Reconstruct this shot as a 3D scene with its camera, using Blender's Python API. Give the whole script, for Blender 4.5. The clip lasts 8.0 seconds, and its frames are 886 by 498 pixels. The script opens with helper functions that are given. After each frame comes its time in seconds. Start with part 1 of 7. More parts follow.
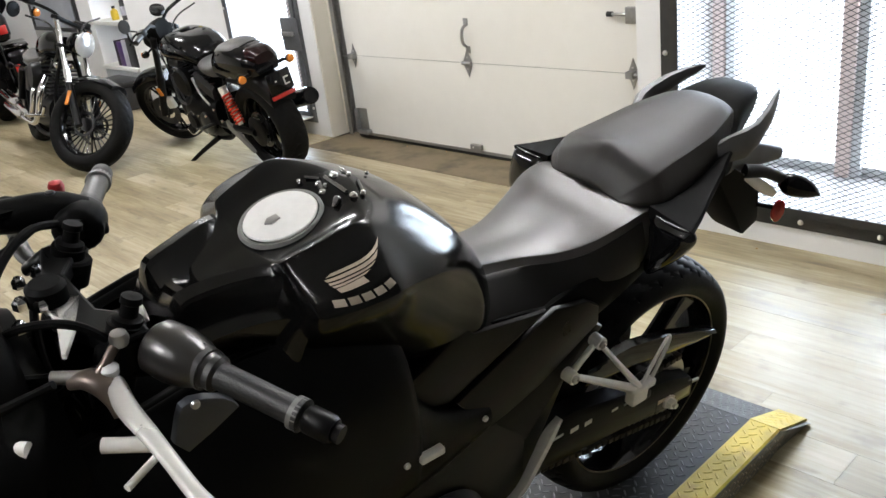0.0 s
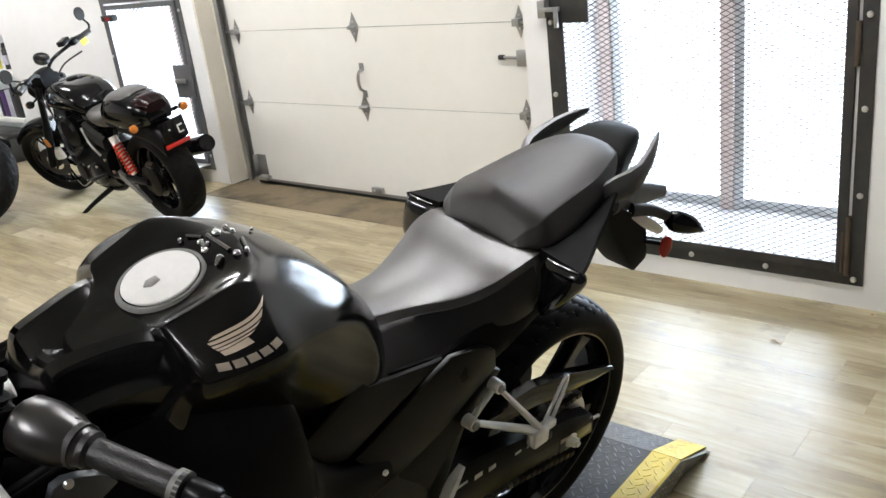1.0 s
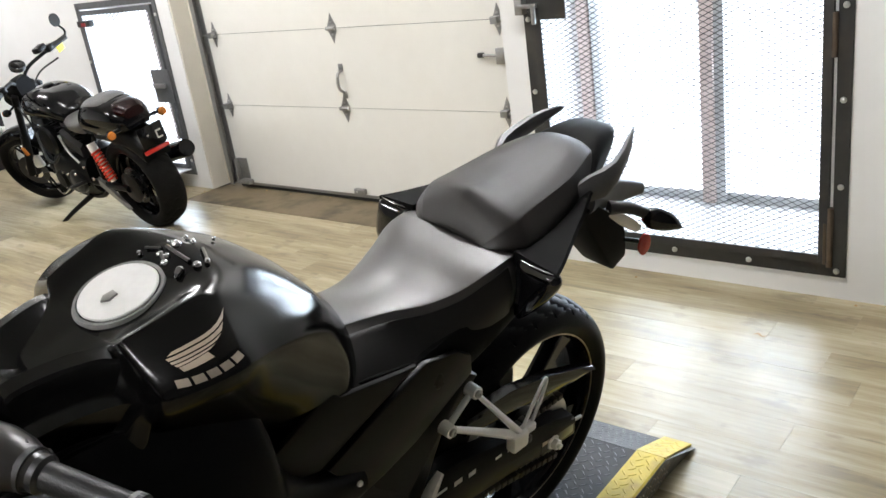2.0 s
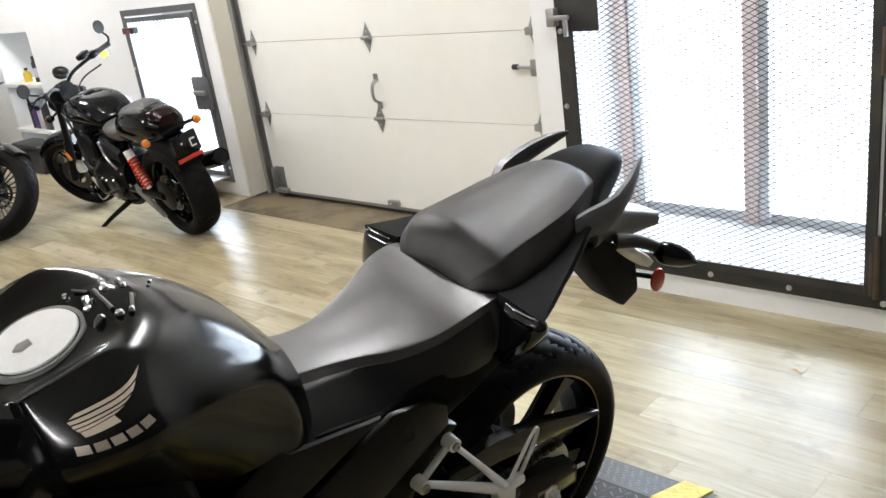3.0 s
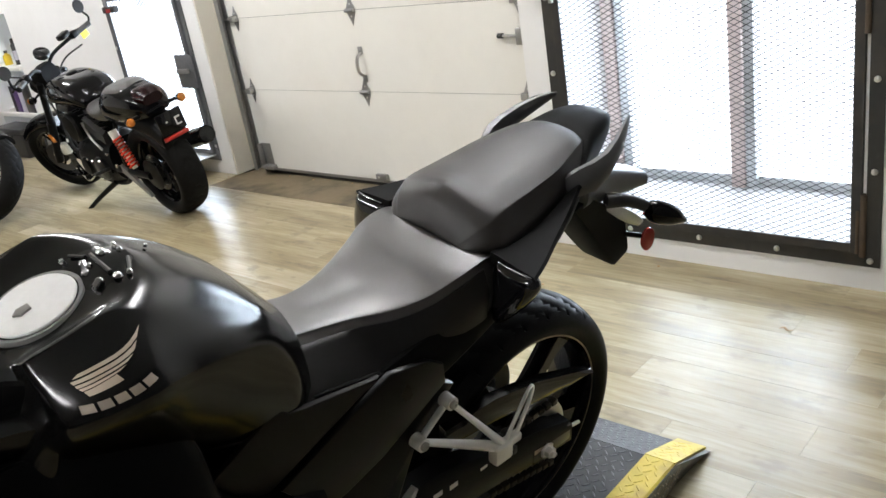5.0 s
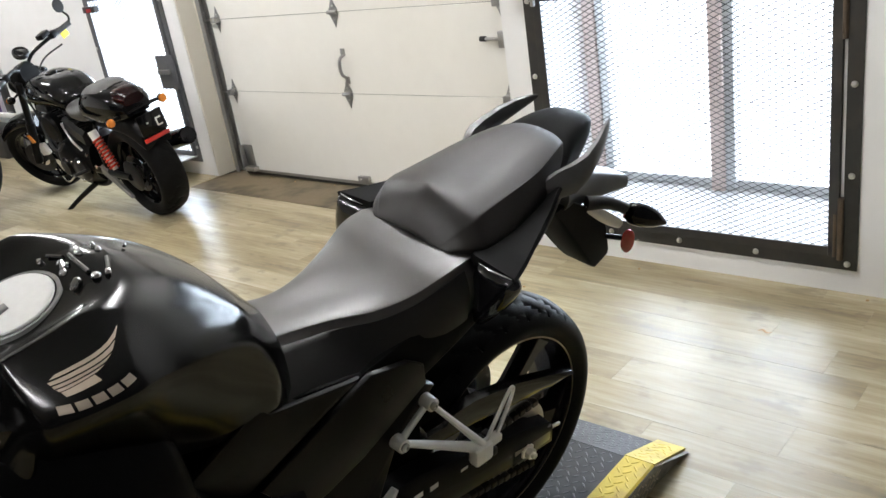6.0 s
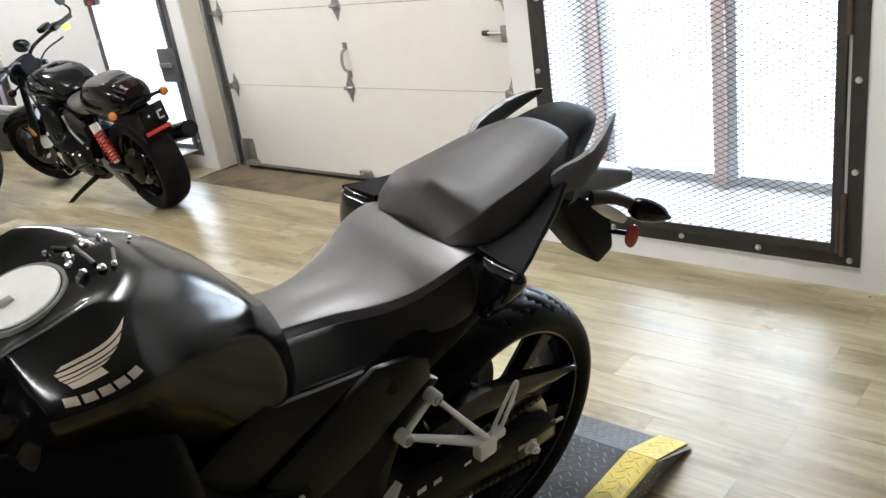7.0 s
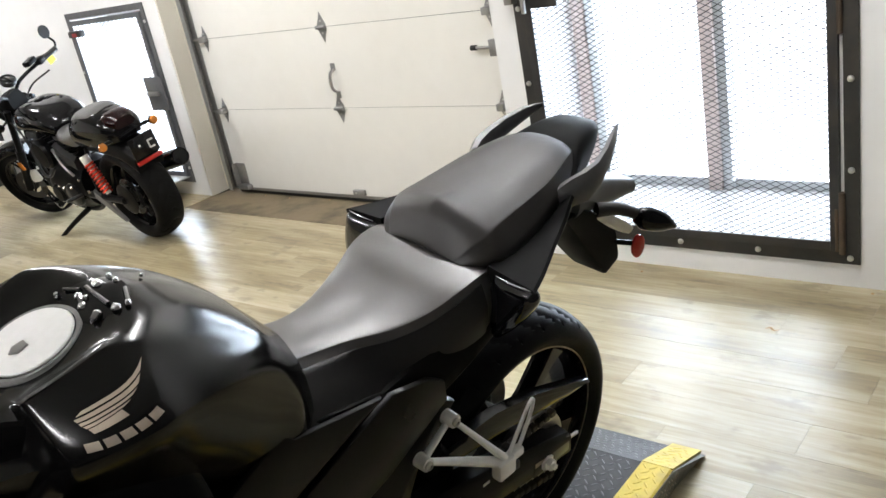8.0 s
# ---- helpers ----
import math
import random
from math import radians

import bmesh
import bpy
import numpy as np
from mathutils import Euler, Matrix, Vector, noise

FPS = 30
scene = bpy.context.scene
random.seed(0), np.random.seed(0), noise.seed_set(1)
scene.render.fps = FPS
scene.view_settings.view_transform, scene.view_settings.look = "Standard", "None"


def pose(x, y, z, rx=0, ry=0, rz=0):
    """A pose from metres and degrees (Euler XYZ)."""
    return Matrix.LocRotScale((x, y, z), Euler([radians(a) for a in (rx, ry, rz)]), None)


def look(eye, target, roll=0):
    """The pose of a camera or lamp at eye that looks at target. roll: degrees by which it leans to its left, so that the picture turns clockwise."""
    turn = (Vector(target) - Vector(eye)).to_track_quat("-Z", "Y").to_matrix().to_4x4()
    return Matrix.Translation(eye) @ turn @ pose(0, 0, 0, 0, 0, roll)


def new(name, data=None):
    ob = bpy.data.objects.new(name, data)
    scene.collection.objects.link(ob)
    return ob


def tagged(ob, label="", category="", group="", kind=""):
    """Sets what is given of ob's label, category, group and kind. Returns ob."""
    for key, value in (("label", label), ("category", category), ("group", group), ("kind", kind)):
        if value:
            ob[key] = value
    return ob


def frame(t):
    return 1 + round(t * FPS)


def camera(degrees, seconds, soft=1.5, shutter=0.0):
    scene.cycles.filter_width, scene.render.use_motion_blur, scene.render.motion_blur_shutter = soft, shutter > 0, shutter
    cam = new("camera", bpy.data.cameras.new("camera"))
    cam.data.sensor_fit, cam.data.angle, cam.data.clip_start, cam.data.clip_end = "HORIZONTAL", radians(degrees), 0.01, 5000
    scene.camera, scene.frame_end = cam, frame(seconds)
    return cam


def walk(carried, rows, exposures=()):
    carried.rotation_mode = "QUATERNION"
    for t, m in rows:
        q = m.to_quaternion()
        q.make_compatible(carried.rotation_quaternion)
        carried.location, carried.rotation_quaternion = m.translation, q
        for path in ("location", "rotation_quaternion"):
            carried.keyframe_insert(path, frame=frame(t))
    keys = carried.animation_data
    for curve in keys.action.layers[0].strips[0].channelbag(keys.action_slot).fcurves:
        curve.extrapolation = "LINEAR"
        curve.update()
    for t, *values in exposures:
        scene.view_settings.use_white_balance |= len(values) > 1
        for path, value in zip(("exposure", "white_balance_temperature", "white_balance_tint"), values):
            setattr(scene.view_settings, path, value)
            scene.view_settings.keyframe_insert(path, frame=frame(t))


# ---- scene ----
cam = camera(55.19, 8.0)
# seconds, eye x y z, yaw, pitch, roll
PATH = [
    (0.0, 0.329, 0.2639, 1.4857, 45.8202, -22.5557, 6.7778),
    (0.5, 0.3306, 0.284, 1.4926, 41.657, -21.601, 6.3277),
    (1.0, 0.3396, 0.2953, 1.4946, 39.1982, -20.667, 6.7232),
    (1.2, 0.3436, 0.2984, 1.5046, 38.1204, -20.8889, 6.9266),
    (2.3, 0.3458, 0.3883, 1.4871, 38.5503, -20.8298, 8.4827),
    (2.5, 0.3493, 0.4377, 1.4888, 40.9905, -20.4539, 7.869),
    (3.0, 0.3611, 0.5206, 1.4849, 42.009, -20.0751, 7.8506),
    (3.5, 0.3605, 0.5286, 1.4719, 41.3539, -21.4854, 7.8081),
    (4.0, 0.3673, 0.5117, 1.4736, 40.8411, -21.3443, 8.7493),
    (4.5, 0.3654, 0.5016, 1.469, 40.9688, -21.8667, 9.0743),
    (6.0, 0.371, 0.4983, 1.464, 39.6874, -21.8123, 8.3965),
    (6.5, 0.3708, 0.4971, 1.463, 39.2801, -22.134, 8.2379),
    (7.0, 0.3625, 0.4945, 1.4625, 39.7746, -22.138, 8.1563),
    (7.5, 0.3582, 0.5005, 1.4637, 38.731, -21.861, 8.3177),
    (8.0, 0.3303, 0.488, 1.473, 38.2344, -21.4488, 10.4611),
]
# seconds, stops: the clip's own slow brightening and darkening
EXPOSURE = [(0.0, -0.13), (0.5, -0.09), (1.0, -0.03), (2.5, -0.05), (3.0, -0.02), (3.5, -0.07), (4.0, -0.11), (6.0, -0.15), (7.0, -0.09), (8.0, -0.02)]
walk(cam, [(t, pose(x, y, z, 90 + pitch, roll, yaw)) for t, x, y, z, yaw, pitch, roll in PATH], EXPOSURE)

# ---- light ----
world = bpy.data.worlds.new("sky")
scene.world = world
world.use_nodes = True
wn = world.node_tree
sky = wn.nodes.new("ShaderNodeTexSky")
sky.sky_type, sky.sun_disc, sky.sun_elevation, sky.sun_rotation = "NISHITA", False, radians(42), radians(20)
wn.links.new(sky.outputs["Color"], wn.nodes["Background"].inputs["Color"])
wn.nodes["Background"].inputs["Strength"].default_value = 0.12


def sun(energy, elevation, heading, angle):
    data = bpy.data.lights.new("sun", "SUN")
    data.energy, data.angle, data.color = energy, radians(angle), (1.0, 0.96, 0.9)
    ob = new("sun", data)
    ob.rotation_euler = (radians(90 - elevation), 0, radians(180 - heading))
    return ob


sun(3.0, 42, 160, 0.6)


def area(name, place, target, width, height, watts, color=(1, 1, 1)):
    data = bpy.data.lights.new(name, "AREA")
    data.shape, data.size, data.size_y, data.energy, data.color = "RECTANGLE", width, height, watts, color
    ob = new(name, data)
    ob.matrix_world = look(place, target)
    return ob


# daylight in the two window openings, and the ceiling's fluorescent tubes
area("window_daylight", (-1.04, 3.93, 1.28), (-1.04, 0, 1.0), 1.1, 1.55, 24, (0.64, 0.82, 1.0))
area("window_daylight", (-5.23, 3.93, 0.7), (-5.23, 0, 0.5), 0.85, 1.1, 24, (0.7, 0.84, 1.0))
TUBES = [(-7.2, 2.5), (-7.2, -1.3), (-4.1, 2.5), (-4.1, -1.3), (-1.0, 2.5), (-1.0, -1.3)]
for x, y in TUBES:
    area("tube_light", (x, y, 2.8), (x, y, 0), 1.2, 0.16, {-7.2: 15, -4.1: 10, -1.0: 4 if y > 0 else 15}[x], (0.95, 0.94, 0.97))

# ---- building helpers ----
def shader(name, color, rough=0.5, metal=0.0, vary=0.12, grain=40.0, bump=0.0, bump_scale=200.0, coat=0.0, stain=0.0, stain_scale=3.0, stain_color=None, random_vary=0.0, spec=0.5, rough_vary=0.1, stretch=(1, 1, 1)):
    """A surface with fine grain, broad stains, relief and uneven gloss."""
    m = bpy.data.materials.new(name)
    m.use_nodes = True
    nt = m.node_tree
    b = nt.nodes["Principled BSDF"]
    b.inputs["Metallic"].default_value = metal
    b.inputs["Coat Weight"].default_value = coat
    b.inputs["Coat Roughness"].default_value = 0.08
    b.inputs["Specular IOR Level"].default_value = spec
    tc = nt.nodes.new("ShaderNodeTexCoord")
    mp = nt.nodes.new("ShaderNodeMapping")
    mp.inputs["Scale"].default_value = stretch
    nt.links.new(tc.outputs["Object"], mp.inputs["Vector"])

    def tex(scale, detail=4.0):
        n = nt.nodes.new("ShaderNodeTexNoise")
        n.inputs["Scale"].default_value, n.inputs["Detail"].default_value = scale, detail
        nt.links.new(mp.outputs["Vector"], n.inputs["Vector"])
        return n

    fine, broad = tex(grain), tex(stain_scale, 6.0)
    ramp = nt.nodes.new("ShaderNodeMapRange")
    ramp.inputs["To Min"].default_value, ramp.inputs["To Max"].default_value = 1 - vary, 1 + vary
    nt.links.new(fine.outputs["Fac"], ramp.inputs["Value"])
    value = ramp.outputs["Result"]
    if random_vary:
        info = nt.nodes.new("ShaderNodeObjectInfo")
        rr = nt.nodes.new("ShaderNodeMapRange")
        rr.inputs["To Min"].default_value, rr.inputs["To Max"].default_value = 1 - random_vary, 1 + random_vary
        nt.links.new(info.outputs["Random"], rr.inputs["Value"])
        mul = nt.nodes.new("ShaderNodeMath")
        mul.operation = "MULTIPLY"
        nt.links.new(value, mul.inputs[0])
        nt.links.new(rr.outputs["Result"], mul.inputs[1])
        value = mul.outputs["Value"]
    vm = nt.nodes.new("ShaderNodeVectorMath")
    vm.operation = "SCALE"
    vm.inputs[0].default_value = color
    nt.links.new(value, vm.inputs["Scale"])
    out = vm.outputs["Vector"]
    if stain:
        sr = nt.nodes.new("ShaderNodeMapRange")
        sr.inputs["From Min"].default_value, sr.inputs["From Max"].default_value, sr.inputs["To Max"].default_value = 0.48, 0.72, stain
        nt.links.new(broad.outputs["Fac"], sr.inputs["Value"])
        mix = nt.nodes.new("ShaderNodeMix")
        mix.data_type = "RGBA"
        nt.links.new(sr.outputs["Result"], mix.inputs[0])
        nt.links.new(out, mix.inputs[6])
        mix.inputs[7].default_value = (*(stain_color or [c * 0.55 for c in color]), 1)
        out = mix.outputs[2]
    nt.links.new(out, b.inputs["Base Color"])
    rv = nt.nodes.new("ShaderNodeMapRange")
    rv.inputs["To Min"].default_value, rv.inputs["To Max"].default_value = max(0.02, rough - rough_vary), min(1, rough + rough_vary)
    nt.links.new(broad.outputs["Fac"], rv.inputs["Value"])
    nt.links.new(rv.outputs["Result"], b.inputs["Roughness"])
    if bump:
        bt = tex(bump_scale, 3.0)
        bn = nt.nodes.new("ShaderNodeBump")
        bn.inputs["Strength"].default_value, bn.inputs["Distance"].default_value = bump, 0.002
        nt.links.new(bt.outputs["Fac"], bn.inputs["Height"])
        nt.links.new(bn.outputs["Normal"], b.inputs["Normal"])
    return m


def glowing(name, color, strength):
    m = bpy.data.materials.new(name)
    m.use_nodes = True
    b = m.node_tree.nodes["Principled BSDF"]
    b.inputs["Base Color"].default_value = (*color, 1)
    b.inputs["Emission Color"].default_value = (*color, 1)
    b.inputs["Emission Strength"].default_value = strength
    return m


def glassy(name, color=(1, 1, 1), rough=0.0):
    m = bpy.data.materials.new(name)
    m.use_nodes = True
    b = m.node_tree.nodes["Principled BSDF"]
    b.inputs["Base Color"].default_value = (*color, 1)
    b.inputs["Transmission Weight"].default_value = 1.0
    b.inputs["Roughness"].default_value, b.inputs["IOR"].default_value = rough, 1.45
    return m


def planked(name):
    """Greyish-blond wood-print vinyl: streaks along the board, tone by board, satin wear layer."""
    m = bpy.data.materials.new(name)
    m.use_nodes = True
    nt = m.node_tree
    b = nt.nodes["Principled BSDF"]
    tc, info = nt.nodes.new("ShaderNodeTexCoord"), nt.nodes.new("ShaderNodeObjectInfo")
    off = nt.nodes.new("ShaderNodeVectorMath")
    off.operation = "SCALE"
    off.inputs[0].default_value = (17.0, 31.0, 7.0)
    nt.links.new(info.outputs["Random"], off.inputs["Scale"])
    add = nt.nodes.new("ShaderNodeVectorMath")
    nt.links.new(tc.outputs["Object"], add.inputs[0])
    nt.links.new(off.outputs["Vector"], add.inputs[1])

    def streak(sx, sy, detail):
        mp, n = nt.nodes.new("ShaderNodeMapping"), nt.nodes.new("ShaderNodeTexNoise")
        mp.inputs["Scale"].default_value = (sx, sy, 1)
        n.inputs["Scale"].default_value, n.inputs["Detail"].default_value, n.inputs["Roughness"].default_value = 1.0, detail, 0.6
        nt.links.new(add.outputs["Vector"], mp.inputs["Vector"])
        nt.links.new(mp.outputs["Vector"], n.inputs["Vector"])
        return n.outputs["Fac"]

    ramp = nt.nodes.new("ShaderNodeValToRGB")
    cr = ramp.color_ramp
    cr.elements[0].position, cr.elements[0].color = 0.3, (0.16, 0.129, 0.078, 1)
    cr.elements[1].position, cr.elements[1].color = 0.7, (0.49, 0.441, 0.325, 1)
    for p, c in ((0.44, (0.27, 0.22, 0.121, 1)), (0.55, (0.375, 0.321, 0.205, 1))):
        cr.elements.new(p).color = c
    blend = nt.nodes.new("ShaderNodeMix")
    blend.inputs[0].default_value = 0.3
    nt.links.new(streak(1.3, 8, 5), blend.inputs[2])
    nt.links.new(streak(3.5, 70, 4), blend.inputs[3])
    tone = nt.nodes.new("ShaderNodeMapRange")
    tone.inputs["To Min"].default_value, tone.inputs["To Max"].default_value = -0.042, 0.05
    nt.links.new(info.outputs["Random"], tone.inputs["Value"])
    sm = nt.nodes.new("ShaderNodeMath")
    nt.links.new(blend.outputs[0], sm.inputs[0])
    nt.links.new(tone.outputs["Result"], sm.inputs[1])
    nt.links.new(sm.outputs["Value"], ramp.inputs["Fac"])
    # sparse printed knots and scuffs
    knot = nt.nodes.new("ShaderNodeMapRange")
    knot.inputs["From Min"].default_value, knot.inputs["From Max"].default_value = 0.575, 0.68
    knot.inputs["To Min"].default_value, knot.inputs["To Max"].default_value = 0.0, 0.4
    nt.links.new(streak(7, 15, 3), knot.inputs["Value"])
    worn = nt.nodes.new("ShaderNodeMix")
    worn.data_type = "RGBA"
    worn.inputs[7].default_value = (0.1, 0.078, 0.05, 1)
    nt.links.new(knot.outputs["Result"], worn.inputs[0])
    nt.links.new(ramp.outputs["Color"], worn.inputs[6])
    nt.links.new(worn.outputs[2], b.inputs["Base Color"])
    rr = nt.nodes.new("ShaderNodeMapRange")
    rr.inputs["To Min"].default_value, rr.inputs["To Max"].default_value = 0.25, 0.46
    b.inputs["Specular IOR Level"].default_value = 0.5
    nt.links.new(streak(1.8, 4, 4), rr.inputs["Value"])
    nt.links.new(rr.outputs["Result"], b.inputs["Roughness"])
    bn = nt.nodes.new("ShaderNodeBump")
    bn.inputs["Strength"].default_value, bn.inputs["Distance"].default_value = 0.12, 0.001
    nt.links.new(streak(6, 160, 3), bn.inputs["Height"])
    nt.links.new(bn.outputs["Normal"], b.inputs["Normal"])
    return m


def mesh_of(bm, name, material, smooth=False, angle=40):
    bmesh.ops.recalc_face_normals(bm, faces=bm.faces)
    me = bpy.data.meshes.new(name)
    bm.to_mesh(me)
    bm.free()
    if material:
        me.materials.append(material)
    if smooth:
        me.shade_smooth()
        me.set_sharp_from_angle(angle=radians(angle))
    return me


def part(name, bm, material, parent=None, label="", smooth=True, angle=40, subdiv=0):
    ob = new(name, mesh_of(bm, name, material, smooth, angle))
    if parent:
        ob.parent = parent
    if label:
        ob["label"] = label
    if subdiv:
        mod = ob.modifiers.new("smooth", "SUBSURF")
        mod.levels = mod.render_levels = subdiv
    return ob


def thing(name, label, category, group="", kind="", at=None):
    ob = new(name)
    ob.empty_display_size = 0.1
    if at:
        ob.matrix_world = at
    return tagged(ob, label, category, group, kind)


def box(bm, lo, hi, bevel=0.0, m=None):
    c, s = [(a + b) / 2 for a, b in zip(lo, hi)], [abs(b - a) for a, b in zip(lo, hi)]
    r = bmesh.ops.create_cube(bm, size=1, matrix=Matrix.Translation(c) @ Matrix.Diagonal((*s, 1)))
    vs = r["verts"]
    if bevel:
        es = list({e for v in vs for e in v.link_edges})
        r = bmesh.ops.bevel(bm, geom=es, offset=bevel, segments=2, affect="EDGES", profile=0.5)
        vs = list({v for f in r["faces"] for v in f.verts} | {v for v in vs if v.is_valid})
    if m:
        bmesh.ops.transform(bm, matrix=m, verts=vs)
    return bm


def boxes(*spans, bevel=0.0):
    bm = bmesh.new()
    for lo, hi in spans:
        box(bm, lo, hi, bevel)
    return bm


def frame_at(p, q):
    d = (Vector(q) - Vector(p)).normalized()
    return d.to_track_quat("Z", "Y").to_matrix().to_4x4()


def cyl(bm, p, q, r, r2=None, seg=16, caps=True):
    p, q = Vector(p), Vector(q)
    m = Matrix.Translation((p + q) / 2) @ frame_at(p, q)
    bmesh.ops.create_cone(bm, cap_ends=caps, segments=seg, radius1=r, radius2=r if r2 is None else r2, depth=(q - p).length, matrix=m)
    return bm


def cyls(*spans, seg=16):
    bm = bmesh.new()
    for s in spans:
        cyl(bm, *s, seg=seg)
    return bm


def smooth_path(pts, n):
    """Catmull-Rom points through pts (any dimension)."""
    pts = [np.array(p, float) for p in pts]
    ext = [2 * pts[0] - pts[1]] + pts + [2 * pts[-1] - pts[-2]]
    out = []
    for i in range(len(pts) - 1):
        a, b, c, d = ext[i : i + 4]
        for k in range(n):
            t = k / n
            out.append(0.5 * (2 * b + (c - a) * t + (2 * a - 5 * b + 4 * c - d) * t * t + (3 * b - a - 3 * c + d) * t**3))
    return out + [pts[-1]]


def tube(bm, pts, r, seg=10, smooth=6, flat=None):
    """A round or oval bar along pts; r one radius or one per point; flat: (across, up) factors with a fixed up hint."""
    rs = r if isinstance(r, (list, tuple)) else [r] * len(pts)
    path = smooth_path([(*p, k) for p, k in zip(pts, rs)], smooth) if smooth > 1 else [np.array((*p, k)) for p, k in zip(pts, rs)]
    rings, prev = [], None
    for i, p in enumerate(path):
        d = Vector(path[min(i + 1, len(path) - 1)][:3] - path[max(i - 1, 0)][:3]).normalized()
        side = prev if prev is not None else (Vector((0, 0, 1)).cross(d) if abs(d.z) < 0.95 else Vector((1, 0, 0)))
        up = d.cross(side).normalized()
        side = up.cross(d).normalized()
        prev = side
        fx, fy = flat or (1, 1)
        rings.append([bm.verts.new(Vector(p[:3]) + (side * math.cos(a) * fx + up * math.sin(a) * fy) * p[3]) for a in np.linspace(0, 2 * math.pi, seg, endpoint=False)])
    skin(bm, rings)
    return bm


def skin(bm, rings, closed=True, caps=True):
    n = len(rings[0])
    for a, b in zip(rings, rings[1:]):
        for i in range(n if closed else n - 1):
            j = (i + 1) % n
            bm.faces.new((a[i], a[j], b[j], b[i]))
    if caps and closed:
        bm.faces.new(rings[0][::-1])
        bm.faces.new(rings[-1])


def loft(sections, caps=True, between=1, closed=True):
    """A skin through rings of 3D points; between > 1 adds smooth rings."""
    if between > 1:
        flat = smooth_path([np.array(s, float).ravel() for s in sections], between)
        sections = [f.reshape(-1, 3) for f in flat]
    bm = bmesh.new()
    skin(bm, [[bm.verts.new(p) for p in s] for s in sections], closed, caps)
    return bm


def lathe(bm, profile, m=None, seg=32, ring=False):
    """Turns (radius, height) pairs round local z. ring: the profile closes on itself."""
    rows = [[bm.verts.new((r * math.cos(a), r * math.sin(a), h)) for a in np.linspace(0, 2 * math.pi, seg, endpoint=False)] for r, h in profile]
    if ring:
        rows.append(rows[0])
    skin(bm, rows, True, caps=not ring)
    if m:
        bmesh.ops.transform(bm, matrix=m, verts=list({v for row in rows for v in row}))
    return bm


def plate(bm, outline, thick, m=None, bevel=0.0):
    """An outline in local x, y pulled up by thick."""
    f = bm.faces.new([bm.verts.new((x, y, 0)) for x, y in outline])
    r = bmesh.ops.extrude_face_region(bm, geom=[f])
    top = [v for v in r["geom"] if isinstance(v, bmesh.types.BMVert)]
    bmesh.ops.translate(bm, verts=top, vec=(0, 0, thick))
    vs = list(f.verts) + top
    if bevel:
        es = [e for e in {e for v in top for e in v.link_edges} if all(v in top for v in e.verts)]
        r = bmesh.ops.bevel(bm, geom=es, offset=bevel, segments=2, affect="EDGES", profile=0.5)
        vs = list({v for v in vs if v.is_valid} | {v for f2 in r["faces"] for v in f2.verts})
    if m:
        bmesh.ops.transform(bm, matrix=m, verts=vs)
    return bm


# ---- materials ----
M_PLANK = planked("vinyl_plank")
M_SUBFLOOR = shader("subfloor", (0.10, 0.085, 0.06), 0.7, vary=0.2)
M_WALL = shader("white_wall_paint", (0.82, 0.817, 0.81), 0.55, vary=0.03, grain=9, bump=0.15, bump_scale=120, stain=0.10, stain_color=(0.62, 0.58, 0.5))
M_REVEAL = shader("cream_reveal_paint", (0.70, 0.665, 0.585), 0.6, vary=0.05, grain=12, bump=0.15, bump_scale=140, stain=0.25, stain_color=(0.5, 0.44, 0.34))
# for the walls out of view, dark so that black paint reflects little
M_BACKWALL = shader("unseen_dark_wall", (0.09, 0.088, 0.086), 0.7, vary=0.06)
M_CEIL = shader("ceiling_paint", (0.5, 0.498, 0.49), 0.8, vary=0.06)
M_DOOR = shader("garage_door_enamel", (0.79, 0.775, 0.725), 0.42, vary=0.025, grain=14, bump=0.10, bump_scale=420, stain=0.12, stain_scale=2.2, stain_color=(0.6, 0.55, 0.45))
M_GALV = shader("galvanised_steel", (0.36, 0.36, 0.355), 0.42, metal=0.85, vary=0.18, grain=60, bump=0.1, stain=0.3, stain_color=(0.3, 0.28, 0.25))
M_GATE = shader("charcoal_gate_steel", (0.028, 0.0275, 0.0265), 0.5, metal=0.3, vary=0.25, grain=30, bump=0.2, bump_scale=150, stain=0.35, stain_color=(0.08, 0.06, 0.042), stain_scale=9)
# paler copy of the gate steel, with the window's glare put into its colour
M_GATEGLARE = shader("glare_paled_gate_steel", (0.11, 0.112, 0.115), 0.45, metal=0.3, vary=0.25, grain=30, bump=0.2, bump_scale=150)
M_RUSTY = shader("rusty_steel", (0.085, 0.06, 0.038), 0.6, metal=0.3, vary=0.35, grain=25, bump=0.3, stain=0.6, stain_color=(0.05, 0.04, 0.035), stain_scale=12)
M_MESHW = shader("expanded_mesh_steel", (0.018, 0.0175, 0.017), 0.55, metal=0.0, spec=0.25, vary=0.2)
M_BOLT = shader("zinc_bolt", (0.62, 0.62, 0.6), 0.35, metal=0.9, vary=0.15)
M_RUBBER = shader("tyre_rubber", (0.004, 0.004, 0.0042), 0.55, spec=0.1, vary=0.25, grain=90, bump=0.25, bump_scale=300, stain=0.12, stain_color=(0.014, 0.0135, 0.012), stain_scale=14)
M_SEAL = shader("black_rubber_seal", (0.02, 0.02, 0.02), 0.6, vary=0.2)
M_CONC = shader("worn_concrete", (0.15, 0.115, 0.066), 0.62, vary=0.2, grain=22, bump=0.35, bump_scale=60, stain=0.95, stain_color=(0.035, 0.028, 0.014), stain_scale=5)
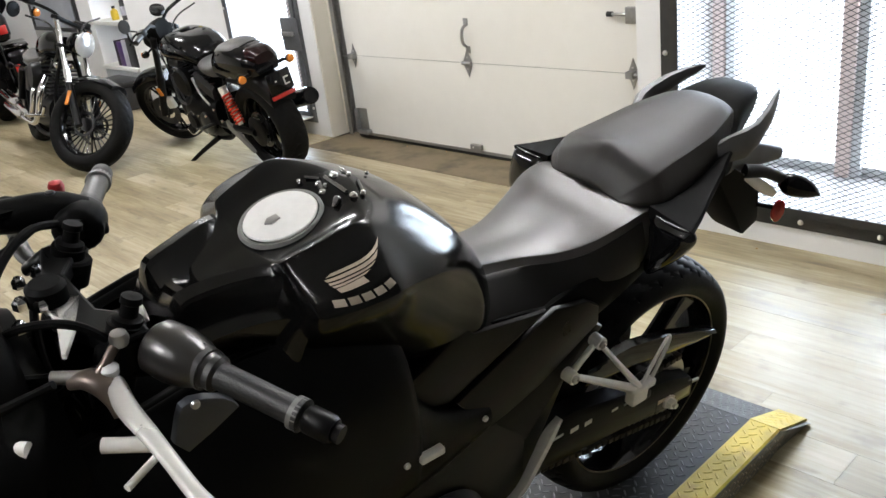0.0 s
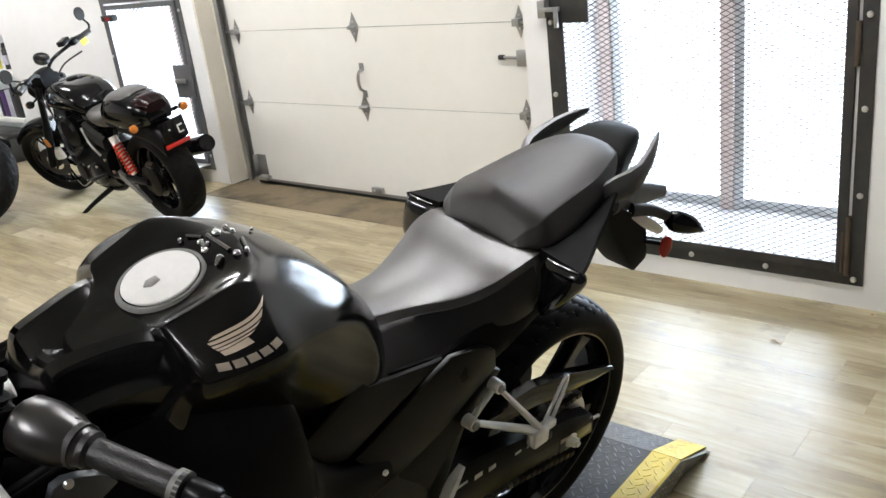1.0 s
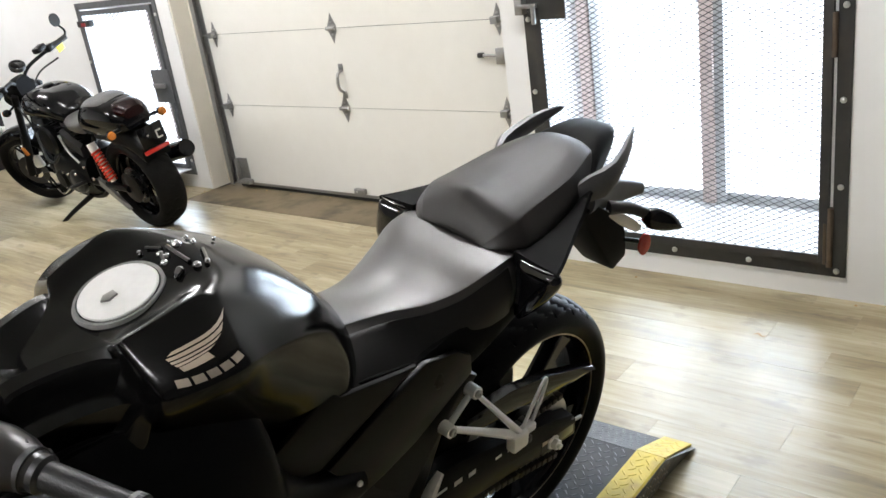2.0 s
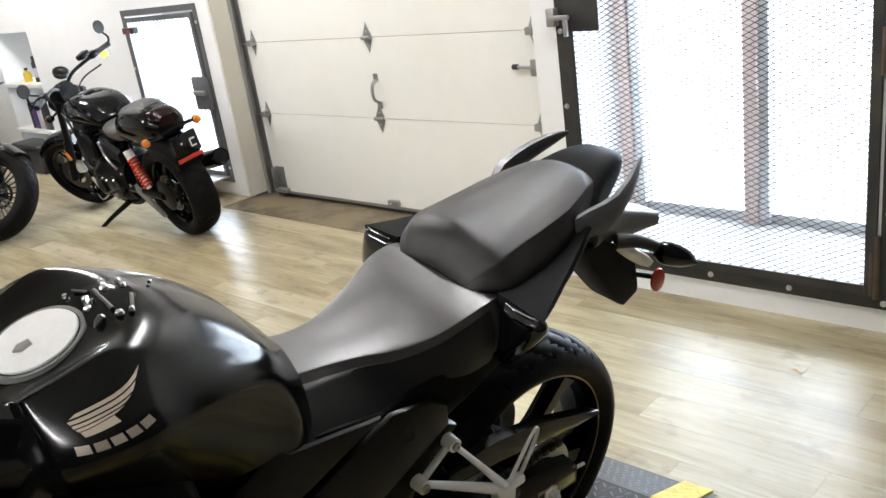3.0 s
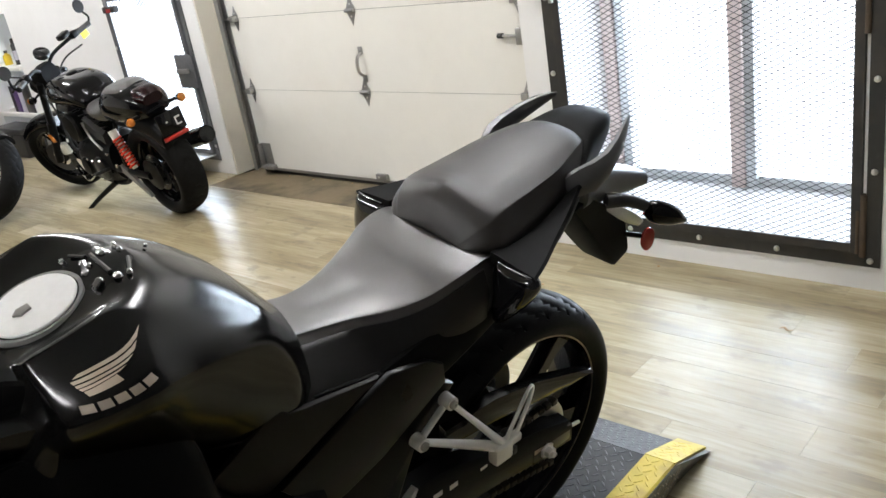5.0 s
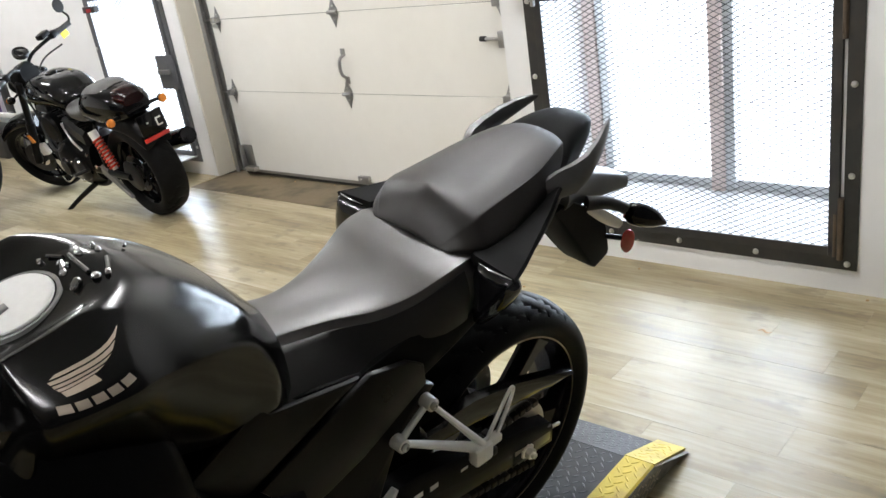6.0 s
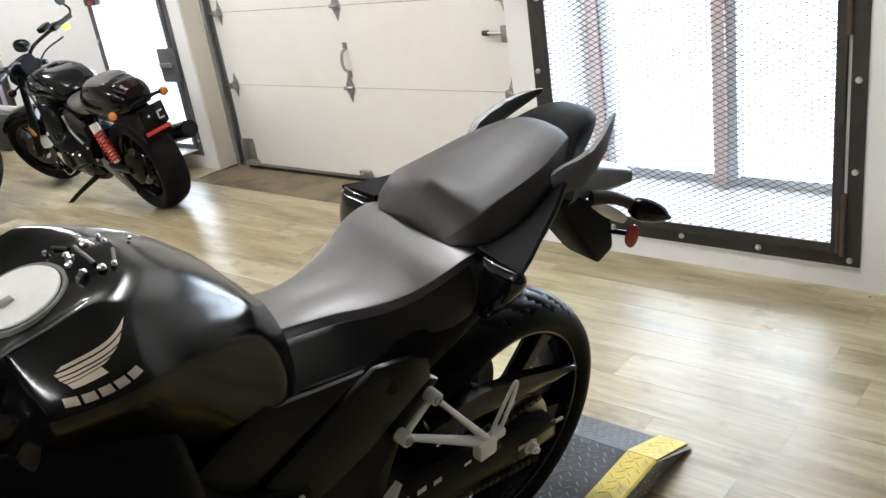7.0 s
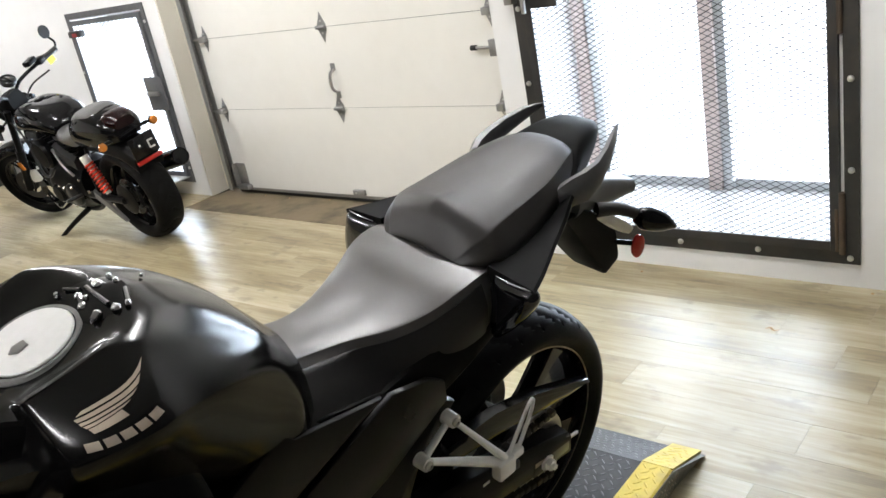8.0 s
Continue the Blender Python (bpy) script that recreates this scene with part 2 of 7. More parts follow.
M_PAVE = shader("pale_pavement", (0.42, 0.415, 0.4), 0.8, vary=0.12, grain=30, bump=0.2)
# red-brown paint, paled towards pink to imitate the daylight's bloom
M_MULL = shader("bloom_paled_red_mullion", (0.42, 0.33, 0.3), 0.45, vary=0.12, grain=30, stain=0.3, stain_color=(0.42, 0.3, 0.27))
M_ALU = shader("grey_aluminium", (0.45, 0.45, 0.45), 0.4, metal=0.7, vary=0.15)
M_SILL = shader("speckled_stone_sill", (0.34, 0.335, 0.33), 0.5, vary=0.3, grain=25, stain=0.6, stain_color=(0.25, 0.24, 0.23), stain_scale=8)
M_GLASS = glassy("window_glass")
M_SHELF = shader("white_shelf_board", (0.75, 0.74, 0.7), 0.5, vary=0.04)

# ---- setting ----
WALL_E, WALL_W, DOOR_Y = 3.405, 3.69, 3.82
CEIL = 3.0


def setting(name, bm, material, label, category, smooth=False):
    return tagged(part(name, bm, material, smooth=smooth), label, category, "", "structure")


floor = setting("floor", boxes(((-10, -8, -0.12), (1.2, 3.44, -0.006)), ((-10, 3.44, -0.12), (-4.6, 3.95, -0.006)), ((-1.81, 3.449, -0.12), (1.2, 3.95, -0.006)), ((-4.6, 3.44, -0.12), (-1.81, 3.95, -0.03))), M_SUBFLOOR, "blond wood-print vinyl plank floor with satin sheen", "floor")
tagged(new("ground", mesh_of(boxes(((-400, 3.96, -0.3), (400, 400, 0.03))), "ground", M_PAVE)), "pale sunlit paving outside the windows", "ground", "", "structure")

# east part of the front wall, with the wide gate opening (x -1.62..-0.47, z 0.12..2.12)
OX0, OX1, OZ0, OZ1 = -1.62, -0.465, 0.12, 2.12
setting("wall_north_1", boxes(((-1.81, WALL_E, 0), (OX0, 3.5, CEIL)), ((-1.81, 3.5, 0), (-1.785, 4.05, CEIL)), ((OX1, WALL_E, 0), (1.2, 4.05, CEIL)), ((OX0, WALL_E, 0), (OX1, 3.5, OZ0)), ((-1.785, 3.5, 0), (OX1, 4.05, OZ0 - 0.004)), ((OX0, WALL_E, OZ1), (OX1, 3.5, CEIL)), ((-1.785, 3.5, OZ1), (OX1, 4.05, CEIL))), M_WALL, "white painted wall round a gated window", "wall")
# west part, with the narrow gate opening
PX0, PX1, PZ0, PZ1 = -5.69, -4.78, 0.13, 1.27
setting("wall_north_2", boxes(((-7.5, WALL_W, 0), (PX0, 4.05, CEIL)), ((PX1, WALL_W, 0), (-4.6, 4.05, CEIL)), ((PX0, WALL_W, 0), (PX1, 4.05, PZ0)), ((PX0, WALL_W, PZ1), (PX1, 4.05, CEIL)), ((-10, WALL_W, 0), (-8.3, 4.3, CEIL)), ((-8.3, WALL_W, 1.23), (-7.5, 4.3, CEIL)), ((-8.3, 4.2, 0), (-7.5, 4.3, 1.23))), M_WALL, "white painted wall with a shelf alcove and gated window", "wall")
setting("wall_header", boxes(((-4.6, 3.5, 2.36), (-1.81, 4.05, CEIL))), M_WALL, "white wall above the garage door", "wall")
setting("wall_reveal", boxes(((-4.598, WALL_W + 0.004, 0), (-4.585, 3.9, 2.36))), M_REVEAL, "cream painted side of the garage door recess", "wall")
setting("wall_west", boxes(((-10.2, -8.2, 0), (-10, 4.3, CEIL))), M_WALL, "white painted side wall", "wall")
# two added walls, never in view, that darken what the motorcycle reflects
setting("wall_east", boxes(((1.0, -8.0, 0), (1.2, WALL_E, CEIL))), M_BACKWALL, "unseen dark side wall added close by to darken reflections", "wall")
setting("wall_south", boxes(((-10, -8.2, 0), (1.2, -8.0, CEIL))), M_BACKWALL, "unseen end wall closing the showroom, kept dark for reflections", "wall")
setting("ceiling", boxes(((-10.2, -8.2, CEIL), (1.4, 4.3, CEIL + 0.1))), M_CEIL, "light grey painted ceiling", "ceiling")
setting("threshold", loft([[(-4.585, 3.449, -0.005), (-4.585, 3.449, 0.002), (-4.585, 3.9, -0.014), (-4.585, 3.9, -0.03)], [(-1.81, 3.449, -0.005), (-1.81, 3.449, 0.002), (-1.81, 3.9, -0.014), (-1.81, 3.9, -0.03)]]), M_CONC, "worn brown concrete threshold before the garage door", "threshold")

# ---- motorcycle materials ----
M_MATTE = shader("matte_black_metallic_paint", (0.0034, 0.0033, 0.0032), 0.155, metal=0.0, vary=0.2, grain=300, rough_vary=0.05, bump=0.02, bump_scale=900, spec=0.26)
M_GLOSS = shader("gloss_black_paint", (0.003, 0.003, 0.0034), 0.1, vary=0.1, coat=0.0, rough_vary=0.05, spec=0.27)
M_PLAST = shader("textured_black_plastic", (0.003, 0.003, 0.003), 0.36, vary=0.2, grain=120, bump=0.1, bump_scale=700, spec=0.08)
M_SATIN = shader("satin_black_panel", (0.0035, 0.0035, 0.0035), 0.3, vary=0.2, grain=140, spec=0.14)
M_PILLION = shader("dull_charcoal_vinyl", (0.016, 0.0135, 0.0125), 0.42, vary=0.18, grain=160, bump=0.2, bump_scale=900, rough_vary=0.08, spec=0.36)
# the seat's own vinyl again, darkened for its shaded sides
M_SEATSHADE = shader("shaded_seat_vinyl", (0.01, 0.0092, 0.0088), 0.42, vary=0.15, grain=160, bump=0.15, bump_scale=900, spec=0.25)
M_INSERT = shader("polished_black_plastic", (0.004, 0.004, 0.0045), 0.07, vary=0.1, rough_vary=0.03, spec=0.6)
M_SEAT = shader("charcoal_seat_vinyl", (0.024, 0.0205, 0.019), 0.37, vary=0.18, grain=160, bump=0.16, bump_scale=900, rough_vary=0.08, spec=0.95)
M_BLACKMETAL = shader("black_coated_metal", (0.004, 0.004, 0.0043), 0.32, vary=0.2, grain=60, rough_vary=0.12, spec=0.13)
M_CAST = shader("cast_aluminium", (0.93, 0.915, 0.885), 0.3, metal=0.06, vary=0.1, grain=60, bump=0.12, bump_scale=350, stain=0.15, stain_color=(0.45, 0.4, 0.34))
M_CHROME = shader("chrome", (0.75, 0.75, 0.75), 0.1, metal=1.0, vary=0.05, rough_vary=0.05)
M_STEEL = shader("bare_steel", (0.42, 0.41, 0.40), 0.33, metal=0.9, vary=0.15)
M_STUD = shader("polished_dark_metal", (0.22, 0.22, 0.22), 0.18, metal=0.9, vary=0.1)
M_LEVER = shader("polished_lever", (0.85, 0.84, 0.81), 0.25, metal=0.6, vary=0.06)
M_HOUSING = shader("satin_black_housing", (0.014, 0.0125, 0.0115), 0.27, vary=0.15, grain=80, spec=0.7)
M_PERCH = shader("bronze_grey_cast_metal", (0.16, 0.13, 0.11), 0.34, metal=0.7, vary=0.2, grain=60)
M_GREYRING = shader("worn_grey_rubber", (0.16, 0.16, 0.155), 0.5, vary=0.25, grain=150)
M_CAP = shader("brushed_cap_metal", (0.85, 0.845, 0.83), 0.32, metal=0.2, vary=0.06, grain=90)
M_DARKCAST = shader("dark_cast_metal", (0.05, 0.05, 0.053), 0.28, metal=0.8, vary=0.2, grain=60)
M_RIMEDGE = shader("worn_bronze_edge", (0.24, 0.19, 0.125), 0.4, metal=0.5, vary=0.4, grain=40)
M_CHAIN = shader("oiled_chain", (0.035, 0.031, 0.026), 0.45, metal=0.8, vary=0.4, grain=200)
M_GRIP = shader("grip_rubber", (0.012, 0.012, 0.0125), 0.42, vary=0.2, grain=120, bump=0.4, bump_scale=260)
M_GOLD = shader("champagne_decal", (0.46, 0.38, 0.30), 0.4, metal=0.25, vary=0.06)
M_DULLGOLD = shader("faded_champagne_decal", (0.3, 0.25, 0.2), 0.45, metal=0.2, vary=0.12)
M_WHITE = shader("white_decal", (0.6, 0.6, 0.58), 0.5, vary=0.06)
M_REDLENS = shader("red_lens", (0.42, 0.02, 0.015), 0.18, vary=0.12, coat=0.5)
M_REDDARK = shader("dark_red_lens", (0.008, 0.0008, 0.0008), 0.25, vary=0.2, spec=0.15)
M_AMBER = shader("amber_lens", (0.62, 0.2, 0.03), 0.2, vary=0.12, coat=0.5)
M_REDBTN = shader("red_switch", (0.3, 0.015, 0.015), 0.4, vary=0.1)
M_GRAB = shader("grey_grab_plastic", (0.055, 0.055, 0.056), 0.42, vary=0.15, grain=90, bump=0.1, bump_scale=500)
M_FENDER = shader("dull_black_plastic", (0.003, 0.003, 0.003), 0.6, vary=0.2, grain=90, spec=0.06)
M_LAMP = shader("smoked_lamp_lens", (0.055, 0.06, 0.07), 0.4, vary=0.15, spec=0.35)
M_SPRING = shader("orange_red_spring", (0.55, 0.035, 0.01), 0.45, vary=0.1, spec=0.3)
M_YELLOW = shader("yellow_safety_paint", (0.6, 0.46, 0.05), 0.5, vary=0.2, grain=40, stain=0.65, stain_color=(0.3, 0.2, 0.05), stain_scale=14, bump=0.1)
M_SKIRT = shader("scuffed_grey_steel", (0.13, 0.122, 0.105), 0.5, metal=0.3, vary=0.3, grain=50, stain=0.5, stain_color=(0.05, 0.046, 0.04), stain_scale=30)
M_SKIRTLUG = shader("worn_bright_lugs", (0.34, 0.3, 0.23), 0.4, metal=0.5, vary=0.3, grain=60)
# lugs paler than their plate: worn tops and highlights in one colour
M_LUG = shader("worn_highlit_lugs", (0.13, 0.13, 0.135), 0.38, metal=0.5, vary=0.25, grain=60)
M_TREAD = shader("dark_checker_plate", (0.04, 0.04, 0.041), 0.55, metal=0.0, spec=0.25, vary=0.25, grain=35, stain=0.45, stain_color=(0.035, 0.033, 0.03), stain_scale=10)


def dense(controls, nk=4, nf=5):
    """Smooth half-shell rows (f, l, u) from a few control rows: (f, [(l, u), ...])."""
    rows = []
    for f, pts in controls:
        rows.append(np.array(smooth_path([(f, *p) for p in pts], nk)))
    return np.array([np.array(r).reshape(-1, 3) for r in smooth_path([r.ravel() for r in rows], nf)])


def shell(controls, nk=4, nf=5, caps=True):
    """A closed body, alike on both sides, from half sections that begin on the centre line."""
    rings = []
    for row in dense(controls, nk, nf):
        left = [tuple(p) for p in row]
        right = [(f, -l, u) for f, l, u in left[::-1] if l > 1e-4]
        rings.append(left + right)
    return loft(rings, caps)


def side_at(grid, f, u):
    """How far out the body reaches at f, u."""
    k = int(np.clip(np.searchsorted(grid[:, 0, 0], f), 1, len(grid) - 1))
    w = (f - grid[k - 1, 0, 0]) / (grid[k, 0, 0] - grid[k - 1, 0, 0])
    row = grid[k - 1] * (1 - w) + grid[k] * w
    j = int(np.argmax(row[:, 1]))
    us, ls = row[: j + 1, 2][::-1], row[: j + 1, 1][::-1]
    if u < us[0]:
        us, ls = row[j:, 2][::-1], row[j:, 1][::-1]
    return float(np.interp(u, us, ls))


def decal(grid, a, b, c, d, n=8, lift=0.0012):
    """A thin mark a-b-c-d in (f, u), laid on the body's left side."""
    bm = bmesh.new()
    rows = []
    for i in range(n + 1):
        p, q = np.array(a) + (np.array(b) - a) * i / n, np.array(d) + (np.array(c) - d) * i / n
        rows.append([bm.verts.new((x[0], side_at(grid, *x) + lift, x[1])) for x in (p + (q - p) * j / 3 for j in range(4))])
    skin(bm, rows, closed=False)
    return bm


def side_plate(outline, l, thick, bulge=0.0, side=1):
    """A flat cover in the (f, u) plane at l, pulled outwards."""
    m = Matrix(((1, 0, 0, 0), (0, 0, side, l * side), (0, 1, 0, 0), (0, 0, 0, 1)))
    return plate(bmesh.new(), outline, thick, m, min(0.006, thick * 0.45))


AXLE = Matrix(((1, 0, 0, 0), (0, 0, 1, 0), (0, -1, 0, 0), (0, 0, 0, 1)))  # lathe axis to the bike's left


def tyre_profile(R, w, rim):
    return [(rim, -w * 0.36), (rim + 0.02, -w * 0.47), (R * 0.87, -w * 0.5), (R * 0.945, -w * 0.4), (R * 0.985, -w * 0.2), (R, 0), (R * 0.985, w * 0.2), (R * 0.945, w * 0.4), (R * 0.87, w * 0.5), (rim + 0.02, w * 0.47), (rim, w * 0.36)]


def tyre_mesh(R, w, rim, grooves=26):
    """A tyre with narrow slanted tread grooves cut into its crown."""
    seg, prof = grooves * 6, smooth_path(tyre_profile(R, w, rim), 3)
    step = 2 * math.pi / seg
    bm = bmesh.new()
    rows = []
    for r, h in prof:
        row = []
        for i in range(seg):
            k = (i + int(abs(h) / w * 20)) % 6
            a = step * (i + {1: -0.7, 5: 0.7}.get(k, 0.0))
            cut = 0.008 if grooves and r > R * 0.9 and k == 0 and w * 0.06 < abs(h) < w * 0.43 else 0.0
            row.append(bm.verts.new(((r - cut) * math.cos(a), (r - cut) * math.sin(a), h)))
        rows.append(row)
    skin(bm, rows, True, caps=False)
    for i in range(seg):
        bm.faces.new((rows[0][i], rows[-1][i], rows[-1][(i + 1) % seg], rows[0][(i + 1) % seg]))
    bmesh.ops.transform(bm, matrix=AXLE, verts=bm.verts)
    return bm


def at_axle(bm, f, u, l=0.0):
    bmesh.ops.translate(bm, verts=bm.verts, vec=(f, l, u))
    return bm


def sport_bike(at):
    bike = thing("sport_motorcycle", "matte black sport motorcycle leaning on its stand on the lift table", "motorcycle", at=at)

    # rear wheel
    wheel = part("rear_wheel", at_axle(tyre_mesh(0.306, 0.16, 0.228), 0.06, 0.342), M_RUBBER, bike, "worn black tyre on a black cast wheel", angle=35)
    rim = bmesh.new()
    lathe(rim, [(0.24, -0.062), (0.24, -0.05), (0.226, -0.045), (0.22, 0.0), (0.226, 0.045), (0.24, 0.05), (0.24, 0.062), (0.231, 0.064), (0.212, 0.02), (0.212, -0.02), (0.231, -0.064)], AXLE, 64, ring=True)
    part("rim", at_axle(rim, 0.06, 0.342), M_GLOSS, wheel)
    part("rim_edge", at_axle(lathe(bmesh.new(), [(0.2318, 0.0642), (0.2395, 0.0625), (0.2395, 0.0636), (0.2322, 0.0655)], AXLE, 64, ring=True), 0.06, 0.342), M_RIMEDGE, wheel, "worn bronze-coloured rim edge")
    for k in range(5):
        a = math.radians(72 * k + 57)
        bm = bmesh.new()
        p, q = Vector((0.04 * math.cos(a), 0.012, 0.04 * math.sin(a))), Vector((0.222 * math.cos(a), 0.02, 0.222 * math.sin(a)))
        n = (q - p).normalized().cross(Vector((0, 1, 0)))
        rings = []
        for t, w, h in ((0, 0.026, 0.026), (0.35, 0.017, 0.022), (0.8, 0.019, 0.022), (1, 0.03, 0.026)):
            c = p.lerp(q, t)
            rings.append([bm.verts.new(c + n * x * w + Vector((0, y * h, 0))) for x, y in ((1, 0.4), (0.7, 1), (-0.7, 1), (-1, 0.4), (-1, -0.7), (1, -0.7))])
        skin(bm, rings)
        part("spoke", at_axle(bm, 0.06, 0.342), M_GLOSS, wheel)
    hub = lathe(bmesh.new(), [(0.0, -0.09), (0.04, -0.09), (0.05, -0.06), (0.045, 0.05), (0.055, 0.075), (0.03, 0.1), (0.0, 0.1)], AXLE, 32)
    part("hub", at_axle(hub, 0.06, 0.342), M_BLACKMETAL, wheel)
    spr = bmesh.new()
    lathe(spr, [(0.06, 0.086), (0.098, 0.086), (0.098, 0.092), (0.06, 0.092)], AXLE, 42, ring=True)
    part("sprocket", at_axle(spr, 0.06, 0.342), M_STEEL, wheel)
    brake = lathe(bmesh.new(), [(0.075, -0.092), (0.12, -0.092), (0.12, -0.088), (0.075, -0.088)], AXLE, 48, ring=True)
    part("brake_disc", at_axle(brake, 0.06, 0.342), M_STEEL, wheel)

    # front wheel, low in the nose
    front = part("front_wheel", at_axle(tyre_mesh(0.3, 0.12, 0.215), 1.41, 0.333), M_RUBBER, bike)
    part("rim", at_axle(lathe(bmesh.new(), [(0.224, -0.05), (0.2, -0.04), (0.195, 0), (0.2, 0.04), (0.224, 0.05), (0.188, 0.02), (0.188, -0.02)], AXLE, 48, ring=True), 1.41, 0.333), M_GLOSS, front)
    for k in range(5):
        a = math.radians(72 * k)
        part("spoke", at_axle(cyls(((0.03 * math.cos(a), 0, 0.03 * math.sin(a)), (0.2 * math.cos(a), 0, 0.2 * math.sin(a)), 0.02, 0.014)), 1.41, 0.333), M_GLOSS, front)

    # frame, engine and swingarm
    engine = part("engine", shell([(0.52, [(0, 0.62), (0.1, 0.6), (0.14, 0.5), (0.13, 0.36), (0.05, 0.3), (0, 0.29)]), (0.7, [(0, 0.7), (0.12, 0.68), (0.165, 0.55), (0.16, 0.36), (0.07, 0.26), (0, 0.25)]), (0.95, [(0, 0.74), (0.13, 0.72), (0.165, 0.6), (0.15, 0.38), (0.07, 0.28), (0, 0.27)]), (1.08, [(0, 0.68), (0.1, 0.66), (0.13, 0.56), (0.12, 0.42), (0.06, 0.34), (0, 0.33)])]), M_BLACKMETAL, bike)
    part("clutch_cover", lathe(bmesh.new(), [(0.0, 0.165), (0.085, 0.165), (0.095, 0.175), (0.085, 0.195), (0.05, 0.2), (0, 0.2)], Matrix.Translation((0.74, 0, 0.44)) @ AXLE, 32), M_BLACKMETAL, engine)
    arm = bmesh.new()
    for s in (1, -1):
        rings = []
        for f, u, w, h in ((0.56, 0.42, 0.018, 0.045), (0.4, 0.405, 0.018, 0.04), (0.2, 0.372, 0.016, 0.034), (0.06, 0.345, 0.014, 0.03), (-0.03, 0.33, 0.012, 0.026)):
            c = s * 0.112
            rings.append([arm.verts.new((f, c + x * w, u + y * h)) for x, y in ((1, 0.8), (0.7, 1), (-0.7, 1), (-1, 0.8), (-1, -0.8), (-0.7, -1), (0.7, -1), (1, -0.8))])
        skin(arm, rings)
    box(arm, (0.34, -0.11, 0.36), (0.42, 0.11, 0.43), 0.01)
    swing = part("swingarm", arm, M_BLACKMETAL, bike)
    nut = cyls(((0.06, 0.126, 0.342), (0.06, 0.133, 0.342), 0.019), ((0.06, 0.133, 0.342), (0.06, 0.145, 0.342), 0.013), seg=6)
    part("axle_nut", cyl(nut, (0.06, 0.145, 0.342), (0.06, 0.152, 0.342), 0.007, seg=10), M_CAST, swing, "bright zinc axle nut")
    part("chain_adjuster", boxes(((-0.02, 0.122, 0.322), (0.1, 0.128, 0.366)), bevel=0.003), M_DARKCAST, swing)
    part("adjuster_mark", boxes(((0.066, 0.1282, 0.35), (0.098, 0.1292, 0.362)), bevel=0.0004), M_GOLD, swing, smooth=False)
    part("adjuster_bolt", cyls(((-0.02, 0.118, 0.345), (-0.06, 0.118, 0.338), 0.004)), M_STEEL, swing)
    # chain as a run of links, upper and lower strand
    for k in range(56):
        t = k / 55
        for u0, u1 in ((0.43, 0.425), (0.365, 0.25)):
            f, u = 0.56 - 0.56 * t, u0 + (u1 - u0) * t
            if k % 2 == 0:
                part("chain_link", boxes(((f - 0.008, 0.088, u - 0.007), (f + 0.008, 0.106, u + 0.007)), bevel=0.002), M_CHAIN, swing, smooth=False)
    guard = bmesh.new()
    rings = []
    for f, u, h in ((0.5, 0.475, 0.02), (0.36, 0.468, 0.03), (0.2, 0.425, 0.028), (0.05, 0.385, 0.018), (-0.02, 0.36, 0.006)):
        rings.append([guard.verts.new((f, l, v)) for l, v in ((0.085, u + 0.012), (0.122, u + 0.008), (0.13, u - 0.004), (0.13, u - h * 1.6), (0.126, u - h * 1.6), (0.085, u + 0.004))])
    skin(guard, rings)
    guard = part("chain_guard", guard, M_PLAST, swing)
    for i, (f, w, h) in enumerate(((0.42, 0.036, 0.006), (0.37, 0.022, 0.011), (0.33, 0.02, 0.011), (0.25, 0.018, 0.006), (0.215, 0.012, 0.005))):
        u = 0.452 - (0.42 - f) * 0.12 - 0.008
        part("warning_mark", boxes(((f - w / 2, 0.1302, u - h / 2), (f + w / 2, 0.1312, u + h / 2))), M_WHITE, guard, smooth=False)
    # wheel hugger with its long fin
    hug = bmesh.new()
    rings = []
    for k in range(13):
        a = math.radians(8 + 4.2 * k)
        r = 0.33 + 0.01 * math.sin(k / 12 * math.pi)
        rings.append([hug.verts.new((0.055 + (r + dr) * math.cos(a), l, 0.322 + (r + dr) * math.sin(a))) for l, dr in ((0.085, -0.02), (0.07, 0.004), (0.03, 0.015), (-0.03, 0.015), (-0.07, 0.004), (-0.085, -0.02), (-0.07, -0.002), (0, 0.008), (0.07, -0.002))])
    skin(hug, rings)
    part("hugger", hug, M_PLAST, swing)
    fin = bmesh.new()
    rings = [[fin.verts.new((f, l, u + v)) for l, v in ((0.094, h), (0.112, h * 0.8), (0.118, 0), (0.11, -h), (0.094, -h))] for f, u, h in ((0.33, 0.535, 0.024), (0.2, 0.527, 0.032), (0.08, 0.501, 0.03), (-0.03, 0.47, 0.019), (-0.10, 0.452, 0.007))]
    skin(fin, rings)
    part("hugger_fin", fin, M_GLOSS, swing)
    shock = cyls(((0.47, 0.0, 0.4), (0.42, 0.0, 0.7), 0.03))
    part("shock_absorber", shock, M_BLACKMETAL, bike)

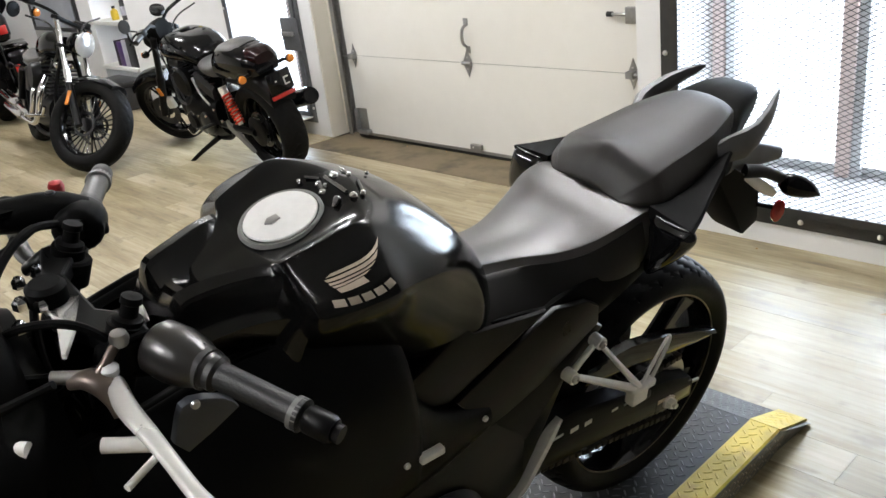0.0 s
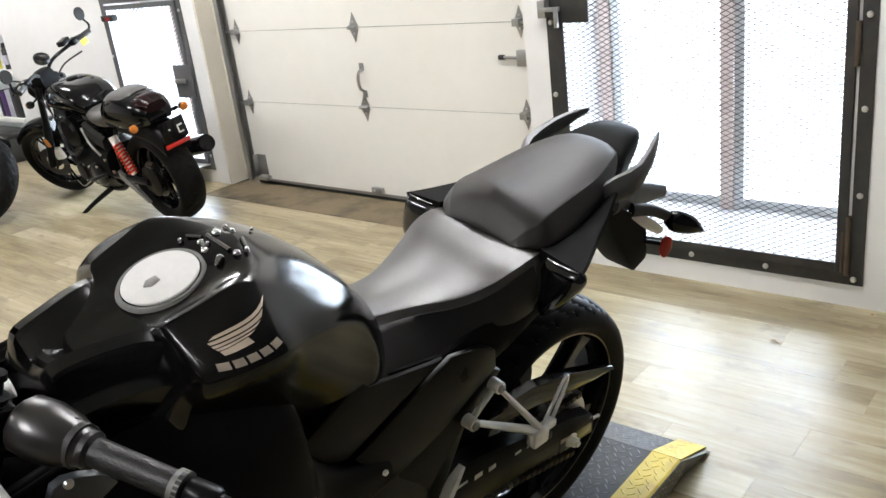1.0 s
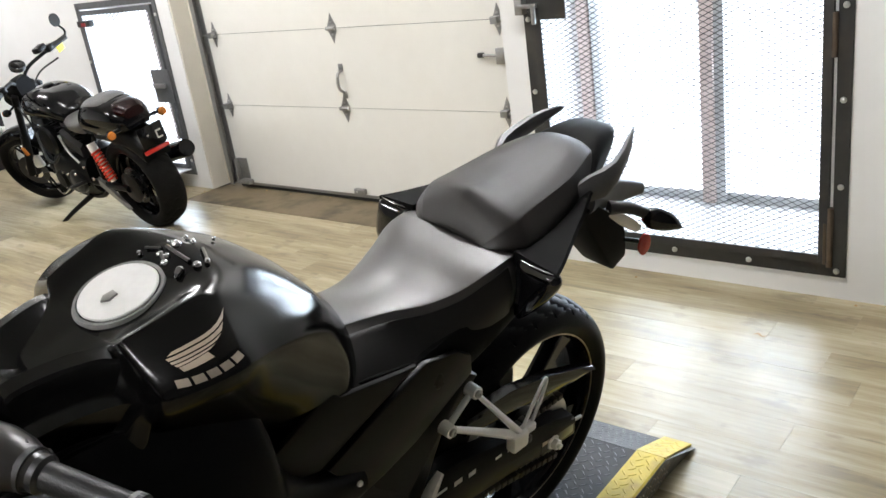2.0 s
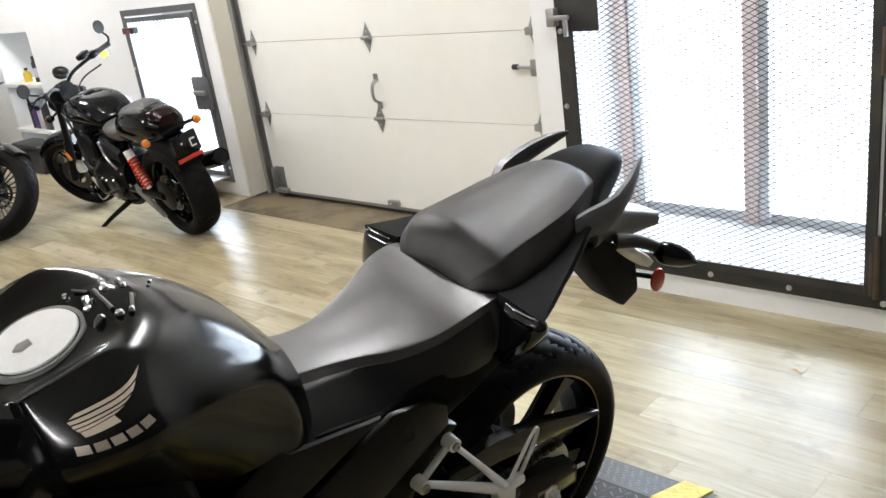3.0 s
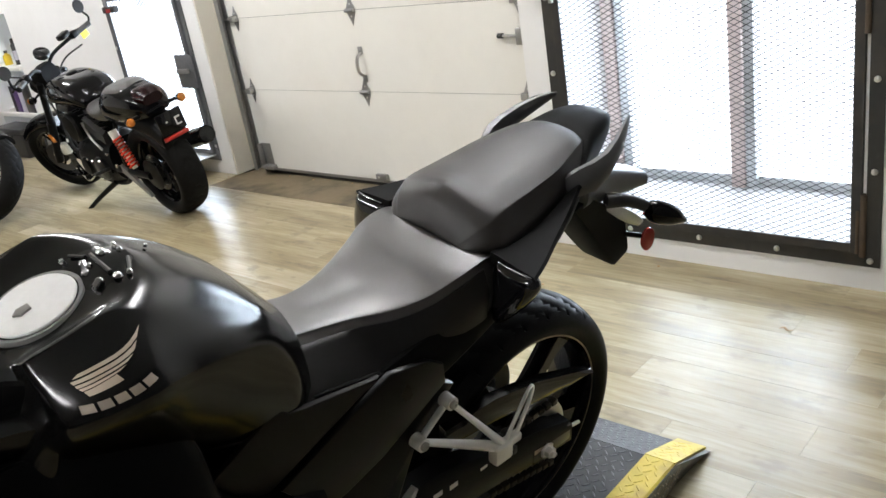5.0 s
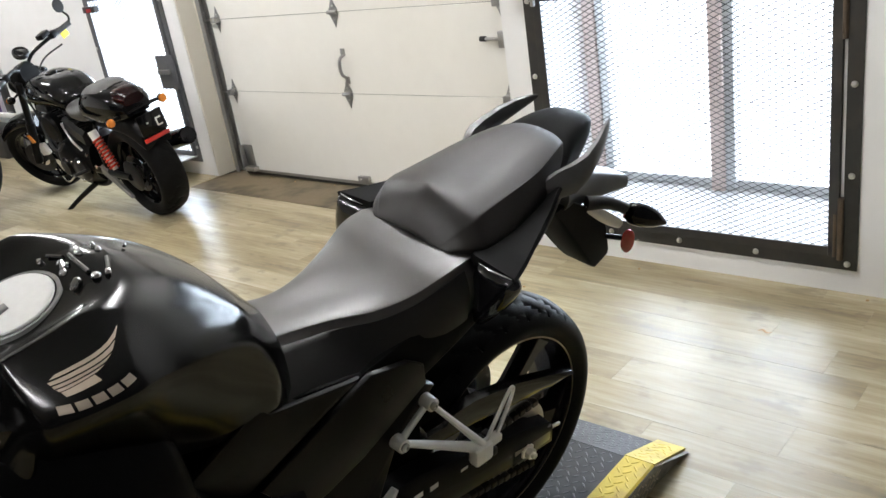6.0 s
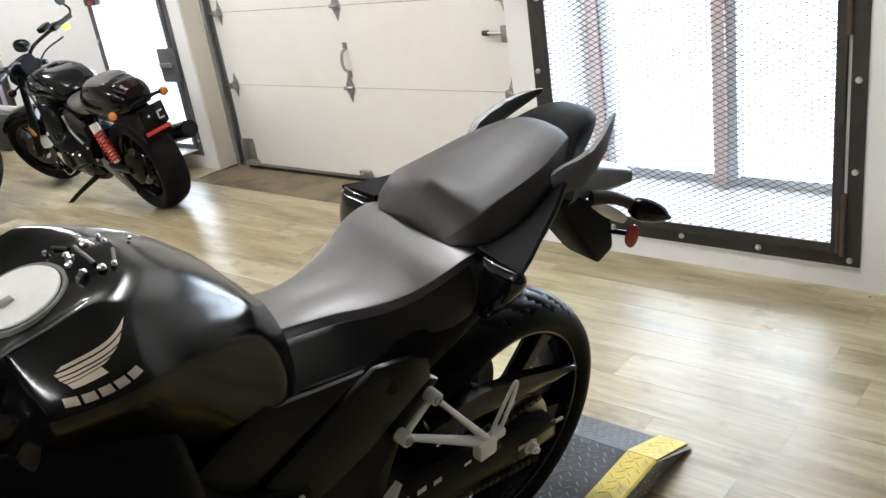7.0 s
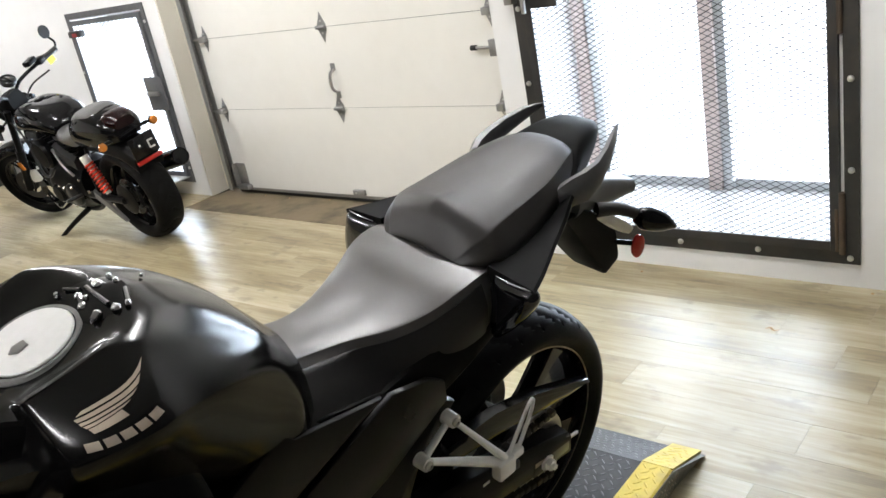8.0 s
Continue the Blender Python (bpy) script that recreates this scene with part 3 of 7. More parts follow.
    # tail
    tail = part("tail_fairing", shell([
        (-0.205, [(0, 0.993), (0.024, 0.99), (0.032, 0.975), (0.026, 0.945), (0, 0.935)]),
        (-0.165, [(0, 1.004), (0.045, 0.999), (0.055, 0.976), (0.042, 0.93), (0, 0.91)]),
        (-0.09, [(0, 0.998), (0.066, 0.987), (0.08, 0.958), (0.066, 0.895), (0, 0.87)]),
        (0.0, [(0, 0.93), (0.1, 0.935), (0.118, 0.92), (0.096, 0.845), (0, 0.82)]),
        (0.1, [(0, 0.87), (0.115, 0.895), (0.13, 0.88), (0.12, 0.80), (0, 0.78)]),
        (0.2, [(0, 0.84), (0.115, 0.86), (0.135, 0.85), (0.13, 0.765), (0, 0.74)]),
        (0.3, [(0, 0.82), (0.115, 0.82), (0.14, 0.81), (0.135, 0.73), (0, 0.71)]),
        (0.4, [(0, 0.80), (0.11, 0.80), (0.135, 0.78), (0.13, 0.69), (0, 0.67)]),
        (0.5, [(0, 0.78), (0.11, 0.78), (0.135, 0.76), (0.13, 0.66), (0, 0.64)]),
    ]), M_FENDER, bike, angle=30)
    for s in (1, -1):
        # the flat side wing that widens towards the seat, and the gloss piece hung under its front edge
        part("side_wing", loft([[(f, s * l, u) for l, u in ring] for f, ring in (
            (-0.06, [(0.08, 0.93), (0.095, 0.925), (0.098, 0.92), (0.09, 0.9), (0.07, 0.89)]),
            (0.015, [(0.105, 0.925), (0.131, 0.942), (0.136, 0.937), (0.126, 0.91), (0.095, 0.875)]),
            (0.055, [(0.11, 0.915), (0.147, 0.92), (0.152, 0.914), (0.14, 0.885), (0.105, 0.855)]),
            (0.112, [(0.12, 0.902), (0.169, 0.902), (0.174, 0.896), (0.16, 0.868), (0.11, 0.825)]),
            (0.186, [(0.127, 0.899), (0.203, 0.892), (0.208, 0.886), (0.192, 0.857), (0.115, 0.795)]),
            (0.237, [(0.13, 0.9), (0.225, 0.89), (0.23, 0.886), (0.214, 0.858), (0.12, 0.79)]),
        )], between=2), M_FENDER, tail, smooth=True, angle=28)
        low = [(0.231, 0.867), (0.214, 0.835), (0.193, 0.808), (0.168, 0.78)] if s > 0 else [(0.234, 0.86), (0.24, 0.825), (0.236, 0.79), (0.195, 0.768)]
        outline = smooth_path([(0.142, 0.887), (0.165, 0.889), (0.2, 0.888), (0.224, 0.885)] + low + [(0.145, 0.762), (0.128, 0.79), (0.13, 0.84), (0.142, 0.887)], 3)[:-1]
        cl, cu = 0.18, 0.835
        part("gloss_insert", loft([[(f, s * (cl + (l - cl) * k), cu + (u - cu) * k) for l, u in outline] for f, k in ((0.218, 0.9), (0.224, 0.98), (0.23, 1.0), (0.238, 0.97), (0.245, 0.86), (0.249, 0.66), (0.252, 0.4), (0.253, 0.12))]), M_INSERT, tail, "gloss black insert with a bright upper edge", angle=70)
        part("insert_edge", tube(bmesh.new(), [(0.238, s * 0.15, 0.889), (0.243, s * 0.18, 0.89), (0.241, s * 0.205, 0.889), (0.234, s * 0.224, 0.887)], 0.0018, 6, 4), M_STUD, tail)
        grab = bmesh.new()
        rings = []
        for f, l, u, w, h in ((0.03, 0.1, 0.925, 0.01, 0.02), (0.0, 0.116, 0.938, 0.014, 0.027), (-0.028, 0.129, 0.946, 0.017, 0.029), (-0.061, 0.132, 0.958, 0.0145, 0.025), (-0.101, 0.124, 0.976, 0.012, 0.021), (-0.138, 0.11, 0.992, 0.0095, 0.016), (-0.168, 0.097, 1.003, 0.005, 0.009), (-0.183, 0.091, 1.007, 0.002, 0.004)):
            rings.append([grab.verts.new((f + dx * 0.35 * w, s * (l + dl * w), u + du * h)) for dl, du, dx in ((-1, 0.35, 0), (-0.6, 0.9, 0), (0.2, 1, 0), (0.85, 0.5, 0), (1, -0.2, 0), (0.55, -0.9, 0), (-0.3, -0.9, 0), (-0.95, -0.3, 0))])
        skin(grab, rings)
        part("grab_handle", grab, M_GRAB, tail, "dark grey plastic grab handle", angle=35)
    lamp = shell([(-0.355, [(0, 0.815), (0.03, 0.812), (0.036, 0.795), (0.028, 0.78), (0, 0.777)]), (-0.28, [(0, 0.845), (0.032, 0.84), (0.038, 0.815), (0.03, 0.79), (0, 0.78)]), (-0.2, [(0, 0.88), (0.038, 0.865), (0.044, 0.835), (0.034, 0.8), (0, 0.79)]), (-0.1, [(0, 0.89), (0.06, 0.88), (0.07, 0.85), (0.05, 0.82), (0, 0.81)])])
    part("tail_lamp", lamp, M_LAMP, tail, "smoked pale tail lamp")
    rings = []
    for (f0, u0), (f1, u1), w in (((-0.07, 0.83), (-0.12, 0.845), 0.06), ((-0.105, 0.791), (-0.19, 0.8), 0.055), ((-0.142, 0.745), (-0.24, 0.768), 0.052), ((-0.179, 0.701), (-0.268, 0.735), 0.05), ((-0.21, 0.664), (-0.282, 0.7), 0.047), ((-0.237, 0.634), (-0.298, 0.664), 0.042), ((-0.258, 0.618), (-0.306, 0.638), 0.036), ((-0.275, 0.611), (-0.296, 0.618), 0.026)):
        ring = []
        for t, k in ((0.0, 0.86), (0.06, 1.0), (0.94, 1.0), (1.0, 0.9)):
            ring.append((f0 + (f1 - f0) * t, w * k, u0 + (u1 - u0) * t))
        rings.append(ring + [(f, -l, u) for f, l, u in ring[::-1]])
    fender = part("plate_fender", loft(rings, between=2), M_FENDER, tail, angle=40)
    part("bracket", tube(bmesh.new(), [(-0.184, 0.05, 0.8), (-0.206, 0.064, 0.786), (-0.226, 0.071, 0.772), (-0.25, 0.079, 0.755), (-0.268, 0.085, 0.742)], [0.006, 0.012, 0.014, 0.013, 0.009], 10, 4, (0.5, 1.0)), M_CAST, fender, "pale grey lamp bracket")
    for s in (1, -1):
        stalk = bmesh.new()
        tube(stalk, [(-0.187, s * 0.05, 0.81), (-0.225, s * 0.073, 0.806), (-0.259, s * 0.09, 0.79), (-0.275, s * 0.103, 0.779)], [0.016, 0.014, 0.013, 0.013], 12, 4)
        stalk = part("indicator_stalk", stalk, M_SEAL, tail)
        body = bmesh.new()
        tube(body, [(-0.262, s * 0.095, 0.778), (-0.273, s * 0.105, 0.776), (-0.289, s * 0.121, 0.771), (-0.31, s * 0.139, 0.761), (-0.331, s * 0.157, 0.749)], [0.012, 0.025, 0.028, 0.021, 0.003], 14, 5, (0.85, 0.95))
        part("indicator", body, M_GLOSS, stalk, "smoked black indicator lens")
        ref = bmesh.new()
        lathe(ref, [(0, 0), (0.021, 0), (0.021, 0.005), (0.018, 0.007), (0, 0.008)], Matrix.Translation((-0.312, s * 0.078, 0.683)) @ Matrix.Rotation(radians(-20 * s), 4, "Z") @ (AXLE if s > 0 else AXLE @ Matrix.Rotation(math.pi, 4, "X")) @ Matrix.Diagonal((0.8, 1.35, 1, 1)), 24)
        part("reflector", ref, M_REDLENS, tail, "round red side reflector")
        part("reflector_arm", cyls(((-0.27, s * 0.05, 0.70), (-0.312, s * 0.078, 0.688), 0.006)), M_PLAST, tail)

    # seats
    seat_rows = [
        (0.17, [(0, 0.87), (0.07, 0.868), (0.11, 0.862), (0.118, 0.855), (0.125, 0.84), (0.12, 0.82)]),
        (0.24, [(0, 0.897), (0.07, 0.897), (0.124, 0.891), (0.131, 0.884), (0.148, 0.845), (0.142, 0.8)]),
        (0.3, [(0, 0.887), (0.07, 0.888), (0.124, 0.884), (0.132, 0.876), (0.145, 0.82), (0.142, 0.76)]),
        (0.36, [(0, 0.868), (0.06, 0.869), (0.108, 0.863), (0.116, 0.854), (0.133, 0.8), (0.137, 0.74)]),
        (0.42, [(0, 0.857), (0.05, 0.858), (0.087, 0.853), (0.095, 0.844), (0.118, 0.8), (0.135, 0.75)]),
        (0.48, [(0, 0.857), (0.035, 0.858), (0.064, 0.855), (0.072, 0.847), (0.103, 0.806), (0.135, 0.765)]),
        (0.54, [(0, 0.865), (0.03, 0.865), (0.056, 0.862), (0.064, 0.854), (0.104, 0.815), (0.136, 0.775)]),
        (0.6, [(0, 0.885), (0.032, 0.884), (0.062, 0.88), (0.071, 0.87), (0.11, 0.828), (0.138, 0.785)]),
        (0.66, [(0, 0.92), (0.04, 0.915), (0.068, 0.91), (0.08, 0.897), (0.124, 0.848), (0.14, 0.8)]),
    ]
    rider = part("rider_seat", shell(seat_rows, nk=5, nf=6), M_SEAT, bike, "charcoal vinyl rider seat with a creased edge", angle=60)
    # a darker vinyl sheet below the crease on either side, shade put into colour
    flank = dense(seat_rows, 5, 6)[8:, 16:]
    for s in (1, -1):
        part("seat_skirt", loft([[(f, s * (l + 0.002), u + 0.001) for f, l, u in row] + [(f, s * (l - 0.004), u) for f, l, u in row[::-1]] for row in flank]), M_SEATSHADE, rider, "seat side in darker vinyl standing in for shade", angle=60)
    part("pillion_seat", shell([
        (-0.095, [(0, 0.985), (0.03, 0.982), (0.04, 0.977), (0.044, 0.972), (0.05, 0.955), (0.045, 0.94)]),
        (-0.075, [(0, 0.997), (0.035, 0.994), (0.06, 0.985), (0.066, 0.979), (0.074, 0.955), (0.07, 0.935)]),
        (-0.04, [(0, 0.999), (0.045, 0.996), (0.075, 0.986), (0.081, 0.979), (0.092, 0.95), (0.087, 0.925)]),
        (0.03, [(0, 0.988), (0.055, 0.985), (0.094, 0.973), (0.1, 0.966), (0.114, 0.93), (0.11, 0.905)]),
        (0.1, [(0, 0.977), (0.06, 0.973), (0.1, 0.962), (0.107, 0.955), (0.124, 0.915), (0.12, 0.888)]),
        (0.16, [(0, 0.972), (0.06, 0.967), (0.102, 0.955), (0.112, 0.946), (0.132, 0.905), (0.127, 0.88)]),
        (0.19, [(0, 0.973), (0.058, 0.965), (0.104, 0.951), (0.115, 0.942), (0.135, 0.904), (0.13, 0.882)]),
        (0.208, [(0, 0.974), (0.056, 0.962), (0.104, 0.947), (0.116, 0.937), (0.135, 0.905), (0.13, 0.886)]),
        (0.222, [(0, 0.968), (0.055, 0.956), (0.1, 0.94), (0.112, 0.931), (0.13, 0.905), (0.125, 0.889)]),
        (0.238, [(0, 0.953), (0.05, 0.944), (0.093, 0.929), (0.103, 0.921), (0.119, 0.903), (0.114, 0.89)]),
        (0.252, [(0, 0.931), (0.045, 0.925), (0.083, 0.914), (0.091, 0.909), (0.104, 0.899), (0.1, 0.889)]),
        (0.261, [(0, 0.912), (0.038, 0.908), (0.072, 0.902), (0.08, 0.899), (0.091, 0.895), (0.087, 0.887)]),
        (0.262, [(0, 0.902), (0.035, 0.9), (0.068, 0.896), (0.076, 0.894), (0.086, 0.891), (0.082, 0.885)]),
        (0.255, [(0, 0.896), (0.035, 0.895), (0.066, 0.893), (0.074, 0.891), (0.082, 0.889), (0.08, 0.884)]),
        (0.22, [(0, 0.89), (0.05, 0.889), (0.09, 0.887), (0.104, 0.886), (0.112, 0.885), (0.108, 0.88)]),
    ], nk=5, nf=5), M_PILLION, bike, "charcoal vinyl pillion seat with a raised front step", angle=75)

    # tank
    tank_rows = [
        (0.6, [(0, 0.925), (0.03, 0.925), (0.05, 0.92), (0.07, 0.908), (0.085, 0.895), (0.097, 0.872), (0.104, 0.835), (0.1, 0.79)]),
        (0.63, [(0, 0.963), (0.044, 0.961), (0.071, 0.953), (0.088, 0.944), (0.1, 0.933), (0.115, 0.908), (0.128, 0.86), (0.122, 0.79)]),
        (0.665, [(0, 1.006), (0.054, 1.001), (0.084, 0.992), (0.102, 0.982), (0.115, 0.97), (0.13, 0.942), (0.138, 0.875), (0.125, 0.79)]),
        (0.73, [(0, 1.058), (0.06, 1.052), (0.098, 1.036), (0.127, 1.016), (0.151, 0.996), (0.16, 0.964), (0.152, 0.89), (0.121, 0.805)]),
        (0.8, [(0, 1.083), (0.068, 1.08), (0.108, 1.071), (0.14, 1.05), (0.178, 1.016), (0.184, 0.985), (0.163, 0.915), (0.119, 0.83)]),
        (0.85, [(0, 1.064), (0.078, 1.072), (0.112, 1.081), (0.13, 1.075), (0.199, 1.03), (0.203, 1.0), (0.172, 0.94), (0.124, 0.865)]),
        (0.9, [(0, 1.05), (0.072, 1.054), (0.107, 1.067), (0.121, 1.062), (0.194, 1.025), (0.196, 0.995), (0.165, 0.945), (0.119, 0.888)]),
        (0.938, [(0, 1.04), (0.066, 1.043), (0.1, 1.055), (0.11, 1.051), (0.174, 1.014), (0.179, 0.986), (0.153, 0.945), (0.112, 0.902)]),
        (0.95, [(0, 1.034), (0.062, 1.038), (0.095, 1.048), (0.104, 1.045), (0.16, 1.004), (0.166, 0.978), (0.141, 0.942), (0.108, 0.905)]),
        (0.96, [(0, 1.032), (0.05, 1.035), (0.076, 1.036), (0.086, 1.028), (0.142, 0.99), (0.15, 0.966), (0.15, 0.938), (0.138, 0.906)]),
        (0.985, [(0, 1.025), (0.045, 1.027), (0.062, 1.026), (0.072, 1.016), (0.118, 0.955), (0.132, 0.938), (0.138, 0.915), (0.132, 0.885)]),
        (1.015, [(0, 1.015), (0.04, 1.016), (0.052, 1.013), (0.06, 1.002), (0.1, 0.94), (0.112, 0.928), (0.118, 0.912), (0.115, 0.885)]),
        (1.033, [(0, 1.006), (0.035, 1.005), (0.045, 1.0), (0.051, 0.99), (0.088, 0.932), (0.1, 0.92), (0.106, 0.908), (0.104, 0.885)]),
        (1.045, [(0, 0.975), (0.03, 0.973), (0.04, 0.968), (0.046, 0.96), (0.08, 0.92), (0.09, 0.91), (0.096, 0.9), (0.094, 0.885)]),
    ]
    tank = part("fuel_tank", shell(tank_rows, nk=5, nf=6), M_MATTE, bike, "matte black metallic fuel tank", angle=60)
    tank.location.y = 0.016
    grid = dense(tank_rows, 5, 6)
    cap_at = Matrix.Translation((0.899, 0.003, 1.0535)) @ Matrix.Rotation(radians(15), 4, "Y")
    cap = part("fuel_cap", lathe(bmesh.new(), [(0, 0.001), (0.0505, 0.0), (0.0535, 0.004), (0.052, 0.006), (0.037, 0.0068), (0, 0.0075)], cap_at, 48), M_CAP, tank, "brushed silver fuel filler cap")
    part("cap_ring", lathe(bmesh.new(), [(0.0545, -0.002), (0.061, -0.004), (0.0625, -0.001), (0.0598, 0.0035), (0.0552, 0.0035)], cap_at, 48, ring=True), M_GREYRING, cap, "grey cap surround")
    part("key_cover", plate(bmesh.new(), [(0.018, -0.008), (0.026, 0.0), (0.018, 0.008), (0.004, 0.006), (0.004, -0.006)], 0.003, cap_at @ Matrix.Translation((0, 0.004, 0.007)), 0.001), M_STEEL, cap)
    feathers = (((0.9119, 1.0443), (0.8324, 1.0654), (0.8423, 1.0601), (0.9191, 1.0407)), ((0.9216, 1.039), (0.8442, 1.0587), (0.8526, 1.0539), (0.9203, 1.0374)), ((0.9199, 1.0367), (0.855, 1.0525), (0.8642, 1.049), (0.9192, 1.0351)), ((0.9184, 1.0347), (0.8664, 1.0475), (0.8763, 1.044), (0.9162, 1.0335)), ((0.9155, 1.0332), (0.8802, 1.0425), (0.877, 1.0382), (0.9131, 1.0304)))
    for i, q in enumerate(feathers):
        part("emblem_feather", decal(grid, *q), M_GOLD, tank, "champagne wing emblem stripe" if i == 0 else "", smooth=False)
    def lettering(t, v):
        """A place in the word's slanted band: t along it, v from its top to its foot."""
        return ((0.9269 - 0.0796 * t) * (1 - v) + (0.9282 - 0.086 * t) * v, (1.0241 + 0.0128 * t) * (1 - v) + (1.0161 + 0.0131 * t) * v)

    for i in range(5):
        a, b = 0.2 * i + 0.012, 0.2 * i + 0.17
        part("lettering_bar", decal(grid, lettering(a, 0.08), lettering(b, 0.08), lettering(b, 0.92), lettering(a, 0.92), 3), M_DULLGOLD, tank, "champagne lettering block" if i == 0 else "", smooth=False)
    # moulded tank protector with its ribs and studs
    def top(f, l):
        """The height of the tank's upper skin at f, l."""
        k = int(np.clip(np.searchsorted(grid[:, 0, 0], f), 1, len(grid) - 1))
        w = (f - grid[k - 1, 0, 0]) / (grid[k, 0, 0] - grid[k - 1, 0, 0])
        row = grid[k - 1] * (1 - w) + grid[k] * w
        return float(np.interp(abs(l), row[:16, 1], row[:16, 2]))

    pad_rows = [[(f, l, top(f, l) + h) for l, h in ((a, 0.0004), (a * 0.75 + b * 0.25, 0.003), ((a + b) / 2, 0.0034), (a * 0.25 + b * 0.75, 0.003), (b, 0.0004), ((a + b) / 2, -0.004))] for f, a, b in ((0.779, -0.016, 0.02), (0.79, -0.026, 0.04), (0.803, -0.032, 0.056), (0.818, -0.036, 0.06), (0.832, -0.042, 0.056), (0.842, -0.044, 0.05), (0.847, -0.036, 0.03))]
    pad = part("tank_pad", loft(pad_rows), M_GLOSS, tank, "gloss black tank protector with small bright studs")
    for (f0, l0), (f1, l1), r in (((0.834, -0.041), (0.823, -0.018), 0.0026), ((0.817, -0.014), (0.817, 0.043), 0.003), ((0.786, 0.024), (0.798, 0.055), 0.003), ((0.832, 0.044), (0.841, 0.05), 0.0048), ((0.829, -0.01), (0.834, 0.008), 0.0042), ((0.785, -0.02), (0.785, -0.003), 0.0024)):
        rib = bmesh.new()
        tube(rib, [(f0 + (f1 - f0) * k / 4, l0 + (l1 - l0) * k / 4, top(f0 + (f1 - f0) * k / 4, l0 + (l1 - l0) * k / 4) + 0.004) for k in range(5)], r, 8, 2)
        part("pad_rib", rib, M_STUD, pad)
    for f, l, r in ((0.844, -0.042, 0.004), (0.805, -0.01, 0.007), (0.785, -0.02, 0.004), (0.785, -0.002, 0.004), (0.829, -0.011, 0.0058), (0.834, 0.008, 0.0062), (0.826, 0.002, 0.004), (0.832, 0.043, 0.006), (0.814, 0.056, 0.006), (0.8, 0.058, 0.0042), (0.841, 0.05, 0.0034), (0.748, -0.012, 0.003)):
        part("pad_stud", lathe(bmesh.new(), [(0, 0), (r, 0), (r * 0.92, 0.002), (r * 0.6, 0.0045), (0, 0.0055)], Matrix.Translation((f, l, top(f, l) + 0.0025)), 12), M_CHROME, pad)

    # trough-shaped cowl between the tank and the steering head
    rings = []
    for f, w, u in ((0.945, 0.088, 1.022), (0.97, 0.075, 1.03), (1.0, 0.065, 1.03), (1.03, 0.055, 1.026), (1.06, 0.048, 1.02), (1.076, 0.045, 1.012), (1.084, 0.041, 0.99), (1.088, 0.036, 0.955)):
        dip = 0.036 if f < 1.05 else 0.016
        half = [(0.0, u - dip), (0.006, u - dip), (w - 0.008, u - 0.006), (w, u), (w + 0.02, u - 0.004), (w + 0.0235, u - 0.009), (w + 0.034, u - 0.045), (w + 0.056, u - 0.051), (w + 0.05, u - 0.09)]
        rings.append([(f, l, v) for l, v in half] + [(f, -l, v) for l, v in half[::-1] if l > 0])
    part("front_cowl", loft(rings, between=2), M_MATTE, bike, "matte black cowl in front of the tank", angle=16).location = (0, 0.016, 0.01)
    for s in (1, -1):
        part("inner_panel", loft([[(f, s * l, u) for l, u in ((0.05, 0.93), (0.1, 0.925), (0.125, 0.9), (0.12, 0.8), (0.05, 0.8))] for f in (0.97, 1.05, 1.2)]), M_PLAST, bike)

    # side covers and fairing
    for s in (1, -1):
        cover = [(0.8, 0.772), (0.672, 0.84), (0.655, 0.82), (0.52, 0.797), (0.495, 0.794), (0.705, 0.702), (0.75, 0.716), (0.792, 0.745)]
        part("side_cover", side_plate(cover[::s], 0.140, 0.009, side=s), M_SATIN, bike)
        panel = [(0.478, 0.79), (0.4, 0.774), (0.366, 0.75), (0.362, 0.71), (0.5, 0.636), (0.575, 0.61), (0.62, 0.6), (0.69, 0.695)]
        part("tail_side_panel", side_plate(panel[::s], 0.141, 0.011, side=s), M_SATIN, bike)
        part("frame_plate", side_plate([(0.44, 0.665), (0.36, 0.70), (0.33, 0.68), (0.42, 0.6), (0.5, 0.42), (0.6, 0.4), (0.6, 0.58), (0.52, 0.63)][:: s], 0.12, 0.018, side=s), M_BLACKMETAL, bike)
        rows = [
            (0.62, [(0.1, 0.66), (0.15, 0.652), (0.16, 0.63), (0.15, 0.6), (0.11, 0.57)]),
            (0.72, [(0.12, 0.70), (0.16, 0.695), (0.175, 0.66), (0.17, 0.6), (0.14, 0.56)]),
            (0.782, [(0.13, 0.772), (0.165, 0.766), (0.186, 0.7), (0.182, 0.61), (0.15, 0.55)]),
            (0.8, [(0.13, 0.868), (0.163, 0.863), (0.196, 0.76), (0.19, 0.62), (0.15, 0.55)]),
            (0.85, [(0.13, 0.905), (0.161, 0.9), (0.205, 0.79), (0.2, 0.62), (0.15, 0.52)]),
            (0.91, [(0.13, 0.93), (0.16, 0.925), (0.21, 0.8), (0.205, 0.62), (0.15, 0.5)]),
            (1.035, [(0.125, 0.947), (0.155, 0.942), (0.215, 0.81), (0.215, 0.6), (0.15, 0.45)]),
            (1.2, [(0.12, 0.915), (0.15, 0.905), (0.215, 0.76), (0.21, 0.58), (0.14, 0.42)]),
            (1.36, [(0.12, 0.9), (0.15, 0.89), (0.2, 0.78), (0.19, 0.65), (0.12, 0.55)]),
            (1.5, [(0.12, 0.92), (0.16, 0.9), (0.17, 0.82), (0.14, 0.74), (0.08, 0.7)]),
        ]
        rings = []
        for row in dense(rows, 4, 4):
            outer = [(f, s * l, u) for f, l, u in row]
            inner = [(f, s * (l - 0.012), u - 0.002) for f, l, u in row[::-1]]
            rings.append(outer + inner)
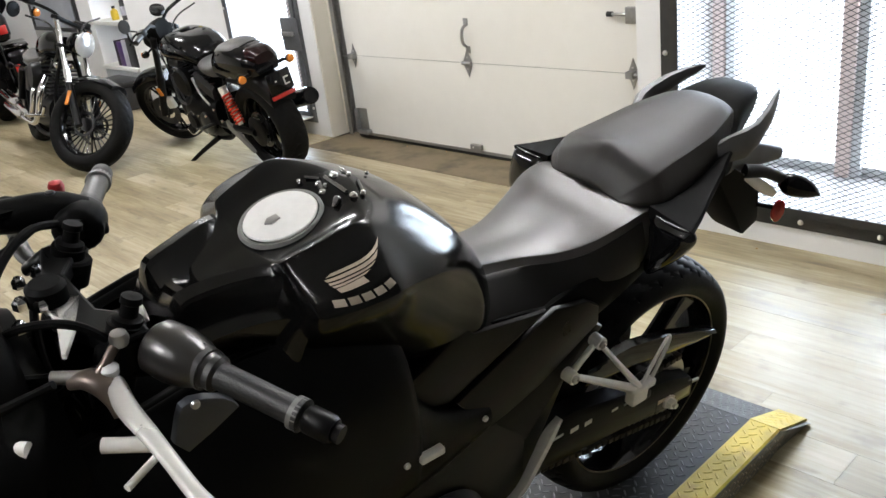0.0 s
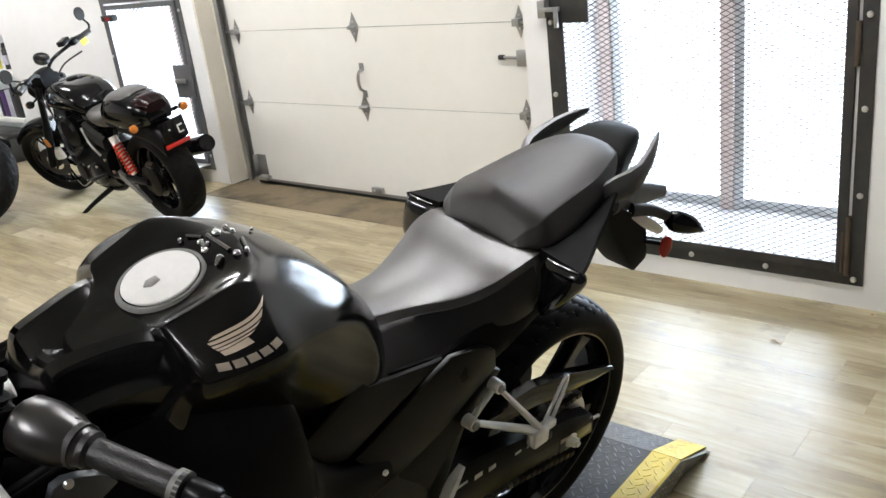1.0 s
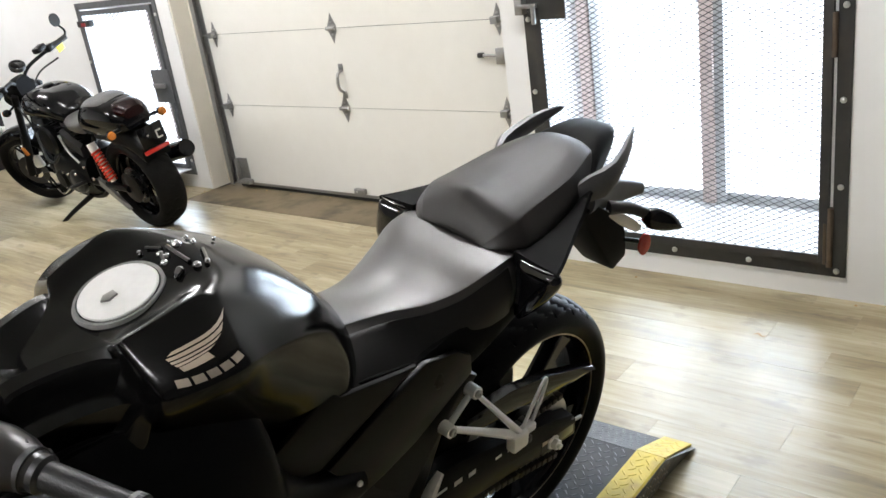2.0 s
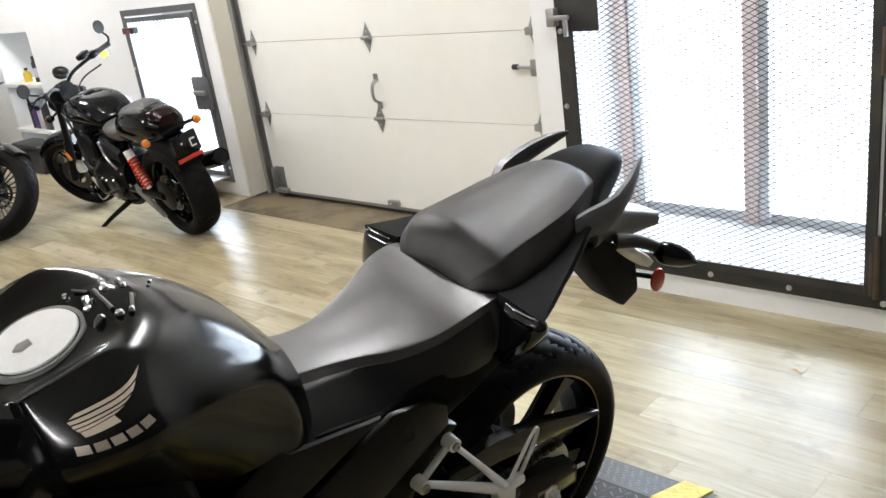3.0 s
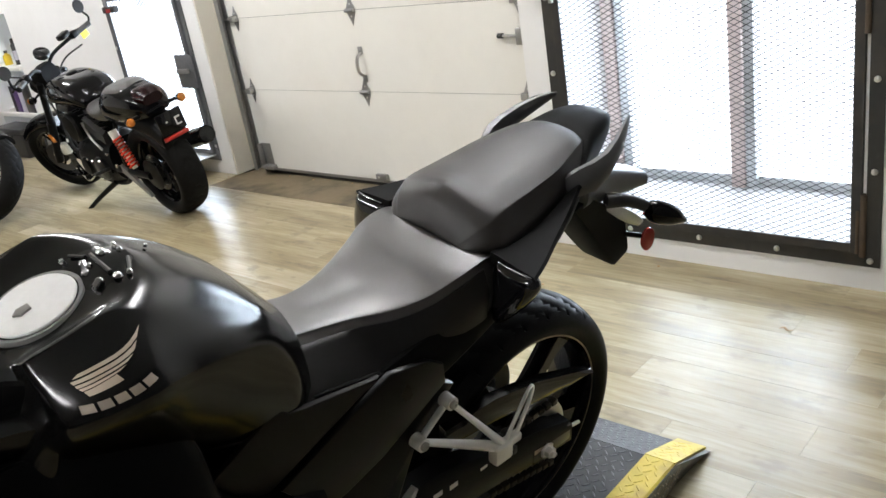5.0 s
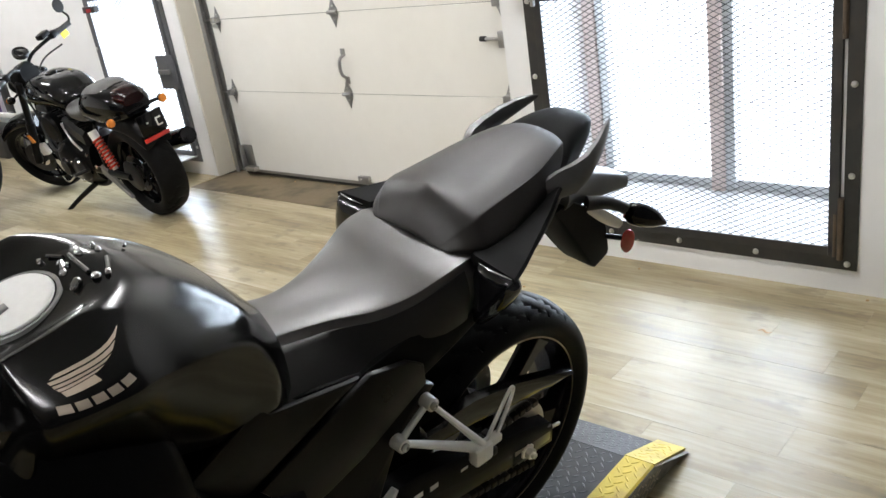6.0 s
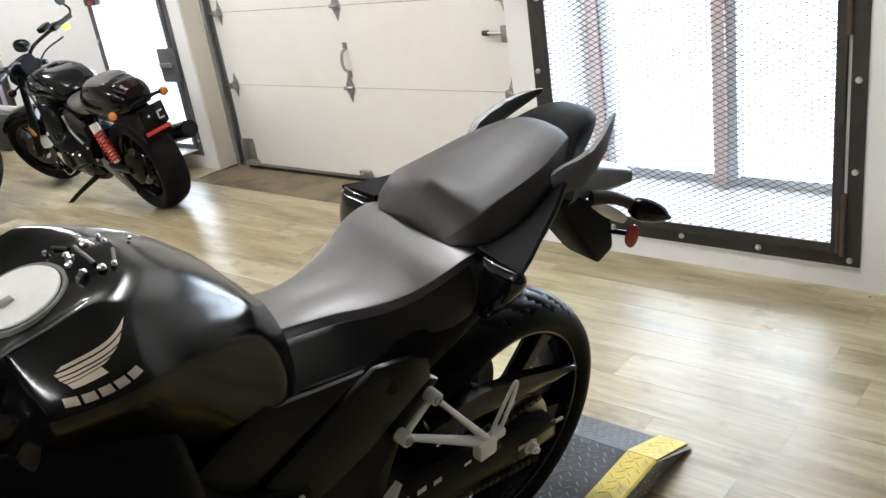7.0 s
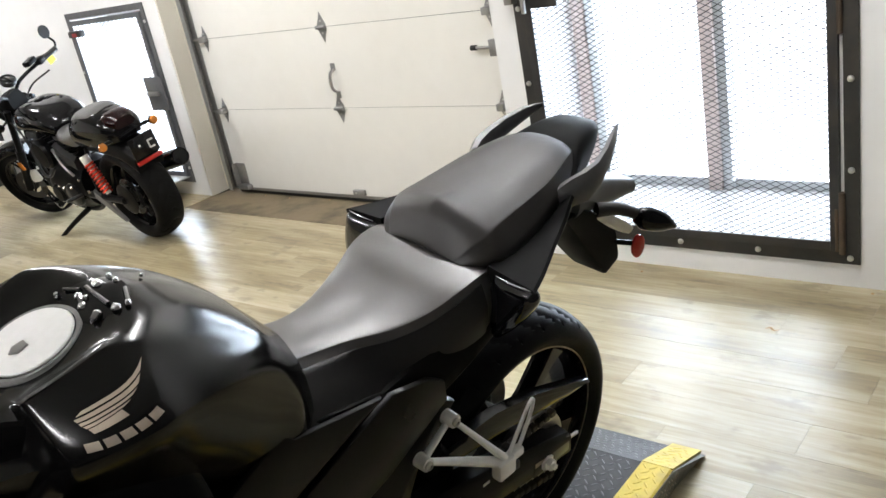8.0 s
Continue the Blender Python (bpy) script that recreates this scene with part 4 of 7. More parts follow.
        part("side_fairing", loft(rings), M_PLAST, bike)
    for s in (1, -1):
        part("sub_frame", side_plate([(0.78, 0.75), (0.66, 0.82), (0.42, 0.77), (0.38, 0.72), (0.5, 0.62), (0.7, 0.66)][::s], 0.118, 0.012, side=s), M_FENDER, bike)
    for f, l, u in ((0.644, 0.168, 0.651), (0.83, 0.206, 0.69)):
        part("fairing_bolt", lathe(bmesh.new(), [(0, 0), (0.0055, 0), (0.005, 0.004), (0, 0.005)], Matrix.Translation((f, l, u)) @ AXLE, 12), M_CAST, bike)
    part("fairing_clip", boxes(((0.755, 0.19, 0.668), (0.8, 0.205, 0.682)), bevel=0.003), M_CAST, bike, "small bare metal clip")

    # passenger foot rest brackets
    for s in (1, -1):
        br = bmesh.new()
        tube(br, [(0.359, s * 0.15, 0.667), (0.395, s * 0.153, 0.647), (0.432, s * 0.157, 0.626)], 0.0066, 10, 3, (1, 0.8))
        tube(br, [(0.432, s * 0.157, 0.626), (0.37, s * 0.166, 0.588), (0.3, s * 0.177, 0.545), (0.262, s * 0.184, 0.52)], [0.0078, 0.0098, 0.0125, 0.0145], 10, 3, (1, 0.7))
        tube(br, [(0.359, s * 0.15, 0.667), (0.315, s * 0.165, 0.607), (0.26, s * 0.184, 0.53)], [0.0068, 0.0075, 0.011], 10, 3, (1, 0.75))
        cyl(br, (0.359, s * 0.14, 0.667), (0.359, s * 0.163, 0.667), 0.0135, 0.0125, 20)
        cyl(br, (0.432, s * 0.147, 0.626), (0.432, s * 0.17, 0.626), 0.0135, 0.0125, 20)
        box(br, (0.243, s * 0.176, 0.496), (0.288, s * 0.2, 0.534), 0.006)
        br = part("footrest_bracket", br, M_CAST, bike, "cast aluminium footrest bracket")
        for f, l, u in ((0.359, 0.163, 0.667), (0.432, 0.17, 0.626)):
            part("bracket_bolt", lathe(bmesh.new(), [(0, 0.0), (0.008, 0.0), (0.0085, 0.004), (0.006, 0.006), (0.0035, 0.006), (0.0035, 0.003), (0, 0.003)], Matrix.Translation((f, s * l, u)) @ (AXLE if s > 0 else AXLE @ Matrix.Rotation(math.pi, 4, "X")), 14), M_STEEL, br)
        peg = bmesh.new()
        tube(peg, [(0.25, s * 0.186, 0.532), (0.222, s * 0.183, 0.565), (0.182, s * 0.178, 0.606), (0.169, s * 0.176, 0.6), (0.185, s * 0.178, 0.568), (0.216, s * 0.182, 0.528)], [0.0042, 0.004, 0.0034, 0.0034, 0.004, 0.0042], 8, 4, (1.0, 0.9))
        box(peg, (0.212, s * 0.174, 0.512), (0.246, s * 0.192, 0.53), 0.004)
        part("folded_footrest", peg, M_CAST, br, "folded hollow aluminium footrest")
        part("footrest_rubber", boxes(((0.228, s * 0.18, 0.492), (0.243, s * 0.196, 0.51)), bevel=0.003), M_SEAL, br)
        heel = bmesh.new()
        tube(heel, [(0.44, s * 0.15, 0.523), (0.47, s * 0.153, 0.495), (0.5, s * 0.155, 0.45), (0.54, s * 0.16, 0.405), (0.6, s * 0.165, 0.385)], [0.008, 0.014, 0.013, 0.011, 0.01], 8, 4, (1, 0.7))
        heel = part("heel_plate", heel, M_CAST, bike, "bare aluminium rider footrest hanger")
        part("rider_footrest", cyls(((0.58, s * 0.16, 0.39), (0.58, s * 0.25, 0.395), 0.011, 0.009)), M_GRIP, heel)
    stand = bmesh.new()
    tube(stand, [(0.6, 0.12, 0.33), (0.62, 0.19, 0.22), (0.66, 0.255, 0.097)], [0.014, 0.012, 0.01], 10, 3)
    box(stand, (0.62, 0.23, 0.083), (0.72, 0.285, 0.094), 0.003)
    part("side_stand", stand, M_BLACKMETAL, bike)

    # steering: fork, clamp, bars, controls
    fork = cyls(((1.148, 0.105, 1.04), (1.41, 0.105, 0.3), 0.022), ((1.148, -0.105, 1.04), (1.41, -0.105, 0.3), 0.022), seg=20)
    fork = part("fork", fork, M_FENDER, bike)
    for s in (1, -1):
        part("fork_cap", lathe(bmesh.new(), [(0, -0.005), (0.018, -0.005), (0.018, 0.008), (0.011, 0.011), (0.01, 0.026), (0.013, 0.028), (0.012, 0.036), (0, 0.037)], Matrix.Translation((1.148, s * 0.105, 1.038)) @ Matrix.Rotation(radians(-20), 4, "Y"), 20), M_FENDER, fork)
    clamp = bmesh.new()
    plate(clamp, [(1.215, -0.035), (1.215, 0.035), (1.19, 0.09), (1.178, 0.132), (1.13, 0.132), (1.132, 0.085), (1.165, 0.05), (1.172, -0.05), (1.15, -0.085), (1.142, -0.132), (1.178, -0.132), (1.19, -0.09)], 0.022, Matrix.Translation((0, 0, 1.015)), 0.004)
    clamp = part("top_clamp", clamp, M_BLACKMETAL, bike, "black cast upper fork clamp with polished arms", smooth=False)
    part("ignition_lock", lathe(bmesh.new(), [(0, 0), (0.024, 0), (0.024, 0.022), (0.018, 0.028), (0, 0.028)], Matrix.Translation((1.205, 0, 1.035)), 24), M_FENDER, clamp)
    # near-white plate on the clamp's polished arm, imitating its window reflection
    arm = plate(bmesh.new(), [(1.205, -0.015), (1.17, 0.012), (1.19, 0.06), (1.222, 0.118), (1.226, 0.115), (1.212, 0.05), (1.218, 0.0)], 0.007, Matrix.Translation((0, 0, 1.03)), 0.002)
    part("clamp_arm", arm, M_CAST, clamp, "polished clamp arm, window reflection built as a pale plate")
    # two stem nuts, then three more chrome ones added only to give glints
    for f, l, r in ((1.236, 0.003, 0.01), (1.217, 0.02, 0.009), (1.25, 0.05, 0.008), (1.226, -0.045, 0.008), (1.2, -0.06, 0.007)):
        part("stem_nut", lathe(bmesh.new(), [(0, 0), (r, 0), (r, 0.01), (r * 0.6, 0.014), (r * 0.5, 0.008), (0, 0.008)], Matrix.Translation((f, l, 1.04)), 6), M_CHROME, clamp)
    stub = cyls(((1.152, 0.07, 1.018), (1.118, 0.078, 1.026), 0.012), seg=14)
    part("damper_end", stub, M_CAST, clamp, "bare aluminium rod end")
    # dials and their hood ahead of the clamp
    hood = shell([(1.265, [(0, 1.04), (0.06, 1.035), (0.1, 1.015), (0.1, 0.98), (0.05, 0.97)]), (1.285, [(0, 1.07), (0.07, 1.065), (0.12, 1.035), (0.12, 0.99), (0.05, 0.97)]), (1.32, [(0, 1.09), (0.08, 1.08), (0.13, 1.05), (0.13, 0.99), (0.05, 0.97)]), (1.36, [(0, 1.06), (0.07, 1.05), (0.12, 1.02), (0.12, 0.98), (0.05, 0.97)])], nk=2, nf=2)
    part("dial_hood", hood, M_FENDER, bike, "dull black dial surround", angle=30)
    for s in (1, -1):
        up = 0.0 if s > 0 else 0.03
        bar = bmesh.new()
        tube(bar, [(1.135, s * 0.12, 1.012), (1.1, s * 0.19, 1.01 + up), (1.02, s * 0.36, 0.982 + up)], 0.011, 12, 3)
        bar = part("handlebar", bar, M_BLACKMETAL, bike)
        part("bar_clamp", lathe(bmesh.new(), [(0.02, -0.015), (0.031, -0.018), (0.031, 0.016), (0.028, 0.019), (0.02, 0.019)], Matrix.Translation((1.158, s * 0.105, 1.01)) @ Matrix.Rotation(radians(-20), 4, "Y"), 24, ring=True), M_FENDER, bar)
        d = Vector((-0.08, s * 0.17, -0.023)).normalized()
        a = Vector((1.093, s * 0.205, 1.004 + up))
        grip = bmesh.new()
        lathe(grip, [(0.0, 0), (0.021, 0), (0.0215, 0.008), (0.0165, 0.012), (0.016, 0.115), (0.0195, 0.118), (0.0195, 0.124), (0.012, 0.126), (0, 0.126)], Matrix.Translation(a) @ frame_at((0, 0, 0), d), 24)
        part("grip", grip, M_GRIP, bar, "ribbed black rubber grip")
        part("bar_end", lathe(bmesh.new(), [(0, 0.126), (0.0145, 0.128), (0.0165, 0.132), (0.0165, 0.158), (0.0135, 0.164), (0, 0.164)], Matrix.Translation(a) @ frame_at((0, 0, 0), d), 24), M_BLACKMETAL, bar)
        hous = bmesh.new()
        rings = []
        for t, r, h in ((-0.088, 0.014, 0.014), (-0.084, 0.028, 0.027), (-0.078, 0.034, 0.032), (-0.05, 0.036, 0.033), (-0.026, 0.032, 0.029), (-0.012, 0.026, 0.024), (0.0, 0.021, 0.02)):
            m = Matrix.Translation(a + d * t) @ frame_at((0, 0, 0), d)
            rings.append([hous.verts.new(m @ Vector((r * math.cos(k * math.pi / 9), h * math.sin(k * math.pi / 9), 0))) for k in range(18)])
        skin(hous, rings)
        hous = part("switch_housing", hous, M_HOUSING if s > 0 else M_FENDER, bar)
        part("housing_collar", cyls((tuple(a - d * 0.014), tuple(a - d * 0.006), 0.0255), seg=20), M_SEAL, hous)
        part("grip_flange", cyls((tuple(a + d * 0.112), tuple(a + d * 0.124), 0.0195), seg=20), M_GREYRING, bar, "grey rubber grip flange")
        if s > 0:
            part("dip_switch", boxes(((1.088, 0.17, 1.026), (1.099, 0.186, 1.032)), bevel=0.002), M_DARKCAST, hous)
            part("turn_switch", loft([[(f, 0.158 + 0.026 * k, u) for f, u in ((1.082, 1.018), (1.1, 1.03), (1.106, 1.026), (1.086, 1.01))] for k in (0, 1)]), M_SEAL, hous)
            part("horn_button", cyls(((1.088, 0.185, 1.0), (1.07, 0.182, 1.0), 0.007)), M_SEAL, hous)
        else:
            part("kill_switch", lathe(bmesh.new(), [(0, -0.02), (0.009, -0.02), (0.0115, 0.0), (0.009, 0.006), (0, 0.008)], Matrix.Translation((1.119, -0.238, 1.066)), 16), M_REDBTN, hous, "red engine stop switch")
            part("throttle_cable", cyls(((1.12, -0.175, 1.03), (1.16, -0.12, 1.04), 0.006)), M_SEAL, hous)
        perch = bmesh.new()
        if s > 0:
            tube(perch, [(1.226, 0.118, 0.996), (1.21, 0.13, 1.003), (1.196, 0.145, 0.998), (1.19, 0.158, 0.984), (1.192, 0.172, 0.968)], [0.008, 0.014, 0.017, 0.015, 0.009], 14, 4, (1, 0.8))
            tube(perch, [(1.2, 0.138, 1.004), (1.185, 0.134, 1.02), (1.168, 0.13, 1.038)], [0.009, 0.006, 0.007], 10, 3)
        else:
            tube(perch, [(1.14, s * 0.135, 1.02), (1.165, s * 0.14, 1.022), (1.185, s * 0.142, 1.012), (1.2, s * 0.15, 1.0)], [0.013, 0.012, 0.013, 0.011], 10, 3, (1, 0.7))
        perch = part("lever_perch", perch, M_PERCH if s > 0 else M_BLACKMETAL, bar, "bronze-grey lever perch" if s > 0 else "")
        if s > 0:
            part("pivot_screw", lathe(bmesh.new(), [(0, -0.006), (0.01, -0.006), (0.011, 0.002), (0.007, 0.006), (0, 0.007)], Matrix.Translation((1.186, 0.14, 1.012)), 12), M_CAP, perch)
            part("perch_bolt", lathe(bmesh.new(), [(0, -0.01), (0.009, -0.008), (0.0115, 0.0), (0.009, 0.008), (0, 0.01)], Matrix.Translation((1.166, 0.13, 1.04)), 14), M_STEEL, perch)
            part("cable_adjuster", cyls(((1.203, 0.125, 1.0), (1.24, 0.1, 1.0), 0.008), ((1.24, 0.1, 1.0), (1.27, 0.085, 0.998), 0.0055)), M_STEEL, perch)
        lever = bmesh.new()
        tube(lever, [(1.192, s * 0.128, 1.0), (1.186, s * 0.15, 1.0), (1.19, s * 0.195, 0.998), (1.1855, s * 0.25, 0.995), (1.182, s * 0.295, 0.993), (1.178, s * 0.355, 0.99), (1.165, s * 0.41, 0.985)], [0.008, 0.0105, 0.0125, 0.011, 0.0095, 0.0095, 0.011], 10, 5, (1.0, 0.6))
        part("lever", lever, M_LEVER if s > 0 else M_BLACKMETAL, bar, "polished aluminium clutch lever" if s > 0 else "black brake lever")
    # brake master cylinder with its fluid pot and hoses
    master = bmesh.new()
    tube(master, [(1.1, -0.17, 1.05), (1.14, -0.18, 1.06), (1.2, -0.2, 1.06), (1.24, -0.23, 1.05)], [0.02, 0.026, 0.024, 0.015], 12, 3)
    cyl(master, (1.14, -0.15, 1.05), (1.125, -0.12, 1.05), 0.014)
    cyl(master, (1.11, -0.13, 1.04), (1.09, -0.135, 1.035), 0.009)
    master = part("brake_master_cylinder", master, M_FENDER, bike)
    part("master_screw", lathe(bmesh.new(), [(0, 0), (0.007, 0), (0.006, 0.003), (0, 0.004)], Matrix.Translation((1.14, -0.18, 1.085)), 10), M_DARKCAST, master)
    # two short pale silver rods beside the clutch lever
    part("mirror_stay", cyls(((1.225, 0.206, 0.97), (1.184, 0.235, 0.97), 0.009), seg=12), M_CAST, bike)
    part("clutch_cable_end", cyls(((1.226, 0.281, 0.97), (1.184, 0.258, 0.972), 0.0045), seg=10), M_CAST, bike)
    part("screen_stay", cyls(((1.36, 0.1, 0.968), (1.29, 0.164, 0.97), 0.009), seg=12), M_CAST, bike)
    # inner fairing panel; window light on it is put into a bluish grey colour
    inner = plate(bmesh.new(), [(1.15, 0.921), (1.14, 0.955), (1.134, 0.968), (1.122, 0.972), (1.104, 0.967), (1.084, 0.957), (1.072, 0.945), (1.066, 0.933), (1.101, 0.914), (1.135, 0.899)], 0.012, Matrix(((1, 0, 0, 0), (0, 0, 1, 0.188), (0, 1, 0, 0), (0, 0, 0, 1))), 0.003)
    inner = part("inner_fairing", inner, M_LAMP, bike, "inner fairing panel, its slate-blue tone standing in for window light")
    part("panel_screw", lathe(bmesh.new(), [(0, 0), (0.006, 0), (0.005, 0.004), (0, 0.005)], Matrix.Translation((1.118, 0.2, 0.966)) @ AXLE, 12), M_STEEL, inner)
    res = bmesh.new()
    lathe(res, [(0, 0), (0.02, 0), (0.024, 0.004), (0.024, 0.02), (0.026, 0.022), (0.026, 0.028), (0, 0.03)], Matrix.Translation((1.2, -0.2, 1.05)), 24)
    part("brake_reservoir", res, M_FENDER, bike)
    for pts, r in (([(1.25, 0.18, 1.05), (1.32, 0.13, 1.0), (1.3, 0.05, 0.9), (1.2, 0.05, 0.78)], 0.005), ([(1.2, -0.17, 1.04), (1.27, -0.08, 1.0), (1.28, 0.03, 0.93), (1.2, 0.06, 0.8)], 0.005), ([(1.12, 0.17, 1.0), (1.17, 0.1, 0.97), (1.2, 0.03, 0.93), (1.18, 0.02, 0.85)], 0.006), ([(1.12, -0.17, 1.0), (1.2, -0.1, 1.0), (1.23, 0.0, 0.95), (1.2, 0.0, 0.85)], 0.006), ([(1.17, -0.2, 1.03), (1.26, -0.12, 1.02), (1.33, 0.02, 0.96), (1.36, 0.1, 0.7)], 0.0055), ([(1.13, -0.15, 1.05), (1.19, -0.12, 1.07), (1.25, -0.06, 1.05), (1.3, 0.02, 1.0)], 0.006), ([(1.16, 0.13, 1.02), (1.2, 0.1, 1.055), (1.25, 0.06, 1.05), (1.3, 0.0, 1.0)], 0.0055), ([(1.24, 0.1, 1.0), (1.29, 0.1, 1.01), (1.31, 0.15, 0.98), (1.28, 0.19, 0.9)], 0.0065), ([(1.1, 0.16, 0.99), (1.13, 0.12, 0.97), (1.18, 0.09, 0.98), (1.25, 0.08, 0.95)], 0.007)):
        part("cable", tube(bmesh.new(), pts, r, 8, 6), M_FENDER, bike)
    # nose fairing with the dials
    nose = shell([(1.24, [(0, 1.0), (0.08, 0.99), (0.15, 0.95), (0.17, 0.9), (0.15, 0.86)]), (1.34, [(0, 1.04), (0.1, 1.02), (0.18, 0.97), (0.2, 0.9), (0.17, 0.82)]), (1.48, [(0, 1.02), (0.1, 1.0), (0.17, 0.95), (0.18, 0.88), (0.15, 0.78)]), (1.6, [(0, 0.94), (0.07, 0.93), (0.11, 0.9), (0.12, 0.86), (0.1, 0.8)]), (1.66, [(0, 0.88), (0.04, 0.87), (0.06, 0.86), (0.06, 0.84), (0.05, 0.82)])])
    nose = part("nose_fairing", nose, M_FENDER, bike)
    part("wind_screen", loft([[(f, l, u + 0.04 * (1 - (l / w) ** 2)) for l in np.linspace(-w, w, 9)] + [(f + 0.004, l, u - 0.003 + 0.04 * (1 - (l / w) ** 2)) for l in np.linspace(w, -w, 9)] for f, u, w in ((1.36, 1.09, 0.08), (1.42, 1.05, 0.11), (1.5, 1.0, 0.13), (1.56, 0.95, 0.12))]), M_GLOSS, nose, "smoked wind screen")
    return bike


SPORT = Matrix(((-0.1188, 0.97298, 0.19796, -0.7582), (-0.99292, -0.11642, -0.02369, 1.74966), (0.0, -0.19937, 0.97992, 0.0803), (0, 0, 0, 1)))
sport_bike(SPORT)


# ---- lift table with its rear ramp ----
def lift_table():
    lift = thing("lift_table", "checker-plate motorcycle lift table with yellow painted edges, lowered to the floor", "lift table")
    x0, x1, yf, yb, h, w, slant = -1.24, -0.502, 2.075, 2.292, 0.11, 0.083, 0.028
    part("table_top", boxes(((x0, -0.6, 0.0), (x1 - w - 0.001, yf, h - 0.004))), M_TREAD, lift, smooth=False)
    ramp = loft([[(x, yf + 0.001, 0.0), (x, yf + 0.001, h - 0.004), (x - d, yb, 0.004), (x - d, yb, 0.0)] for x, d in ((x0, -slant), (x1 - w - 0.001, slant))])
    part("ramp", ramp, M_TREAD, lift, smooth=False)
    part("yellow_edge", loft([[(x1 - w, y, 0.0), (x1 - w, y, h - 0.002), (x1 - w + 0.003, y, h), (x1 - 0.005, y, h), (x1, y, h - 0.004), (x1 - 0.03, y, 0.0)] for y in (-0.6, yf)]), M_YELLOW, lift, "scuffed yellow painted edge", smooth=False)
    part("yellow_ramp_edge", loft([[(x - d, yf + 0.002, 0.0), (x, yf + 0.002, h), (x - slant, yb + 0.012, 0.005), (x - slant, yb + 0.012, 0.0)] for x, d in ((x1 - w, 0), (x1, 0.03))]), M_YELLOW, lift, smooth=False)
    part("skirt", loft([[(x1 - 0.032 - d, y, 0), (x1 - 0.004 - d, y, z1), (x1 + 0.002 - d, y, z1), (x1 - 0.026 - d, y, 0)] for y, z1, d in ((-0.6, h - 0.006, 0), (yf, h - 0.006, 0), (yb, 0.003, slant * 0.4))]), M_SKIRT, lift, smooth=False)
    # raised lozenges of the checker plate, two ways in turn
    lug = bmesh.new()
    pts = [(-0.013, 0, 0), (-0.006, 0.0027, 0), (0.006, 0.0027, 0), (0.013, 0, 0), (0.006, -0.0027, 0), (-0.006, -0.0027, 0)]
    lows = [lug.verts.new(p) for p in pts]
    tops = [lug.verts.new((x * 0.75, y * 0.5, 0.0016)) for x, y, _ in pts]
    skin(lug, [lows, tops])
    lug_me = mesh_of(lug, "lug", None)
    base = [v.co.copy() for v in lug_me.vertices]
    faces = [tuple(p.vertices) for p in lug_me.polygons]
    bpy.data.meshes.remove(lug_me)
    slope = math.atan2(h - 0.004, yb - yf)
    for name, mat, xa, xb in (("plate_tread", M_LUG, x0, x1 - w - 0.004), ("edge_tread", M_YELLOW, x1 - w + 0.004, x1 - 0.004)):
        verts, polys = [], []
        y = 0.8
        while y < yb - 0.012:
            k = 0
            x = xa + 0.012 + (0.01175 if int((y - 0.8) / 0.0225 + 0.5) % 2 else 0)
            while x < xb - 0.008:
                turn = Matrix.Rotation(radians(45 if (k + int((y - 0.8) / 0.0225 + 0.5)) % 2 else -45), 4, "Z")
                lift_up = 0.0 if mat is M_LUG else 0.004
                if y < yf - 0.008:
                    m = Matrix.Translation((x, y, h - 0.0042 + lift_up)) @ turn
                elif y > yf + 0.01:
                    t = (y - yf) / (yb - yf + (0.012 if lift_up else 0))
                    m = Matrix.Translation((x - (slant * t if lift_up else 0), y, (h - 0.004 + lift_up) * (1 - t) + (0.005 if lift_up else 0.004) * t - 0.0002)) @ Matrix.Rotation(-slope, 4, "X") @ turn
                else:
                    m = None
                if m is not None:
                    i = len(verts)
                    verts += [m @ v for v in base]
                    polys += [tuple(a + i for a in f) for f in faces]
                x += 0.0235
                k += 1
            y += 0.0225
        me = bpy.data.meshes.new(name)
        me.from_pydata(verts, [], polys)
        me.materials.append(mat)
        ob = new(name, me)
        ob.parent = lift
        ob["kind"] = "stuff"
    verts, polys = [], []
    for r in range(int((yb - 0.8) / 0.021)):
        for k in range(4):
            y, z = 0.8 + r * 0.021, 0.016 + k * 0.021 + (0.0105 if r % 2 else 0)
            if z > (h - 0.02 if y < yf else (h - 0.012) * (yb - y) / (yb - yf) - 0.012):
                continue
            m = Matrix.Translation((x1 - 0.0255 + 0.0275 * z / (h - 0.006) - (slant * 0.4 * (y - yf) / (yb - yf) if y > yf else 0), y, z)) @ Matrix.Rotation(radians(105), 4, "Y") @ Matrix.Rotation(radians(45 if (r + k) % 2 else -45), 4, "Z")
            i = len(verts)
            verts += [m @ v for v in base]
            polys += [tuple(a + i for a in f) for f in faces]
    me = bpy.data.meshes.new("skirt_tread")
    me.from_pydata(verts, [], polys)
    me.materials.append(M_SKIRTLUG)
    ob = new("skirt_tread", me)
    ob.parent = lift
    ob["kind"] = "stuff"
    return lift


lift_table()

